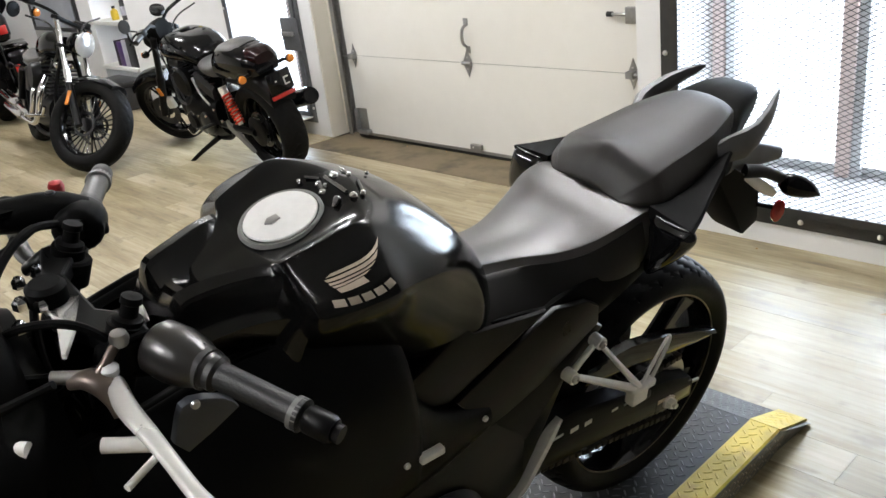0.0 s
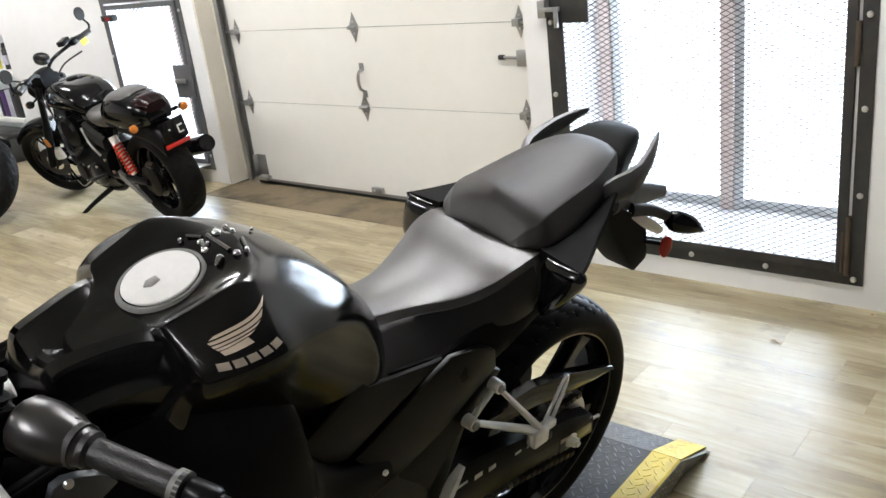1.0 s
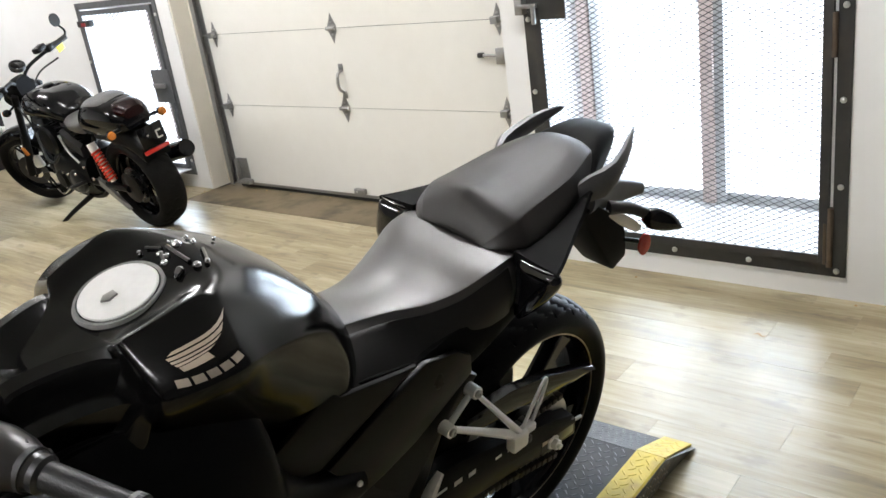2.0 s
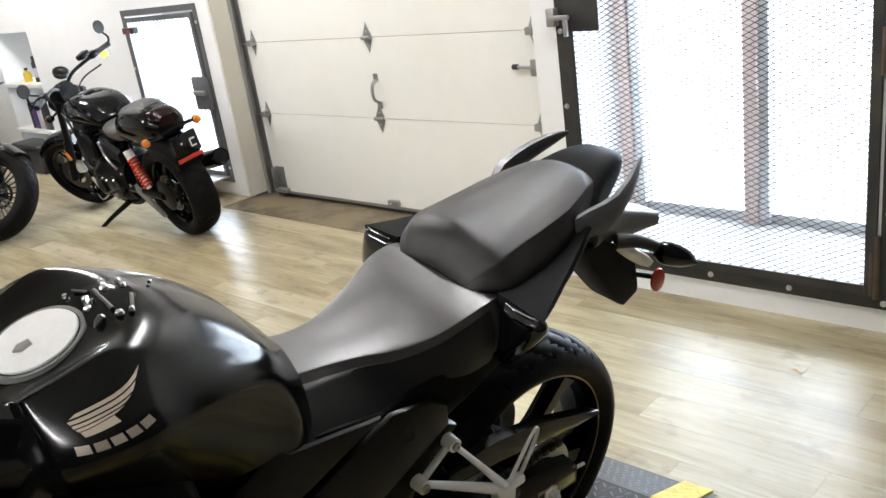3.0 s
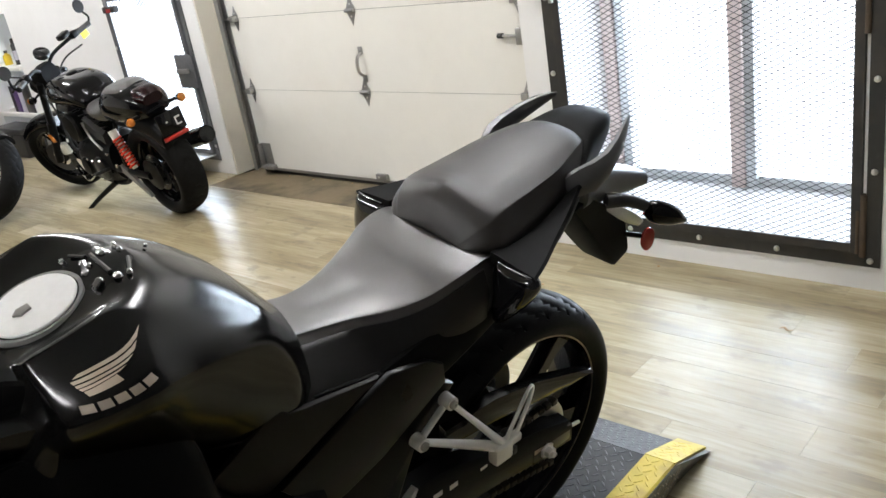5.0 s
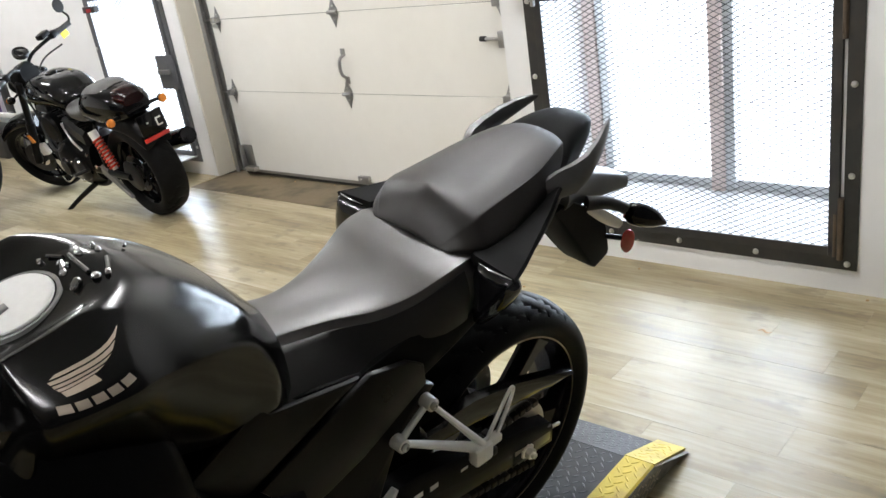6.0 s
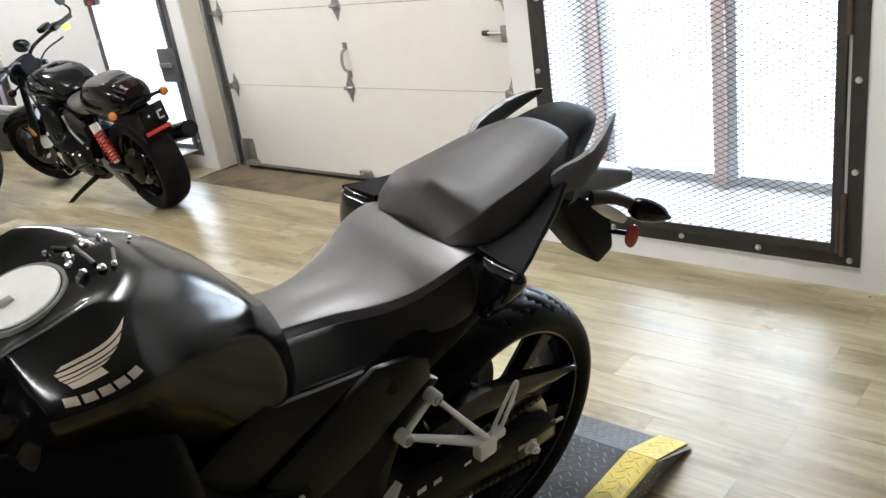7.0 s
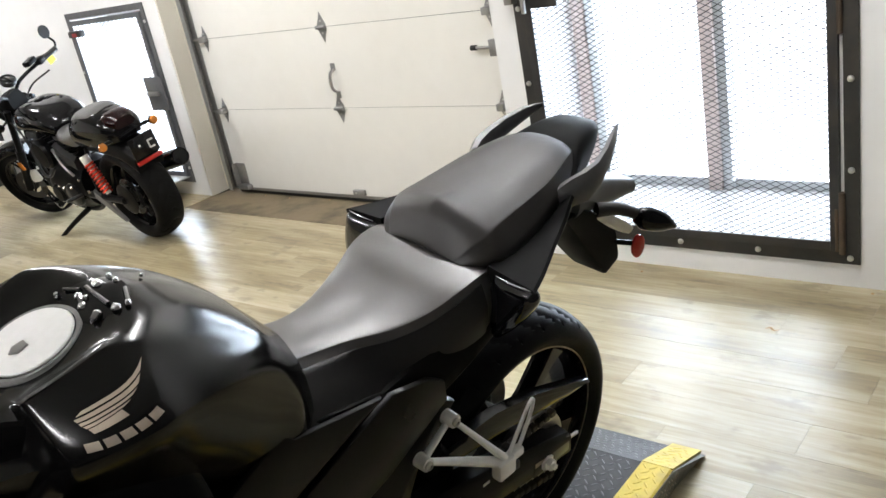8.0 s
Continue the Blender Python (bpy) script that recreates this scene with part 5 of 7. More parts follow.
# ---- garage door ----
def garage_door():
    door = thing("garage_door", "closed cream sectional garage door with galvanised hinges", "garage door", kind="structure")
    xl, xr, y = -4.44, -2.03, DOOR_Y
    lines = [0.016, 0.566, 1.03, 1.483, 1.936, 2.38]
    sections = []
    for k, (a, b) in enumerate(zip(lines, lines[1:])):
        sections.append(part("door_section", boxes(((xl, y, a + 0.0012), (xr, y + 0.045, b - 0.0012)), bevel=0.002), M_DOOR, door, smooth=False))
    for z in lines[1:-1]:
        part("joint_tongue", boxes(((xl, y + 0.006, z - 0.014), (xr, y + 0.04, z + 0.014))), M_SEAL, door, smooth=False)
    part("bottom_seal", tube(bmesh.new(), [(xl, y + 0.02, 0.004), (-3.2, y + 0.02, 0.002), (xr, y + 0.02, 0.004)], 0.018, 10, 1, (1, 1)), M_SEAL, door, "black rubber bottom seal")
    part("bottom_rail", boxes(((xl, y - 0.004, 0.012), (xr, y - 0.001, 0.03))), M_GALV, door, smooth=False)

    def hinge(x, z, w=0.036, h=0.085):
        m = Matrix.Translation((x, y - 0.001, z)) @ Matrix.Rotation(radians(90), 4, "X")
        leaf = bmesh.new()
        plate(leaf, [(0, 0.006), (w, 0.01), (w * 0.45, h * 0.55), (0, h), (-w * 0.45, h * 0.55), (-w, 0.01)], 0.003, m)
        plate(leaf, [(0, -0.006), (-w, -0.01), (-w * 0.45, -h * 0.55), (0, -h), (w * 0.45, -h * 0.55), (w, -0.01)], 0.003, m)
        ob = part("hinge", leaf, M_GALV, door, "galvanised diamond hinge")
        part("knuckle", cyls(((x - w, y - 0.014, z), (x + w, y - 0.014, z), 0.0105)), M_GALV, ob)
        for dz in (h * 0.4, -h * 0.4):
            part("screw", cyls(((x, y - 0.004, z + dz), (x, y - 0.009, z + dz), 0.0055), seg=6), M_BOLT, ob)
        return ob

    for z in lines[1:-1]:
        hinge(-3.271, z)
        for x, s in ((-4.36, -1), (-2.115, 1)):
            ob = hinge(x, z, 0.03, 0.08)
            part("roller_stem", cyls(((x, y - 0.03, z), (x + s * 0.09, y - 0.03, z), 0.006)), M_STEEL, ob)
            part("roller_bracket", boxes(((x - 0.022, y - 0.045, z - 0.018), (x + 0.022, y - 0.004, z + 0.018)), bevel=0.004), M_GALV, ob)
    for x, s in ((-4.36, -1), (-2.1, 1)):
        corner = part("corner_bracket", boxes(((x - 0.045, y - 0.006, 0.05), (x + 0.045, y - 0.001, 0.2)), ((x - 0.045, y - 0.045, 0.05), (x - 0.04, y - 0.002, 0.2)), bevel=0.001), M_GALV, door)
        part("bracket_foot", boxes(((x - 0.01, y - 0.06, 0.03), (x + 0.09, y - 0.012, 0.062)), bevel=0.008), M_GALV, corner)
    stop = part("step_plate", boxes(((-3.305, y - 0.028, 0.036), (-3.215, y - 0.002, 0.071)), bevel=0.005), M_GALV, door, "small galvanised foot plate")
    part("screw", cyls(((-3.275, y - 0.029, 0.054), (-3.275, y - 0.034, 0.054), 0.006), seg=6), M_BOLT, stop)
    # pull handle above the middle hinge
    pull = bmesh.new()
    tube(pull, [(-3.252, y - 0.002, 0.79), (-3.254, y - 0.035, 0.775), (-3.257, y - 0.045, 0.73), (-3.26, y - 0.035, 0.685), (-3.264, y - 0.002, 0.66)], [0.008, 0.009, 0.0105, 0.009, 0.008], 10, 4)
    pull = part("pull_handle", pull, M_STEEL, door, "grey steel pull handle")
    for z in (0.805, 0.645):
        part("handle_foot", boxes(((-3.274, y - 0.006, z - 0.02), (-3.239, y - 0.001, z + 0.022)), bevel=0.002), M_GALV, pull)
    lock = part("slide_lock", boxes(((-2.135, y - 0.03, 0.815), (-2.065, y - 0.002, 0.895)), bevel=0.004), M_GALV, door, "galvanised slide lock")
    part("lock_bolt", cyls(((-2.235, y - 0.02, 0.86), (-2.13, y - 0.02, 0.857), 0.008)), M_GALV, lock)
    part("lock_knob", cyls(((-2.245, y - 0.02, 0.86), (-2.215, y - 0.02, 0.86), 0.013)), M_SEAL, lock)
    for x, s in ((-4.445, -1), (-2.02, 1)):
        tr = boxes(((x - 0.03, y - 0.06, 0.02), (x - 0.027, y - 0.01, 2.3)), ((x - 0.03, y - 0.013, 0.02), (x + 0.02, y - 0.01, 2.3)), ((x - 0.03, y - 0.06, 0.02), (x + 0.008, y - 0.057, 2.3)))
        tr = part("track", tr, M_GALV, door, "galvanised roller track", smooth=False)
        for z in (0.12, 0.75, 1.4, 2.05):
            part("track_bracket", boxes(((x + s * 0.02 - 0.03, y - 0.012, z), (x + s * 0.09 + 0.01, y - 0.004, z + 0.05)), bevel=0.001), M_GALV, tr)
    part("stop_moulding", boxes(((-4.582, y + 0.002, 0.015), (-4.46, y + 0.1, 2.36))), M_REVEAL, door, smooth=False)
    part("stop_moulding", boxes(((-2.01, y + 0.002, 0.015), (-1.812, y + 0.1, 2.36))), M_REVEAL, door, smooth=False)


garage_door()


# ---- window gates of expanded steel mesh ----
def strand_mesh(x0, x1, z0, z1, y, sw, sh, wire):
    """Expanded metal: slanted flat strands with knuckles, clipped to the opening, as one sheet."""
    verts, faces = [], []

    def strand(a, b):
        i = len(verts)
        d = np.array(b) - np.array(a)
        n = np.array((-d[1], d[0])) / np.hypot(*d) * wire / 2
        for p in (a, b):
            for s, dy in ((1, -0.0012), (-1, 0.0012)):
                verts.append((p[0] + s * n[0], y + dy, p[1] + s * n[1]))
        for p in (a, b):
            for s, dy in ((1, 0.0008), (-1, 0.0032)):
                verts.append((p[0] + s * n[0], y + dy, p[1] + s * n[1]))
        faces.extend([(i, i + 1, i + 3, i + 2), (i + 4, i + 6, i + 7, i + 5), (i, i + 2, i + 6, i + 4), (i + 1, i + 5, i + 7, i + 3)])

    nz, nx = int((z1 - z0) / (sh / 2)), int((x1 - x0) / (sw / 2))
    for r in range(nz):
        for c in range(nx):
            xa, xb = x0 + c * sw / 2, min(x0 + (c + 1) * sw / 2, x1)
            za, zb = z0 + r * sh / 2, min(z0 + (r + 1) * sh / 2, z1)
            strand((xa, za), (xb, zb)) if (r + c) % 2 == 0 else strand((xa, zb), (xb, za))
    me = bpy.data.meshes.new("mesh_panel")
    me.from_pydata(verts, [], faces)
    me.materials.append(M_MESHW)
    return me


def angle_frame(x0, x1, z0, z1, y, w, name, parent, material):
    for lo, hi in (((x0, y - 0.006, z0), (x0 + w, y, z1)), ((x1 - w, y - 0.006, z0), (x1, y, z1)), ((x0 + w, y - 0.006, z0), (x1 - w, y, z0 + w)), ((x0 + w, y - 0.006, z1 - w), (x1 - w, y, z1))):
        part(name, boxes((lo, hi), bevel=0.0015), material, parent, smooth=False)


def gate(label, x0, x1, z0, z1, y, sw, sh, wire, plate_box, bolts, w=0.05, steel=M_GATE):
    g = thing("window_gate", label, "security gate", kind="structure")
    angle_frame(x0, x1, z0, z1, y - 0.002, w, "frame_bar", g, steel)
    gap = 0.012
    i0, i1, k0, k1 = x0 + w + 0.002, x1 - w - gap, z0 + w + 0.002, z1 - w - gap
    angle_frame(i0, i1, k0, k1, y - 0.012, 0.034, "leaf_bar", g, steel)
    for lo, hi in (((i0, y - 0.012, k0), (i0 + 0.004, y + 0.025, k1)), ((i1 - 0.004, y - 0.012, k0), (i1, y + 0.025, k1)), ((i0, y - 0.012, k0), (i1, y + 0.025, k0 + 0.004))):
        part("leaf_flange", boxes((lo, hi)), steel, g, smooth=False)
    ob = new("mesh_panel", strand_mesh(i0 + 0.008, i1 - 0.008, k0 + 0.008, k1 - 0.008, y + 0.004, sw, sh, wire))
    ob.parent = g
    tagged(ob, "dark expanded steel mesh", kind="stuff")
    for x, z in bolts:
        part("bolt", lathe(bmesh.new(), [(0, 0.009), (0.006, 0.0085), (0.01, 0.006), (0.0115, 0)], Matrix.Translation((x, y - 0.0085, z)) @ Matrix.Rotation(radians(90), 4, "X"), 12), M_BOLT, g)
    lo, hi = plate_box
    lock = part("lock_plate", boxes(((lo[0], y - 0.026, lo[1]), (hi[0], y - 0.02, hi[1])), bevel=0.002), steel, g, "charcoal steel lock plate")
    return g, lock, (i0, i1, k0, k1)


EG, elock, ein = gate("dark steel security gate with expanded mesh over the window", -1.687, -0.398, 0.09, 2.16, WALL_E, 0.043, 0.0213, 0.003, ((-1.60, 1.075), (-1.475, 1.26)), [(-1.662, 0.46), (-1.664, 0.773), (-1.665, 1.077), (-1.665, 1.5), (-0.424, 0.44), (-0.424, 0.753), (-0.424, 1.07), (-0.43, 0.114), (-1.662, 0.121), (-0.752, 0.117), (-1.057, 0.12), (-1.36, 0.121)])
latch = part("latch_bar", boxes(((-1.69, WALL_E - 0.05, 1.125), (-1.6, WALL_E - 0.032, 1.143)), ((-1.625, WALL_E - 0.05, 1.06), (-1.608, WALL_E - 0.035, 1.143)), bevel=0.003), M_GALV, EG, "zinc slide latch")
part("latch_keep", boxes(((-1.705, WALL_E - 0.045, 1.10), (-1.668, WALL_E - 0.006, 1.17)), bevel=0.003), M_GALV, EG)
hinge_rod = cyls(((-0.455, WALL_E - 0.012, 0.13), (-0.455, WALL_E - 0.012, 0.36), 0.011), ((-0.472, WALL_E - 0.014, 0.14), (-0.472, WALL_E - 0.014, 0.3), 0.007), ((-0.456, WALL_E - 0.012, 0.9), (-0.456, WALL_E - 0.012, 1.05), 0.01), seg=12)
part("hinge_rod", hinge_rod, M_RUSTY, EG, "rusty hinge rod")
# narrow gate: glare imitated by paler steel and thinned mesh wire
WG, wlock, win_ = gate("dark steel security gate with expanded mesh over the narrow window", -5.742, -4.732, 0.094, 1.32, WALL_W, 0.05, 0.026, 0.0014, ((-4.955, 0.612), (-4.745, 0.84)), [(-4.75, 0.2), (-4.755, 1.2), (-5.72, 0.9)], 0.042, M_GATEGLARE)
part("lock_cylinder", boxes(((-4.93, WALL_W - 0.05, 0.715), (-4.80, WALL_W - 0.028, 0.745)), bevel=0.004), M_GALV, WG, "zinc lock body")
closer = part("door_closer", boxes(((-5.68, WALL_W - 0.06, 1.155), (-5.52, WALL_W - 0.015, 1.2)), bevel=0.008), M_GATE, WG, "dark closer arm box with dull red tag")
part("red_tag", boxes(((-5.62, WALL_W - 0.063, 1.16), (-5.56, WALL_W - 0.0605, 1.185))), M_REDBTN, closer, smooth=False)


# ---- glazed window frames behind the gates ----
def glazing(name, label, x0, x1, z0, z1, y, mullions):
    w = thing(name, label, "window", kind="structure")
    part("sill", boxes(((x0, 3.505, z0 - 0.002), (x1, 4.1, z0 + 0.006))), M_SILL, w, smooth=False)
    for lo, hi in (((x0, y, z0 + 0.006), (x1, y + 0.05, z0 + 0.05)), ((x0, y, z1 - 0.05), (x1, y + 0.05, z1))):
        part("rail", boxes((lo, hi), bevel=0.003), M_ALU, w, smooth=False)
    edges = [x0] + mullions + [x1]
    for x in mullions:
        part("mullion", boxes(((x - 0.055, y - 0.045, z0 + 0.006), (x + 0.005, y + 0.05, z1)), bevel=0.004), M_MULL, w, "red-brown window mullion", smooth=False)
        part("mullion_cap", boxes(((x + 0.006, y - 0.03, z0 + 0.006), (x + 0.05, y + 0.05, z1)), bevel=0.003), M_ALU, w, smooth=False)
    for a, b in zip(edges, edges[1:]):
        ob = part("pane", boxes(((a + 0.004, y + 0.02, z0 + 0.05), (b - 0.004, y + 0.026, z1 - 0.05))), M_GLASS, w, smooth=False)
        ob.visible_shadow = False
    return w


glazing("window_1", "tall glazed window with a red-brown mullion and stone sill", -1.784, OX1, OZ0, OZ1, 4.0, [-1.71, -1.11])
glazing("window_2", "narrow glazed window with pale sill", PX0, PX1, PZ0, PZ1, 3.98, [-5.2])


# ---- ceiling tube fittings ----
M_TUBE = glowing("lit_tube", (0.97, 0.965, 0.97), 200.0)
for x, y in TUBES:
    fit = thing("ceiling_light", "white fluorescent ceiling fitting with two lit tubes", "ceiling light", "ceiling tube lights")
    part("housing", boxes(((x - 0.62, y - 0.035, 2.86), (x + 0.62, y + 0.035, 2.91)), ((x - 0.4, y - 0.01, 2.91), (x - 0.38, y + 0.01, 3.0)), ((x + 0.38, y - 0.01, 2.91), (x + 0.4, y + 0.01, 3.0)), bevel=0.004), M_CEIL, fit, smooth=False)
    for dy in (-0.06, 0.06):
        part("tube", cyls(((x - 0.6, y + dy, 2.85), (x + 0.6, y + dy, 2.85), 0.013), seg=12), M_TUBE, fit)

# distance outside the windows: a glowing blue-white sheet standing in for overexposed daylight
M_DAYGLOW = glowing("daylight_glow", (0.76, 0.87, 1.0), 28.0)
tagged(new("backdrop", mesh_of(boxes(((-60, 30, -2), (60, 30.2, 40))), "backdrop", M_DAYGLOW)), "glowing sheet standing in for overexposed daylight far outside", "backdrop", "", "structure")

# ---- parked motorcycles ----
M_GREYSEAT = shader("grey_stitched_seat", (0.055, 0.053, 0.05), 0.5, vary=0.15, grain=120, bump=0.2, bump_scale=600)
M_DUSTY = shader("dusty_black_tyre", (0.0045, 0.0044, 0.0043), 0.6, vary=0.25, grain=70, bump=0.2, stain=0.3, stain_color=(0.009, 0.0088, 0.0085), stain_scale=9, spec=0.1)
M_GUARD = shader("worn_grey_plastic", (0.16, 0.155, 0.15), 0.45, vary=0.2)
M_TAG = shader("yellow_paper_tag", (0.85, 0.68, 0.02), 0.6, vary=0.05)
M_GREYCAST = shader("dull_grey_cover", (0.02, 0.02, 0.021), 0.34, metal=0.3, vary=0.15)
M_HEADLAMP = shader("clear_headlamp", (0.72, 0.73, 0.74), 0.12, metal=0.6, vary=0.1, coat=0.5)


def leaning(x, y, heading, lean):
    a, b = radians(heading), radians(lean)
    f, l0, u0 = Vector((math.cos(a), math.sin(a), 0)), Vector((-math.sin(a), math.cos(a), 0)), Vector((0, 0, 1))
    l, u = l0 * math.cos(b) - u0 * math.sin(b), u0 * math.cos(b) + l0 * math.sin(b)
    return Matrix(((f.x, l.x, u.x, x), (f.y, l.y, u.y, y), (f.z, l.z, u.z, 0), (0, 0, 0, 1)))


def turned(bm, m):
    if m:
        bmesh.ops.transform(bm, matrix=m, verts=bm.verts)
    return bm


def road_wheel(parent, name, f, R, w, rim, spokes, m=None, rim_mat=None, split=True, thin=False):
    tyre = part(name, turned(at_axle(tyre_mesh(R, w, rim, 22), f, R), m), M_DUSTY, parent, "black tyre on a black cast wheel", angle=50)
    k = w * 0.36
    part("rim", turned(at_axle(lathe(bmesh.new(), [(rim + 0.006, -k), (rim - 0.012, -k * 0.8), (rim - 0.02, 0), (rim - 0.012, k * 0.8), (rim + 0.006, k), (rim - 0.026, k * 0.4), (rim - 0.026, -k * 0.4)], AXLE, 48, ring=True), f, R), m), rim_mat or M_GLOSS, tyre)
    part("hub", turned(at_axle(lathe(bmesh.new(), [(0, -0.06), (0.045, -0.06), (0.05, -0.04), (0.035, 0), (0.05, 0.04), (0.045, 0.06), (0, 0.06)], AXLE, 24), f, R), m), M_BLACKMETAL, tyre)
    for s in (1, -1):
        part("brake_disc", turned(at_axle(lathe(bmesh.new(), [(0.07, s * 0.066), (0.09 if thin else 0.125, s * 0.066), (0.09 if thin else 0.125, s * 0.07), (0.07, s * 0.07)], AXLE, 40, ring=True), f, R), m), M_BLACKMETAL if thin else M_DARKCAST, tyre)
    for i in range(spokes):
        a = 2 * math.pi * (i + 0.3) / spokes
        bm = bmesh.new()
        for da in ((-0.1, 0.1) if split else (0,)):
            cyl(bm, (0.04 * math.cos(a), 0, 0.04 * math.sin(a)), ((rim - 0.02) * math.cos(a + da), 0, (rim - 0.02) * math.sin(a + da)), 0.0055 if thin else 0.011, 0.005 if thin else 0.008, 8)
        part("spoke", turned(at_axle(bm, f, R), m), rim_mat or (M_STUD if thin and i % 3 else M_GLOSS), tyre)
    return tyre


def indicator(parent, a, b, r, material, m=None):
    stalk = part("indicator_stalk", turned(cyls((a, b, 0.008)), m), M_BLACKMETAL, parent)
    d = (Vector(b) - Vector(a)).normalized()
    back = Vector((-1, 0, 0)) if b[0] < 0.6 else Vector((1, 0, 0))
    body = lathe(bmesh.new(), [(0, -0.02), (r * 0.6, -0.018), (r, 0.0), (r, 0.02), (0, 0.021)], Matrix.Translation(b) @ back.to_track_quat("Z", "Y").to_matrix().to_4x4(), 20)
    part("indicator_body", turned(body, m), M_GLOSS, stalk)
    lens = lathe(bmesh.new(), [(0, 0.021), (r * 0.97, 0.021), (r * 0.8, 0.034), (0, 0.039)], Matrix.Translation(b) @ back.to_track_quat("Z", "Y").to_matrix().to_4x4(), 20)
    part("indicator_lens", turned(lens, m), material, stalk, "amber indicator lens")


def coil(p, q, r, wire, turns):
    p, q = Vector(p), Vector(q)
    m = frame_at(p, q)
    n = turns * 10
    pts = [tuple(p + m @ Vector((r * math.cos(2 * math.pi * i / 10), r * math.sin(2 * math.pi * i / 10), (q - p).length * i / n))) for i in range(n + 1)]
    return tube(bmesh.new(), pts, wire, 6, 1)


def naked_bike(at):
    b = thing("naked_motorcycle", "gloss black naked motorcycle with orange shock springs leaning on its kickstand", "motorcycle", "parked motorcycles", at=at)
    p = Vector((1.05, 0, 0.95))
    st = Matrix.Translation(p) @ Matrix.Rotation(radians(25), 4, Vector((-0.47, 0, 0.88))) @ Matrix.Translation(-p)
    road_wheel(b, "rear_wheel", -0.1, 0.315, 0.185, 0.218, 7)
    road_wheel(b, "front_wheel", 1.45, 0.305, 0.125, 0.222, 7, st)
    # engine and frame
    eng = part("engine", shell([(0.36, [(0, 0.5), (0.1, 0.48), (0.14, 0.4), (0.13, 0.27), (0.06, 0.2), (0, 0.19)]), (0.55, [(0, 0.52), (0.12, 0.5), (0.165, 0.4), (0.15, 0.25), (0.07, 0.17), (0, 0.16)]), (0.8, [(0, 0.5), (0.12, 0.48), (0.16, 0.38), (0.14, 0.25), (0.07, 0.18), (0, 0.17)]), (0.92, [(0, 0.42), (0.08, 0.4), (0.11, 0.34), (0.1, 0.27), (0.05, 0.22), (0, 0.21)])]), M_BLACKMETAL, b)
    for f, tilt in ((0.56, -0.14), (0.76, 0.14)):
        for k in range(7):
            u = 0.49 + k * 0.03
            c = f + tilt * (u - 0.49) / 0.25
            part("cooling_fin", boxes(((c - 0.085, -0.115, u), (c + 0.085, 0.115, u + 0.009)), bevel=0.003), M_GREYCAST if k % 2 else M_BLACKMETAL, eng, smooth=False)
        c = f + tilt * 0.5
        part("cylinder", cyls(((f, 0, 0.46), (c + tilt * 0.35, 0, 0.7), 0.075), seg=24), M_BLACKMETAL, eng)
        part("rocker_cover", boxes(((c + tilt * 0.3 - 0.09, -0.1, 0.69), (c + tilt * 0.3 + 0.09, 0.1, 0.745)), bevel=0.02), M_GREYCAST, eng)
    for f, r in ((0.5, 0.085), (0.72, 0.07)):
        part("crankcase_cover", lathe(bmesh.new(), [(0, 0.15), (r, 0.15), (r, 0.172), (r * 0.8, 0.186), (0, 0.188)], Matrix.Translation((f, 0, 0.33)) @ AXLE, 28), M_GREYCAST if f < 0.6 else M_BLACKMETAL, eng)
    for l in (0.1, -0.1):
        part("frame_tube", tube(bmesh.new(), [(1.02, l * 0.3, 0.86), (0.96, l, 0.6), (0.92, l, 0.28), (0.6, l, 0.19), (0.3, l, 0.24), (0.22, l, 0.5), (0.1, l, 0.66)], 0.016, 10, 5), M_BLACKMETAL, b)
    part("swingarm", cyls(((0.36, 0.12, 0.32), (-0.1, 0.125, 0.315), 0.022), ((0.36, -0.12, 0.32), (-0.1, -0.125, 0.315), 0.022)), M_BLACKMETAL, b)
    guard = bmesh.new()
    skin(guard, [[guard.verts.new((f, l, u + v)) for l, v in ((0.128, h), (0.146, h * 0.8), (0.15, -h), (0.128, -h))] for f, u, h in ((0.24, 0.345, 0.03), (0.12, 0.27, 0.026), (0.0, 0.185, 0.012), (-0.02, 0.17, 0.004))])
    part("lower_guard", guard, M_GUARD, b, "dull grey belt guard")
    part("belt_cover", lathe(bmesh.new(), [(0, 0.1), (0.1, 0.1), (0.104, 0.108), (0.085, 0.118), (0, 0.122)], Matrix.Translation((-0.1, 0, 0.315)) @ AXLE, 32), M_BLACKMETAL, b)
    for s in (1, -1):
        sh = part("shock_absorber", cyls(((0.096, s * 0.145, 0.63), (0.02, s * 0.145, 0.37), 0.017), ((0.096, s * 0.145, 0.63), (0.079, s * 0.145, 0.57), 0.028)), M_CAST, b, "bare metal shock body")
        part("spring", coil((0.08, s * 0.145, 0.578), (0.022, s * 0.145, 0.38), 0.027, 0.0076, 9), M_SPRING, sh, "orange-red coil spring")
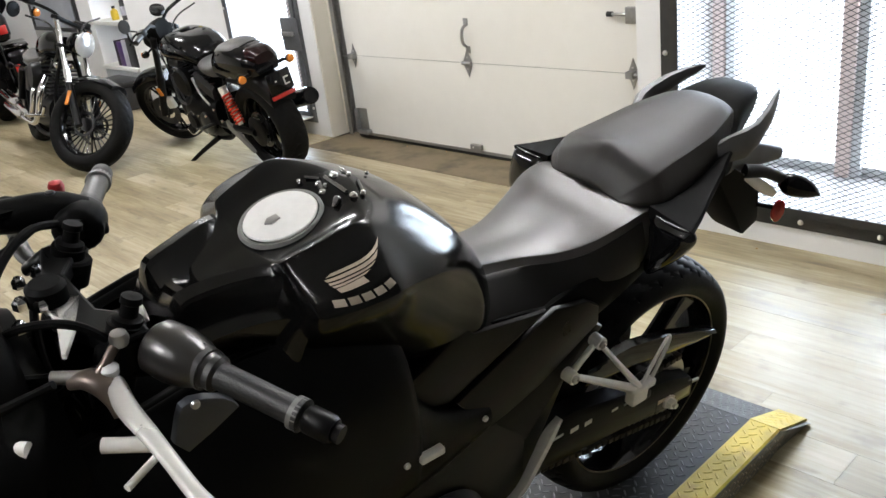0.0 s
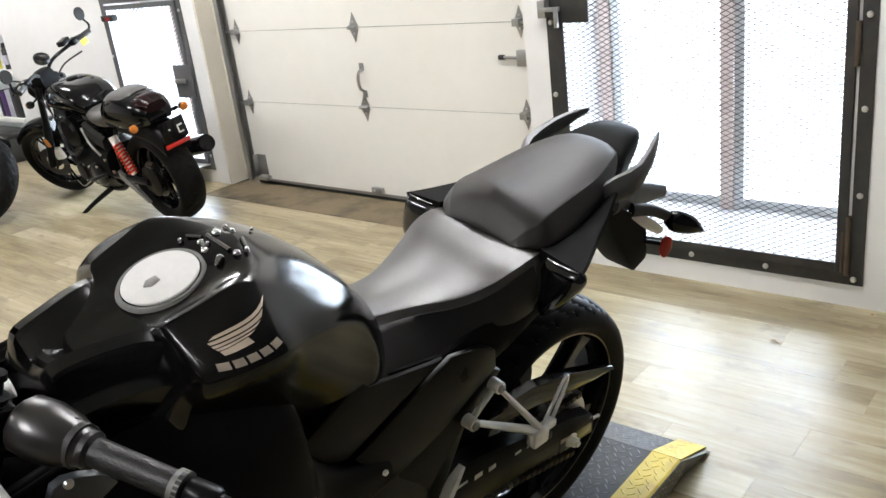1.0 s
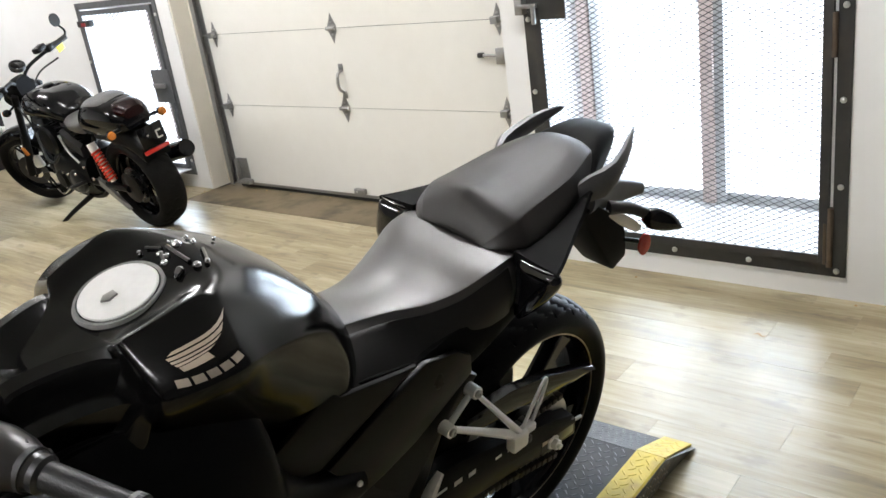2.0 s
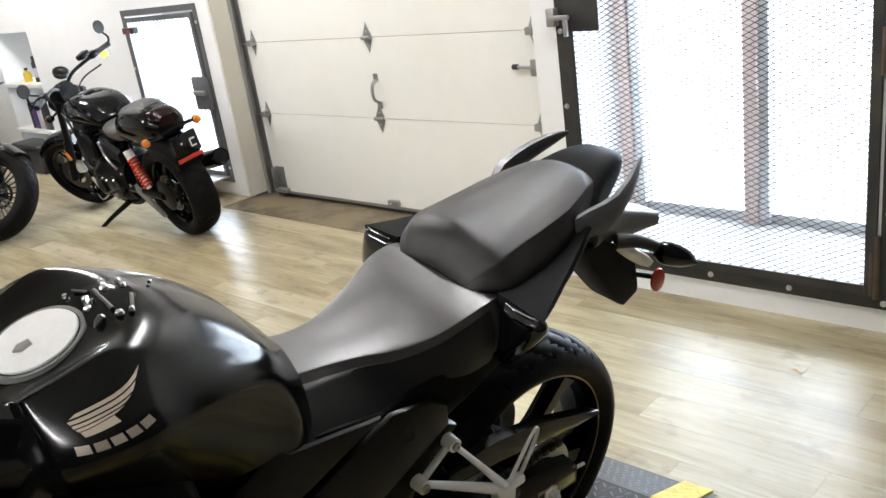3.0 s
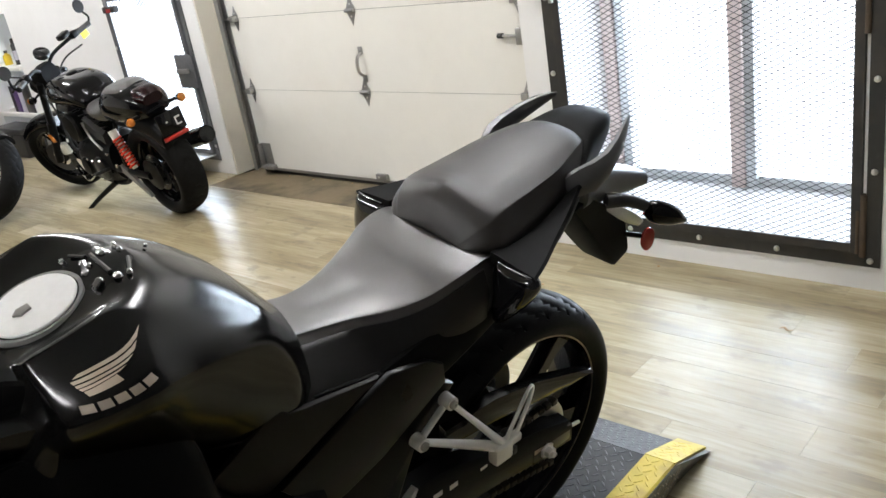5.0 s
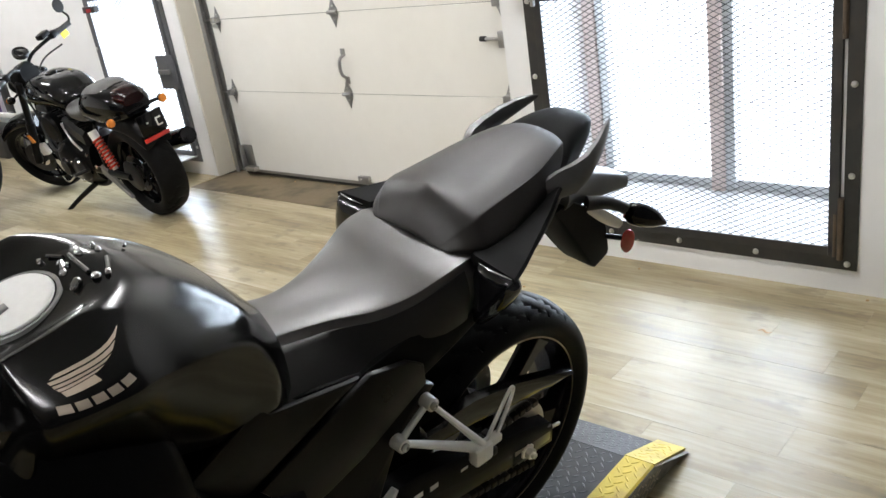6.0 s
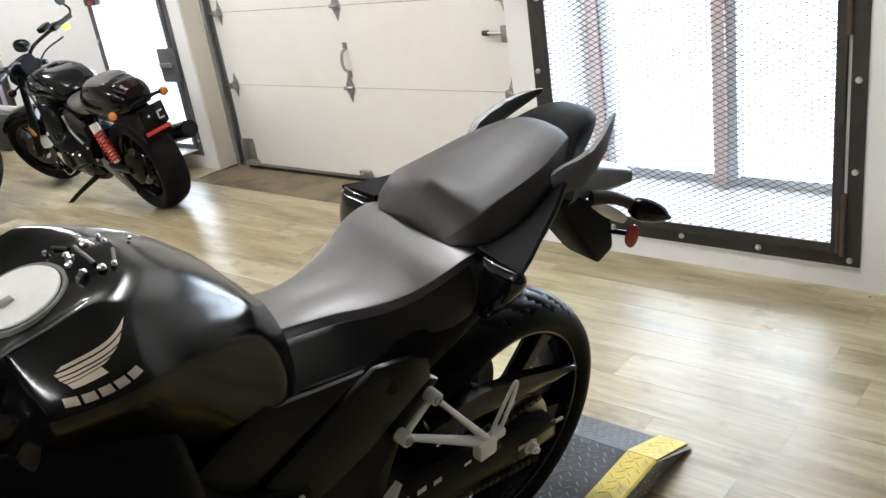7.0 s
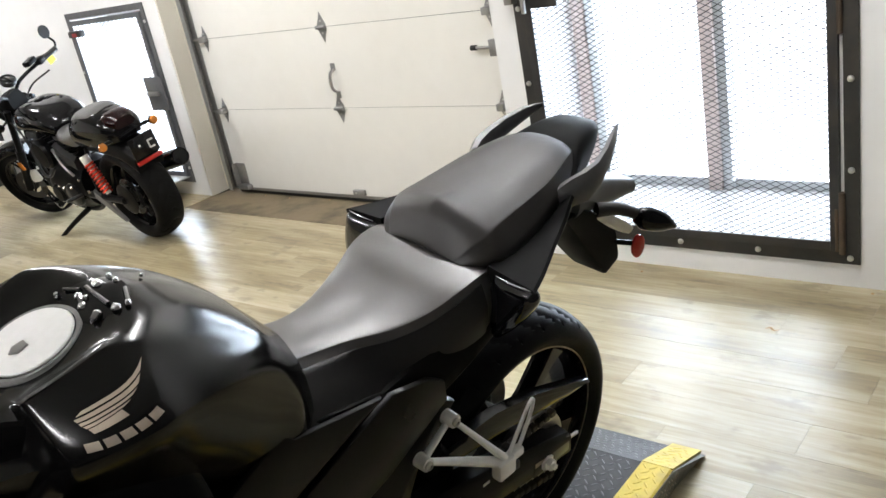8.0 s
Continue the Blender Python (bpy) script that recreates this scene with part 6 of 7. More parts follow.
    # body
    part("fuel_tank", shell([(0.36, [(0, 0.84), (0.07, 0.835), (0.115, 0.81), (0.13, 0.77), (0.1, 0.72)]), (0.46, [(0, 0.905), (0.09, 0.9), (0.145, 0.865), (0.16, 0.81), (0.12, 0.74)]), (0.6, [(0, 0.94), (0.1, 0.932), (0.155, 0.89), (0.17, 0.82), (0.12, 0.75)]), (0.78, [(0, 0.945), (0.1, 0.935), (0.15, 0.89), (0.165, 0.81), (0.11, 0.75)]), (0.92, [(0, 0.915), (0.08, 0.905), (0.125, 0.865), (0.13, 0.8), (0.09, 0.75)]), (1.0, [(0, 0.87), (0.05, 0.865), (0.08, 0.84), (0.085, 0.8), (0.06, 0.77)])]), M_GLOSS, b, "gloss black fuel tank", angle=60)
    part("tank_badge", boxes(((0.55, 0.162, 0.845), (0.62, 0.1685, 0.857)), bevel=0.002), M_CHROME, b)
    part("filler_cap", lathe(bmesh.new(), [(0, 0), (0.04, 0), (0.04, 0.012), (0.03, 0.018), (0, 0.018)], Matrix.Translation((0.66, 0, 0.938)), 24), M_BLACKMETAL, b)
    part("seat", shell([(0.4, [(0, 0.8), (0.06, 0.8), (0.1, 0.785), (0.12, 0.75), (0.1, 0.7)]), (0.3, [(0, 0.77), (0.09, 0.768), (0.14, 0.75), (0.15, 0.72), (0.12, 0.68)]), (0.16, [(0, 0.78), (0.09, 0.778), (0.145, 0.755), (0.15, 0.72), (0.12, 0.68)]), (0.09, [(0, 0.82), (0.08, 0.815), (0.12, 0.79), (0.13, 0.75), (0.1, 0.7)])]), M_GREYSEAT, b, "grey stitched rider seat")
    cowl = part("tail_cowl", shell([(0.12, [(0, 0.86), (0.08, 0.852), (0.13, 0.81), (0.145, 0.74), (0.12, 0.68)]), (0.02, [(0, 0.89), (0.085, 0.882), (0.14, 0.835), (0.155, 0.76), (0.13, 0.69)]), (-0.12, [(0, 0.895), (0.08, 0.885), (0.13, 0.84), (0.15, 0.765), (0.13, 0.69)]), (-0.26, [(0, 0.865), (0.07, 0.855), (0.11, 0.82), (0.13, 0.76), (0.11, 0.70)]), (-0.34, [(0, 0.8), (0.05, 0.795), (0.075, 0.775), (0.085, 0.74), (0.07, 0.71)])]), M_GLOSS, b, "gloss black tail cowl", angle=60)
    part("seat_pad", shell([(0.08, [(0, 0.888), (0.07, 0.88), (0.11, 0.85), (0.06, 0.84)]), (0.0, [(0, 0.903), (0.075, 0.895), (0.118, 0.86), (0.06, 0.84)]), (-0.12, [(0, 0.907), (0.07, 0.898), (0.108, 0.865), (0.06, 0.84)]), (-0.19, [(0, 0.89), (0.05, 0.885), (0.08, 0.86), (0.05, 0.84)])]), M_GREYSEAT, cowl, "grey pillion pad")
    part("tail_lamp", shell([(-0.19, [(0, 0.875), (0.06, 0.868), (0.09, 0.835), (0.08, 0.79), (0, 0.78)]), (-0.28, [(0, 0.868), (0.062, 0.86), (0.092, 0.825), (0.08, 0.785), (0, 0.775)]), (-0.345, [(0, 0.83), (0.045, 0.825), (0.065, 0.8), (0.055, 0.775), (0, 0.77)])]), M_REDDARK, cowl, "dark red tail lamp")
    part("rear_fender", shell([(0.1, [(0, 0.7), (0.07, 0.69), (0.1, 0.66), (0.09, 0.64), (0, 0.65)]), (-0.1, [(0, 0.72), (0.08, 0.705), (0.105, 0.66), (0.095, 0.63), (0, 0.66)]), (-0.28, [(0, 0.7), (0.075, 0.685), (0.1, 0.63), (0.09, 0.59), (0, 0.62)]), (-0.4, [(0, 0.62), (0.07, 0.6), (0.09, 0.55), (0.08, 0.5), (0, 0.53)])]), M_PLAST, b)
    part("cross_bar", cyls(((-0.29, 0.15, 0.725), (-0.29, -0.15, 0.725), 0.011)), M_BLACKMETAL, b)
    for s in (1, -1):
        indicator(b, (-0.29, s * 0.13, 0.725), (-0.3, s * 0.18, 0.722), 0.027, M_AMBER)
    plate_ob = part("number_plate_holder", boxes(((-0.44, -0.085, 0.585), (-0.425, 0.085, 0.715)), bevel=0.006), M_GLOSS, b)
    for l, u, w, h in ((-0.045, 0.665, 0.03, 0.01), (-0.028, 0.645, 0.008, 0.05), (-0.045, 0.622, 0.03, 0.009), (0.03, 0.66, 0.012, 0.01)):
        part("plate_mark", boxes(((-0.4425, l - w / 2, u - h / 2), (-0.4405, l + w / 2, u + h / 2))), M_WHITE, plate_ob, smooth=False)
    part("rear_reflector", boxes(((-0.435, -0.085, 0.55), (-0.42, 0.085, 0.575)), bevel=0.004), M_REDLENS, b, "red reflector strip")
    # bolts, linkage and hoses round the engine
    for f, l, u, r in ((0.44, 0.19, 0.4, 0.011), (0.56, 0.19, 0.39, 0.011), (0.5, 0.192, 0.26, 0.011), (0.66, 0.176, 0.39, 0.01), (0.78, 0.176, 0.37, 0.01), (0.72, 0.176, 0.27, 0.01), (0.83, 0.16, 0.45, 0.012), (0.36, 0.15, 0.44, 0.013), (0.6, 0.13, 0.68, 0.01), (0.8, 0.13, 0.69, 0.01), (0.3, 0.15, 0.36, 0.015)):
        part("engine_bolt", lathe(bmesh.new(), [(0, 0), (r, 0), (r * 0.9, 0.008), (r * 0.5, 0.011), (0, 0.011)], Matrix.Translation((f, l - 0.006, u)) @ AXLE, 10), M_CHROME, eng)
    for pts, r, mat in (([(0.9, 0.17, 0.24), (0.75, 0.2, 0.23), (0.62, 0.19, 0.28)], 0.007, M_CHROME), ([(0.88, 0.12, 0.62), (0.82, 0.17, 0.5), (0.7, 0.18, 0.46), (0.6, 0.16, 0.52)], 0.009, M_SEAL), ([(0.95, 0.1, 0.7), (0.9, 0.14, 0.5), (0.86, 0.14, 0.3)], 0.011, M_SEAL), ([(0.5, 0.15, 0.66), (0.42, 0.17, 0.56), (0.36, 0.16, 0.48)], 0.008, M_STEEL)):
        part("hose" if mat is M_SEAL else "linkage_rod", tube(bmesh.new(), pts, r, 8, 4), mat, eng)
    # exhaust on the far side
    ex = bmesh.new()
    tube(ex, [(0.85, -0.14, 0.5), (0.8, -0.19, 0.3), (0.5, -0.2, 0.24), (0.2, -0.21, 0.3), (0.1, -0.215, 0.34)], 0.024, 12, 5)
    ex = part("exhaust_pipe", ex, M_BLACKMETAL, b)
    muff = bmesh.new()
    tube(muff, [(0.12, -0.215, 0.33), (0.05, -0.22, 0.36), (-0.15, -0.225, 0.41), (-0.31, -0.23, 0.445), (-0.33, -0.23, 0.45)], [0.03, 0.055, 0.06, 0.058, 0.05], 18, 4)
    part("muffler", muff, M_GLOSS, ex, "gloss black muffler")
    ks = bmesh.new()
    tube(ks, [(0.52, 0.12, 0.2), (0.71, 0.24, 0.09), (0.91, 0.36, -0.05)], [0.02, 0.016, 0.012], 10, 4)
    tube(ks, [(0.91, 0.36, -0.05), (1.0, 0.385, -0.055), (0.98, 0.425, -0.062), (0.905, 0.372, -0.052)], 0.007, 8, 3)
    part("kickstand", ks, M_BLACKMETAL, b)
    for s in (1, -1):
        part("foot_peg", cyls(((0.42, s * 0.15, 0.33), (0.42, s * 0.26, 0.34), 0.014, 0.012)), M_GRIP, b)
    part("air_cleaner", lathe(bmesh.new(), [(0, 0.12), (0.1, 0.12), (0.105, 0.16), (0.09, 0.18), (0, 0.182)], Matrix.Translation((0.66, 0, 0.62)) @ AXLE, 28), M_BLACKMETAL, b)
    part("side_scoop", loft([[(f, 0.13 + d, u) for d, u in ((0, u0 + 0.05), (0.03, u0 + 0.03), (0.035, u0 - 0.03), (0, u0 - 0.05))] for f, u0 in ((0.24, 0.56), (0.34, 0.6), (0.44, 0.66))]), M_GREYCAST, b, "dull grey side cover")
    # steering
    for s in (1, -1):
        leg = part("fork_leg", turned(cyls(((1.08, s * 0.1, 0.92), (1.27, s * 0.1, 0.58), 0.024), ((1.25, s * 0.1, 0.62), (1.45, s * 0.1, 0.3), 0.03)), st), M_BLACKMETAL, b)
        part("fork_reflector", turned(boxes(((1.3, s * 0.125, 0.47), (1.335, s * 0.133, 0.54)), bevel=0.003), st), M_AMBER, leg, "amber fork reflector")
        part("brake_caliper", turned(boxes(((1.3, s * 0.06, 0.33), (1.38, s * 0.1, 0.43)), bevel=0.015), st), M_CAST, leg, "bare metal brake caliper")
        bar = part("handlebar", turned(tube(bmesh.new(), [(1.06, s * 0.04, 0.97), (1.02, s * 0.12, 1.02), (0.93, s * 0.3, 1.04), (0.88, s * 0.41, 1.045)], 0.0125, 10, 5), st), M_BLACKMETAL, b)
        part("grip", turned(cyls(((0.925, s * 0.31, 1.04), (0.88, s * 0.415, 1.045), 0.019)), st), M_GRIP, bar)
        part("switch_box", turned(boxes(((0.91, s * 0.25, 1.02), (0.965, s * 0.31, 1.07)), bevel=0.012), st), M_BLACKMETAL, bar)
        part("lever", turned(tube(bmesh.new(), [(0.96, s * 0.26, 1.05), (0.99, s * 0.3, 1.05), (0.96, s * 0.4, 1.035)], 0.0075, 8, 4), st), M_BLACKMETAL, bar)
        part("mirror_stem", turned(tube(bmesh.new(), [(0.885, s * 0.415, 1.045), (0.88, s * 0.44, 1.08), (0.885, s * 0.425, 1.13)], 0.008, 8, 4), st), M_BLACKMETAL, bar)
        mir = part("mirror", turned(lathe(bmesh.new(), [(0, -0.014), (0.035, -0.012), (0.047, 0), (0.045, 0.008), (0, 0.008)], Matrix.Translation((0.885, s * 0.42, 1.175)) @ Matrix.Rotation(radians(-90), 4, "Y"), 24), st), M_GREYCAST, bar, "round bar-end mirror")
        indicator(b, (1.12, s * 0.1, 0.86), (1.13, s * 0.19, 0.85), 0.026, M_AMBER, st)
    part("reservoir", turned(boxes(((0.92, -0.26, 1.06), (0.985, -0.17, 1.1)), bevel=0.012), st), M_BLACKMETAL, b)
    part("front_fender", turned(shell([(1.25, [(0, 0.63), (0.05, 0.62), (0.072, 0.58), (0.06, 0.56), (0, 0.6)]), (1.4, [(0, 0.645), (0.05, 0.635), (0.072, 0.595), (0.06, 0.58), (0, 0.625)]), (1.55, [(0, 0.625), (0.05, 0.615), (0.07, 0.57), (0.06, 0.555), (0, 0.605)]), (1.68, [(0, 0.55), (0.045, 0.54), (0.062, 0.5), (0.05, 0.49), (0, 0.53)])]), st), M_GLOSS, b)
    fair = part("headlamp_cowl", turned(shell([(1.04, [(0, 1.0), (0.05, 0.995), (0.07, 0.96), (0.075, 0.9), (0.06, 0.83)]), (1.08, [(0, 1.01), (0.055, 1.0), (0.08, 0.965), (0.088, 0.9), (0.07, 0.82)]), (1.15, [(0, 0.99), (0.05, 0.98), (0.08, 0.95), (0.088, 0.89), (0.065, 0.81)]), (1.22, [(0, 0.94), (0.04, 0.935), (0.066, 0.91), (0.075, 0.88), (0.05, 0.82)])], nk=3, nf=3), st), M_FENDER, b, angle=40)
    part("headlamp", turned(lathe(bmesh.new(), [(0, 0), (0.06, 0), (0.055, 0.02), (0, 0.03)], Matrix.Translation((1.2, 0, 0.88)) @ Matrix.Rotation(radians(90), 4, "Y"), 28), st), M_HEADLAMP, fair)
    dial = part("speedometer", turned(lathe(bmesh.new(), [(0, 0), (0.05, 0), (0.055, 0.02), (0.052, 0.032), (0.044, 0.032), (0.043, 0.028), (0, 0.028)], Matrix.Translation((1.0, 0, 1.065)) @ Matrix.Rotation(radians(-35), 4, "Y"), 28), st), M_DARKCAST, b)
    part("dial_glass", turned(lathe(bmesh.new(), [(0, 0.0285), (0.043, 0.0285), (0.04, 0.031), (0, 0.032)], Matrix.Translation((1.0, 0, 1.065)) @ Matrix.Rotation(radians(-35), 4, "Y"), 28), st), M_GLOSS, dial)
    part("hang_tag", turned(boxes(((0.982, -0.45, 0.955), (0.986, -0.38, 1.03)), bevel=0.001), st), M_TAG, b, "yellow paper hang tag")
    for pts in ([(0.98, 0.28, 1.03), (1.05, 0.15, 0.95), (1.06, 0.1, 0.8), (0.95, 0.1, 0.65)], [(0.98, -0.28, 1.03), (1.08, -0.15, 0.97), (1.1, -0.05, 0.85), (1.0, 0.05, 0.7)], [(1.0, 0.1, 0.8), (0.9, 0.13, 0.6), (0.8, 0.14, 0.45)]):
        part("cable", tube(bmesh.new(), pts, 0.006, 8, 6), M_SEAL, b)
    return b


naked_bike(leaning(-4.37, 3.085, 176.6, 10.2) @ Matrix.Diagonal((0.955, 0.955, 0.955, 1)))


def bobber_bike(at):
    b = thing("bobber_motorcycle", "black bobber motorcycle with chrome forks and a fat front tyre", "motorcycle", "parked motorcycles", at=at)
    p = Vector((1.12, 0, 0.9))
    st = Matrix.Translation(p) @ Matrix.Rotation(radians(38), 4, Vector((-0.5, 0, 0.866))) @ Matrix.Translation(-p)
    road_wheel(b, "rear_wheel", 0, 0.32, 0.15, 0.22, 9)
    road_wheel(b, "front_wheel", 1.5, 0.325, 0.15, 0.225, 15, st, thin=True)
    eng = part("engine", shell([(0.4, [(0, 0.48), (0.1, 0.46), (0.13, 0.38), (0.12, 0.26), (0, 0.19)]), (0.6, [(0, 0.5), (0.12, 0.48), (0.16, 0.38), (0.14, 0.24), (0, 0.16)]), (0.95, [(0, 0.46), (0.1, 0.44), (0.13, 0.36), (0.11, 0.26), (0, 0.2)])]), M_BLACKMETAL, b)
    for f, tilt in ((0.62, -0.16), (0.82, 0.16)):
        for k in range(7):
            u = 0.47 + k * 0.03
            c = f + tilt * (u - 0.47) / 0.25
            part("cooling_fin", boxes(((c - 0.075, -0.1, u), (c + 0.075, 0.1, u + 0.01)), bevel=0.003), M_GREYCAST, eng, smooth=False)
        part("rocker_cover", boxes(((f + tilt * 0.9 - 0.08, -0.09, 0.67), (f + tilt * 0.9 + 0.08, 0.09, 0.73)), bevel=0.02), M_CHROME, eng)
    part("air_cleaner", lathe(bmesh.new(), [(0, -0.2), (0.09, -0.198), (0.1, -0.18), (0.1, -0.13), (0, -0.13)], Matrix.Translation((0.72, 0, 0.6)) @ AXLE, 28), M_BLACKMETAL, eng)
    part("gear_cover", lathe(bmesh.new(), [(0, -0.17), (0.08, -0.168), (0.09, -0.15), (0.09, -0.12), (0, -0.12)], Matrix.Translation((0.62, 0, 0.34)) @ AXLE, 28), M_CHROME, eng)
    for f0, f1 in ((0.86, 0.2), (0.66, 0.05)):
        ex = part("exhaust_pipe", tube(bmesh.new(), [(f0, -0.12, 0.6), (f0 + 0.08, -0.18, 0.5), (f0 + 0.02, -0.2, 0.3), (f0 - 0.2, -0.205, 0.25 + (0.06 if f1 < 0.1 else 0)), (f1, -0.21, 0.27 + (0.08 if f1 < 0.1 else 0))], 0.022, 12, 5), M_CHROME, b, "chrome exhaust pipe")
        part("muffler", tube(bmesh.new(), [(f1 + 0.2, -0.208, 0.262 + (0.075 if f1 < 0.1 else 0)), (f1 + 0.1, -0.21, 0.268 + (0.078 if f1 < 0.1 else 0)), (f1 - 0.35, -0.215, 0.29 + (0.08 if f1 < 0.1 else 0))], [0.026, 0.04, 0.038], 14, 3), M_CHROME, ex)
    part("foot_control", cyls(((0.95, -0.16, 0.33), (0.95, -0.3, 0.34), 0.013), ((1.0, -0.17, 0.4), (0.95, -0.18, 0.33), 0.012)), M_CHROME, b)
    for l in (0.09, -0.09):
        part("frame_tube", tube(bmesh.new(), [(1.08, l * 0.3, 0.82), (1.04, l, 0.55), (0.98, l, 0.22), (0.5, l * 1.1, 0.15), (0.2, l * 1.2, 0.25), (0.1, l * 1.2, 0.55), (0.4, l, 0.66), (1.0, l * 0.4, 0.84)], 0.016, 10, 5), M_BLACKMETAL, b)
    part("fuel_tank", shell([(0.5, [(0, 0.8), (0.06, 0.795), (0.09, 0.77), (0.09, 0.72), (0, 0.7)]), (0.65, [(0, 0.9), (0.08, 0.89), (0.125, 0.84), (0.12, 0.75), (0, 0.72)]), (0.85, [(0, 0.93), (0.085, 0.92), (0.13, 0.86), (0.12, 0.78), (0, 0.75)]), (1.02, [(0, 0.9), (0.05, 0.89), (0.075, 0.86), (0.07, 0.8), (0, 0.78)])]), M_GLOSS, b, "gloss black peanut fuel tank", angle=60)
    part("seat", shell([(0.55, [(0, 0.74), (0.05, 0.738), (0.08, 0.72), (0.07, 0.68)]), (0.4, [(0, 0.71), (0.11, 0.708), (0.15, 0.69), (0.13, 0.65)]), (0.25, [(0, 0.73), (0.12, 0.728), (0.155, 0.71), (0.13, 0.66)]), (0.16, [(0, 0.77), (0.08, 0.765), (0.11, 0.74), (0.09, 0.68)])]), M_GREYSEAT, b, "dark stitched solo seat")
    part("rear_fender", shell([(0.3, [(0, 0.66), (0.08, 0.645), (0.1, 0.6), (0.09, 0.58), (0, 0.63)]), (0.1, [(0, 0.71), (0.085, 0.695), (0.105, 0.64), (0.095, 0.61), (0, 0.68)]), (-0.12, [(0, 0.7), (0.085, 0.685), (0.105, 0.62), (0.095, 0.59), (0, 0.67)]), (-0.3, [(0, 0.58), (0.08, 0.565), (0.1, 0.5), (0.09, 0.47), (0, 0.55)])]), M_GLOSS, b)
    part("tail_lamp", boxes(((-0.3, -0.04, 0.6), (-0.24, 0.04, 0.66)), bevel=0.012), M_REDLENS, b, "red tail lamp")
    for s in (1, -1):
        part("shock_absorber", cyls(((0.12, s * 0.14, 0.6), (0.02, s * 0.14, 0.36), 0.028)), M_BLACKMETAL, b)
        indicator(b, (-0.2, s * 0.1, 0.6), (-0.22, s * 0.17, 0.6), 0.03, M_REDLENS)
        leg = part("fork_leg", turned(cyls(((1.08, s * 0.115, 1.0), (1.3, s * 0.115, 0.62), 0.019), ((1.28, s * 0.115, 0.66), (1.33, s * 0.115, 0.57), 0.025), seg=20), st), M_CHROME, b, "chrome fork tube")
        part("fork_slider", turned(cyls(((1.31, s * 0.115, 0.6), (1.5, s * 0.115, 0.3), 0.025), seg=18), st), M_BLACKMETAL, leg)
        part("fork_reflector", turned(boxes(((1.37, s * 0.146, 0.42), (1.4, s * 0.151, 0.52)), bevel=0.002, ), st), M_AMBER, leg, "amber fork reflector")
        bar = part("handlebar", turned(tube(bmesh.new(), [(1.06, s * 0.04, 1.0), (1.04, s * 0.12, 1.04), (0.96, s * 0.3, 1.05), (0.9, s * 0.4, 1.04)], 0.0125, 10, 5), st), M_BLACKMETAL, b)
        part("grip", turned(cyls(((0.95, s * 0.31, 1.05), (0.9, s * 0.41, 1.04), 0.019)), st), M_GRIP, bar)
        part("switch_box", turned(boxes(((0.94, s * 0.24, 1.03), (1.0, s * 0.31, 1.08)), bevel=0.012), st), M_BLACKMETAL, bar)
        part("mirror", turned(lathe(bmesh.new(), [(0, -0.014), (0.05, -0.01), (0.055, 0), (0.05, 0.008), (0, 0.008)], Matrix.Translation((0.95, s * 0.36, 0.96)) @ Matrix.Rotation(radians(-90), 4, "Y"), 24), st), M_BLACKMETAL, bar)
        indicator(b, (1.0, s * 0.24, 1.02), (1.02, s * 0.25, 0.985), 0.028, M_AMBER, st)
    part("front_fender", turned(shell([(1.3, [(0, 0.625), (0.05, 0.618), (0.08, 0.6), (0.07, 0.585), (0, 0.61)]), (1.42, [(0, 0.67), (0.055, 0.66), (0.085, 0.635), (0.075, 0.62), (0, 0.655)]), (1.55, [(0, 0.67), (0.055, 0.66), (0.085, 0.635), (0.075, 0.62), (0, 0.655)]), (1.66, [(0, 0.635), (0.05, 0.628), (0.08, 0.605), (0.07, 0.59), (0, 0.62)])]), st), M_GLOSS, b)
    hl = part("headlamp", turned(lathe(bmesh.new(), [(0, -0.1), (0.05, -0.095), (0.075, -0.06), (0.085, 0.0), (0.085, 0.03), (0, 0.03)], Matrix.Translation((1.25, 0, 0.87)) @ Matrix.Rotation(radians(90), 4, "Y"), 28), st), M_GLOSS, b)
    part("headlamp_glass", turned(lathe(bmesh.new(), [(0.088, 0.02), (0.09, 0.035), (0.082, 0.04), (0.06, 0.05), (0, 0.056), (0, 0.03)], Matrix.Translation((1.25, 0, 0.87)) @ Matrix.Rotation(radians(90), 4, "Y"), 28), st), M_HEADLAMP, hl, "clear round headlamp in a chrome ring")
    part("steering_clamp", turned(boxes(((1.16, -0.14, 0.8), (1.21, 0.14, 0.83)), ((1.05, -0.14, 0.99), (1.11, 0.14, 1.02)), bevel=0.008), st), M_BLACKMETAL, b)
    part("oil_tank", boxes(((0.3, -0.16, 0.45), (0.48, -0.11, 0.64)), bevel=0.02), M_BLACKMETAL, b)
    part("kickstand", tube(bmesh.new(), [(0.55, 0.1, 0.2), (0.6, 0.2, 0.08), (0.65, 0.285, -0.038)], 0.012, 8, 3), M_BLACKMETAL, b)
    for pts in ([(1.0, 0.25, 1.04), (1.12, 0.1, 0.98), (1.12, 0.05, 0.8), (1.0, 0.05, 0.7)], [(1.0, -0.25, 1.04), (1.15, -0.12, 0.98), (1.1, -0.08, 0.8), (0.9, -0.1, 0.65)]):
        part("cable", tube(bmesh.new(), pts, 0.007, 8, 6), M_SEAL, b)
    return b


bobber_bike(leaning(-7.15, 2.55, -8, 12))


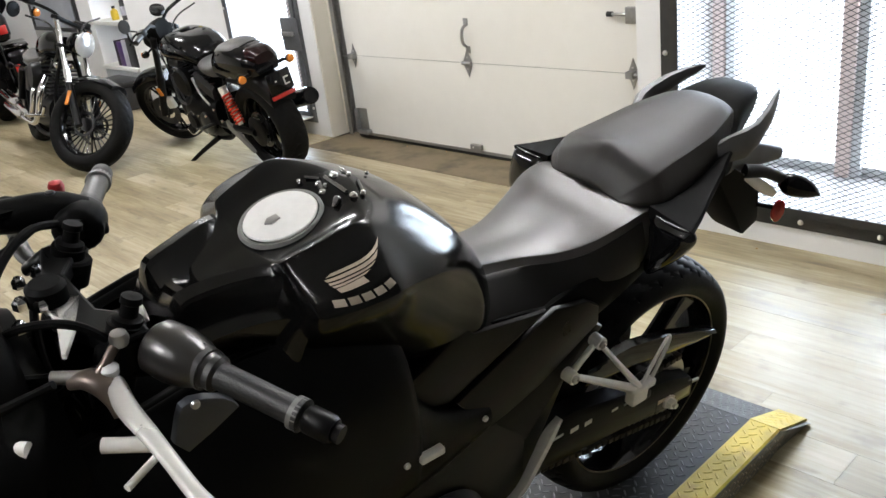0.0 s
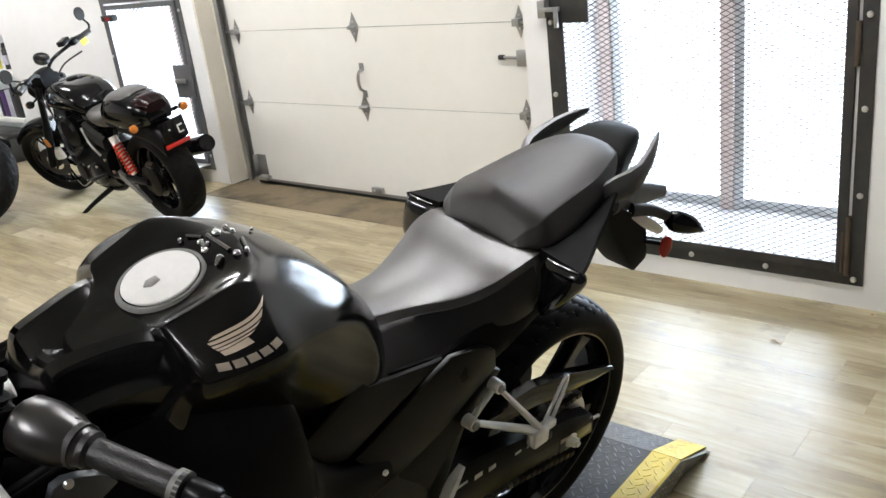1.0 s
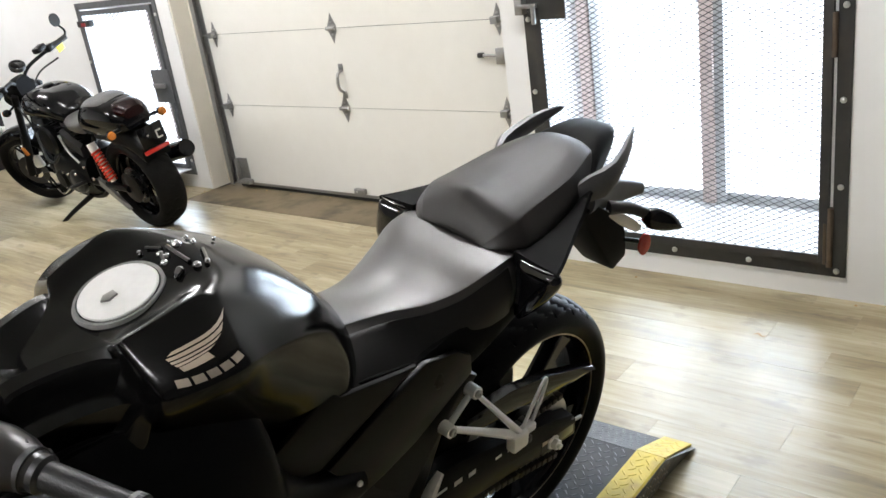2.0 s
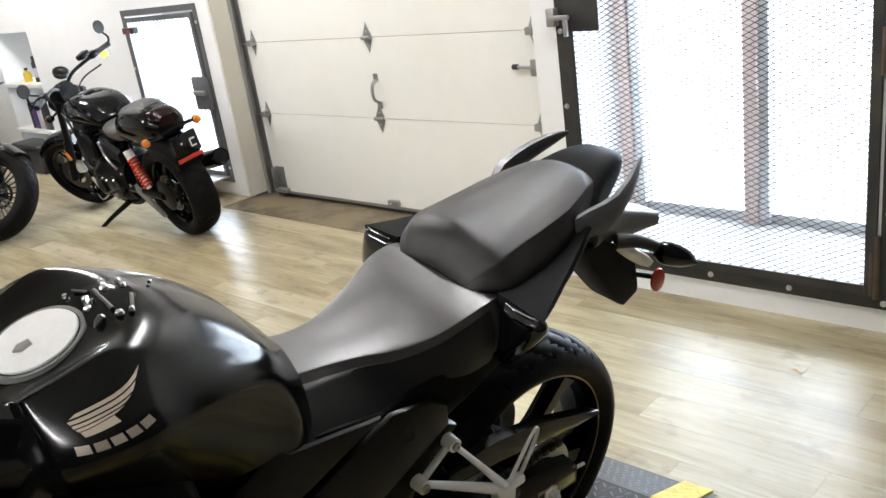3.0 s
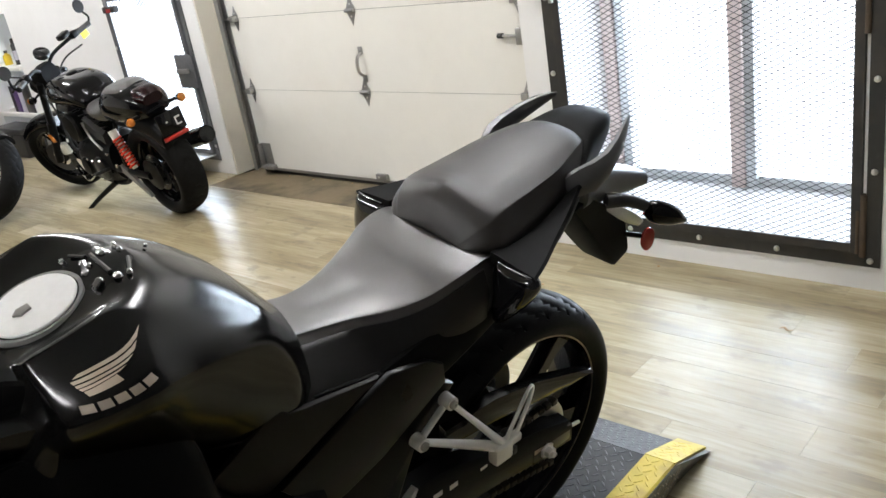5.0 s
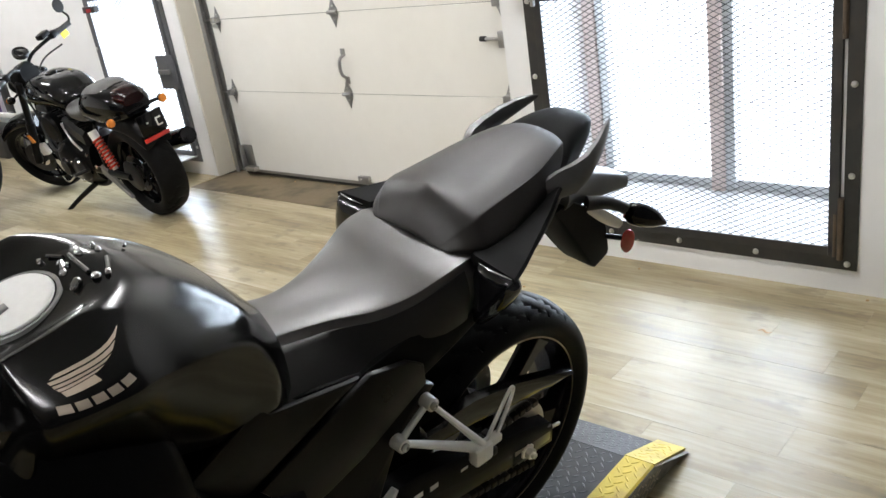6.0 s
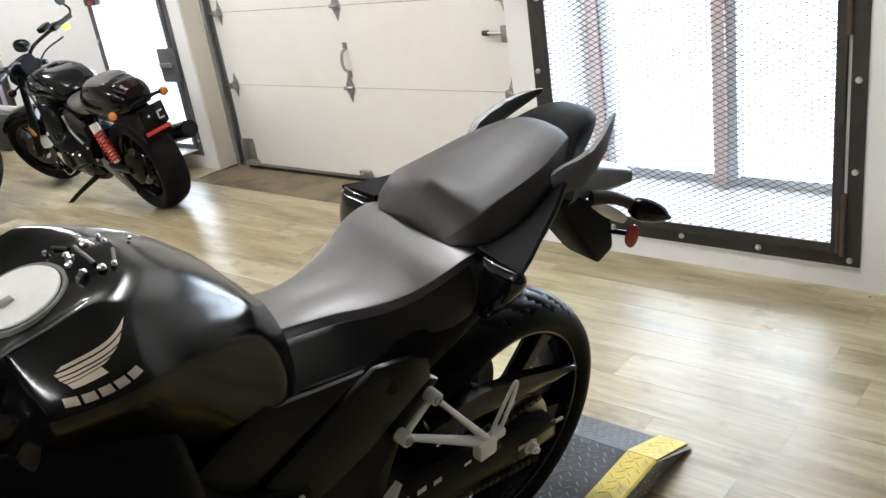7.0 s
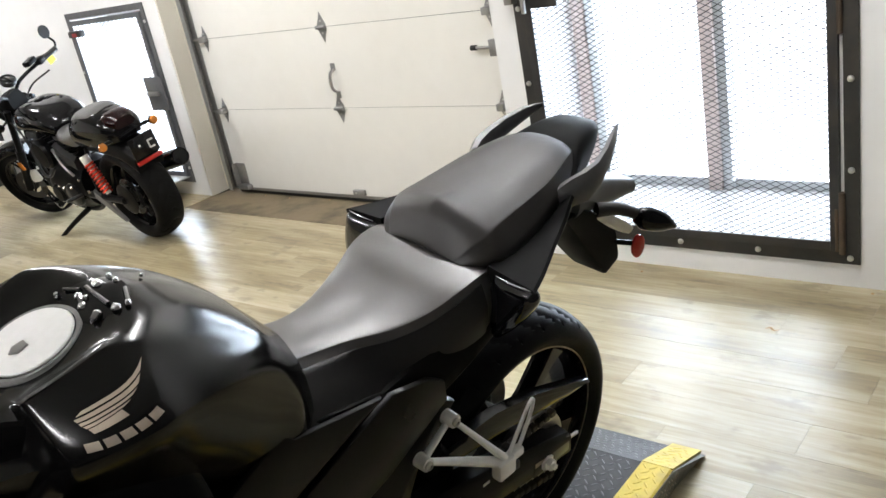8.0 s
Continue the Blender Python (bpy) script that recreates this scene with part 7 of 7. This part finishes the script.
def touring_bike(at):
    b = thing("touring_motorcycle", "black touring motorcycle with saddlebags and red tail lamps", "motorcycle", "parked motorcycles", at=at)
    road_wheel(b, "rear_wheel", 0, 0.32, 0.17, 0.22, 9)
    road_wheel(b, "front_wheel", 1.6, 0.32, 0.14, 0.23, 9)
    part("rear_fender", shell([(0.3, [(0, 0.72), (0.1, 0.7), (0.12, 0.62), (0, 0.6)]), (-0.1, [(0, 0.74), (0.11, 0.72), (0.13, 0.6), (0, 0.62)]), (-0.35, [(0, 0.62), (0.1, 0.6), (0.12, 0.42), (0, 0.45)])]), M_GLOSS, b)
    for s in (1, -1):
        bag = part("saddlebag", boxes(((-0.42, s * 0.16, 0.33), (0.22, s * 0.38, 0.66)), bevel=0.05), M_GLOSS, b, "gloss black hard saddlebag")
        part("bag_lid", boxes(((-0.4, s * 0.165, 0.662), (0.2, s * 0.375, 0.69)), bevel=0.012), M_GLOSS, bag)
        part("bag_lamp", boxes(((-0.437, s * 0.2, 0.46), (-0.42, s * 0.34, 0.53)), bevel=0.006), M_REDLENS, bag, "red saddlebag lamp")
        part("exhaust_pipe", cyls(((0.5, s * 0.2, 0.25), (-0.5, s * 0.22, 0.24), 0.045)), M_CHROME, b)
    box_ = part("top_case", boxes(((-0.45, -0.27, 0.74), (0.0, 0.27, 1.0)), bevel=0.06), M_GLOSS, b, "gloss black top case")
    for s in (1, -1):
        part("case_lamp", boxes(((-0.47, s * 0.1, 0.81), (-0.44, s * 0.25, 0.89)), bevel=0.008), M_REDLENS, box_, "red top case lamp")
    part("seat", shell([(0.0, [(0, 0.82), (0.14, 0.81), (0.17, 0.76), (0, 0.7)]), (0.3, [(0, 0.8), (0.15, 0.79), (0.18, 0.74), (0, 0.68)]), (0.6, [(0, 0.76), (0.12, 0.75), (0.14, 0.7), (0, 0.66)])]), M_GREYSEAT, b)
    part("fuel_tank", shell([(0.55, [(0, 0.82), (0.1, 0.8), (0.15, 0.74), (0, 0.68)]), (0.8, [(0, 0.92), (0.14, 0.89), (0.18, 0.8), (0, 0.7)]), (1.1, [(0, 0.9), (0.1, 0.88), (0.13, 0.8), (0, 0.72)])]), M_GLOSS, b)
    part("engine", boxes(((0.4, -0.17, 0.16), (1.05, 0.17, 0.68)), bevel=0.05), M_BLACKMETAL, b)
    for s in (1, -1):
        part("fork_leg", cyls(((1.25, s * 0.12, 0.95), (1.6, s * 0.12, 0.32), 0.03)), M_CHROME, b)
        part("handlebar", tube(bmesh.new(), [(1.22, s * 0.05, 1.0), (1.15, s * 0.2, 1.1), (1.0, s * 0.42, 1.08)], 0.014, 10, 5), M_BLACKMETAL, b)
    fair = part("batwing_fairing", shell([(1.15, [(0, 1.15), (0.2, 1.12), (0.38, 1.0), (0.25, 0.85), (0, 0.8)]), (1.35, [(0, 1.16), (0.2, 1.12), (0.36, 0.98), (0.22, 0.82), (0, 0.78)]), (1.5, [(0, 1.02), (0.12, 1.0), (0.2, 0.94), (0.12, 0.86), (0, 0.84)])]), M_GLOSS, b)
    scr = part("wind_screen", loft([[(f - 0.12 * (l / 0.3) ** 2, l, u) for l in np.linspace(-w, w, 9)] + [(f - 0.004 - 0.12 * (l / 0.3) ** 2, l, u) for l in np.linspace(w, -w, 9)] for f, u, w in ((1.33, 1.12, 0.28), (1.26, 1.25, 0.28), (1.18, 1.38, 0.2))]), M_GLASS, fair, "clear wind screen")
    return b


touring_bike(leaning(-8.5, 2.73, 165, 4))


# ---- shelf alcove and its stock ----
M_CAN = shader("black_spray_can", (0.03, 0.03, 0.03), 0.35, metal=0.3, vary=0.2)
M_BOTTLE = shader("yellow_bottle", (0.7, 0.5, 0.04), 0.35, vary=0.1)
M_CARTON = shader("brown_carton", (0.4, 0.25, 0.12), 0.7, vary=0.15)
M_PURPLE = shader("purple_box", (0.08, 0.04, 0.14), 0.45, vary=0.2, grain=12)
M_DARKBOX = shader("black_box", (0.025, 0.025, 0.027), 0.45, vary=0.15)
M_PALEBOX = shader("pale_print_box", (0.45, 0.44, 0.5), 0.5, vary=0.25, grain=14)
for z in (0.775, 0.345):
    tagged(part("shelf_board", boxes(((-8.298, 3.66, z - 0.035), (-7.502, 4.19, z)), bevel=0.003), M_SHELF), "white shelf board in the wall alcove", "shelf", "alcove shelves")


def spray_can(x, y, z, r=0.033, h=0.2):
    c = thing("spray_can", "black spray can on the white shelf", "spray can", "cans on the shelf", at=Matrix.Translation((x, y, z)))
    part("can_body", lathe(bmesh.new(), [(0, 0), (r, 0), (r, h * 0.82), (r * 0.7, h * 0.9), (0, h * 0.9)], None, 20), M_CAN, c)
    part("can_cap", lathe(bmesh.new(), [(0, h * 0.88), (r * 0.72, h * 0.88), (r * 0.7, h * 1.1), (0, h * 1.1)], None, 20), M_GREYCAST, c)
    part("can_label", lathe(bmesh.new(), [(r + 0.0005, h * 0.2), (r + 0.001, h * 0.2), (r + 0.001, h * 0.6), (r + 0.0005, h * 0.6)], None, 20, ring=True), M_PALEBOX, c)


for x, y in ((-7.73, 3.78), (-7.8, 3.82), (-7.66, 3.86)):
    spray_can(x, y, 0.775, 0.034, 0.21 if x < -7.7 else 0.18)


def bottle(x, y, z, mat, label):
    c = thing("bottle", label, "bottle", "bottles on the shelf", at=Matrix.Translation((x, y, z)))
    part("bottle_body", lathe(bmesh.new(), [(0, 0), (0.035, 0), (0.036, 0.07), (0.03, 0.09), (0.014, 0.1), (0.014, 0.11), (0, 0.11)], None, 16), mat, c)
    part("bottle_cap", lathe(bmesh.new(), [(0, 0.108), (0.016, 0.108), (0.016, 0.13), (0, 0.13)], None, 16), M_CAN, c)


bottle(-7.92, 3.76, 0.775, M_BOTTLE, "squat yellow bottle on the white shelf")
bottle(-7.56, 3.76, 0.775, M_CARTON, "amber bottle on the white shelf")
for x0, x1, h, mat, label in ((-7.98, -7.93, 0.24, M_DARKBOX, "black carton standing on the shelf"), (-7.92, -7.82, 0.23, M_PURPLE, "purple carton standing on the shelf"), (-7.81, -7.72, 0.25, M_PALEBOX, "pale printed carton standing on the shelf"), (-7.71, -7.56, 0.27, M_DARKBOX, "large black carton standing on the shelf")):
    c = thing("carton", label, "box", "cartons on the shelf")
    part("carton_body", boxes(((x0, 3.7, 0.345), (x1, 3.95, 0.345 + h)), bevel=0.003), mat, c)
    part("carton_flap", boxes(((x0 + 0.004, 3.7, 0.3455 + h), (x1 - 0.004, 3.82, 0.347 + h))), mat, c, smooth=False)
case = thing("tool_case", "closed black plastic case on the floor of the alcove", "case")
part("case_body", boxes(((-7.95, 3.45, 0.0), (-7.4, 3.66, 0.22)), bevel=0.02), M_DARKBOX, case)
part("case_lid", boxes(((-7.96, 3.44, 0.222), (-7.39, 3.665, 0.27)), bevel=0.015), M_DARKBOX, case)
part("case_handle", tube(bmesh.new(), [(-7.78, 3.44, 0.2), (-7.78, 3.41, 0.205), (-7.58, 3.41, 0.205), (-7.58, 3.44, 0.2)], 0.01, 8, 3), M_SEAL, case)
# framed dark picture on the wall beyond the alcove
pic = thing("wall_picture", "large framed picture with a pale glossy print on the wall", "picture")
part("picture_frame", boxes(((-9.9, 3.655, 0.66), (-8.62, 3.69, 0.7)), ((-9.9, 3.655, 1.5), (-8.62, 3.69, 1.54)), ((-9.9, 3.655, 0.7), (-9.86, 3.69, 1.5)), ((-8.66, 3.655, 0.7), (-8.62, 3.69, 1.5))), M_GREYCAST, pic, smooth=False)
part("picture_print", boxes(((-9.86, 3.67, 0.7), (-8.66, 3.688, 1.5))), shader("pale_glossy_print", (0.42, 0.44, 0.48), 0.15, vary=0.3, grain=3, stain=0.9, stain_color=(0.62, 0.65, 0.7), stain_scale=2), pic, smooth=False)

# a small scuff mark and leaf bits lying on the floor
litter = thing("floor_litter", "dry curled scrap lying on the floor", "litter")
part("scrap", tube(bmesh.new(), [(-0.6, 3.012, 0.004), (-0.585, 3.02, 0.007), (-0.57, 3.012, 0.003), (-0.552, 3.02, 0.004)], [0.001, 0.005, 0.004, 0.001], 6, 4, (1, 0.35)), M_CARTON, litter)
for x, y in ((-4.6, 3.62), (-4.1, 3.76), (-3.85, 3.75), (-3.5, 3.77), (-1.2, 3.32), (-0.35, 3.36), (-1.55, 3.0)):
    part("crumb", lathe(bmesh.new(), [(0, 0.0), (0.006, 0.001), (0.004, 0.004), (0, 0.005)], Matrix.Translation((x, y, 0.003)), 7), M_CARTON, litter)

# ---- floor boards ----
def floor_boards():
    length, width = 1.22, 0.152
    kinds = []
    for k in range(3):
        me = mesh_of(box(bmesh.new(), (-length / 2 + 0.0002, -width / 2 + 0.0002, -0.006), (length / 2 - 0.0002, width / 2 - 0.0002, 0.0), 0.0003), "plank", M_PLANK)
        kinds.append(me)
    rest = bmesh.new()
    rng = random.Random(5)
    row, y = 0, 3.752 - width / 2
    while y > -8.0:
        x = -10 + rng.random() * length - length
        while x < 1.0:
            cx = x + length / 2
            if y > 3.45:
                # beside the garage door recess the boards run on to the west wall
                if x < -4.59:
                    box(rest, (max(x, -10) + 0.0004, y - width / 2 + 0.0004, -0.006), (min(x + length, -4.59) - 0.0004, y + width / 2 - 0.0004, 0))
            elif -8 < cx < 0.35 and y > 0.2:
                ob = new("plank", kinds[row % 3])
                ob.parent, ob.location = floor, (cx, y, 0)
            else:
                box(rest, (max(x, -10) + 0.0004, y - width / 2 + 0.0004, -0.006), (min(x + length, 1.0) - 0.0004, y + width / 2 - 0.0004, 0))
            x += length
        row, y = row + 1, y - width
    tagged(part("plank_field", rest, M_PLANK, floor, smooth=False), kind="stuff")


floor_boards()
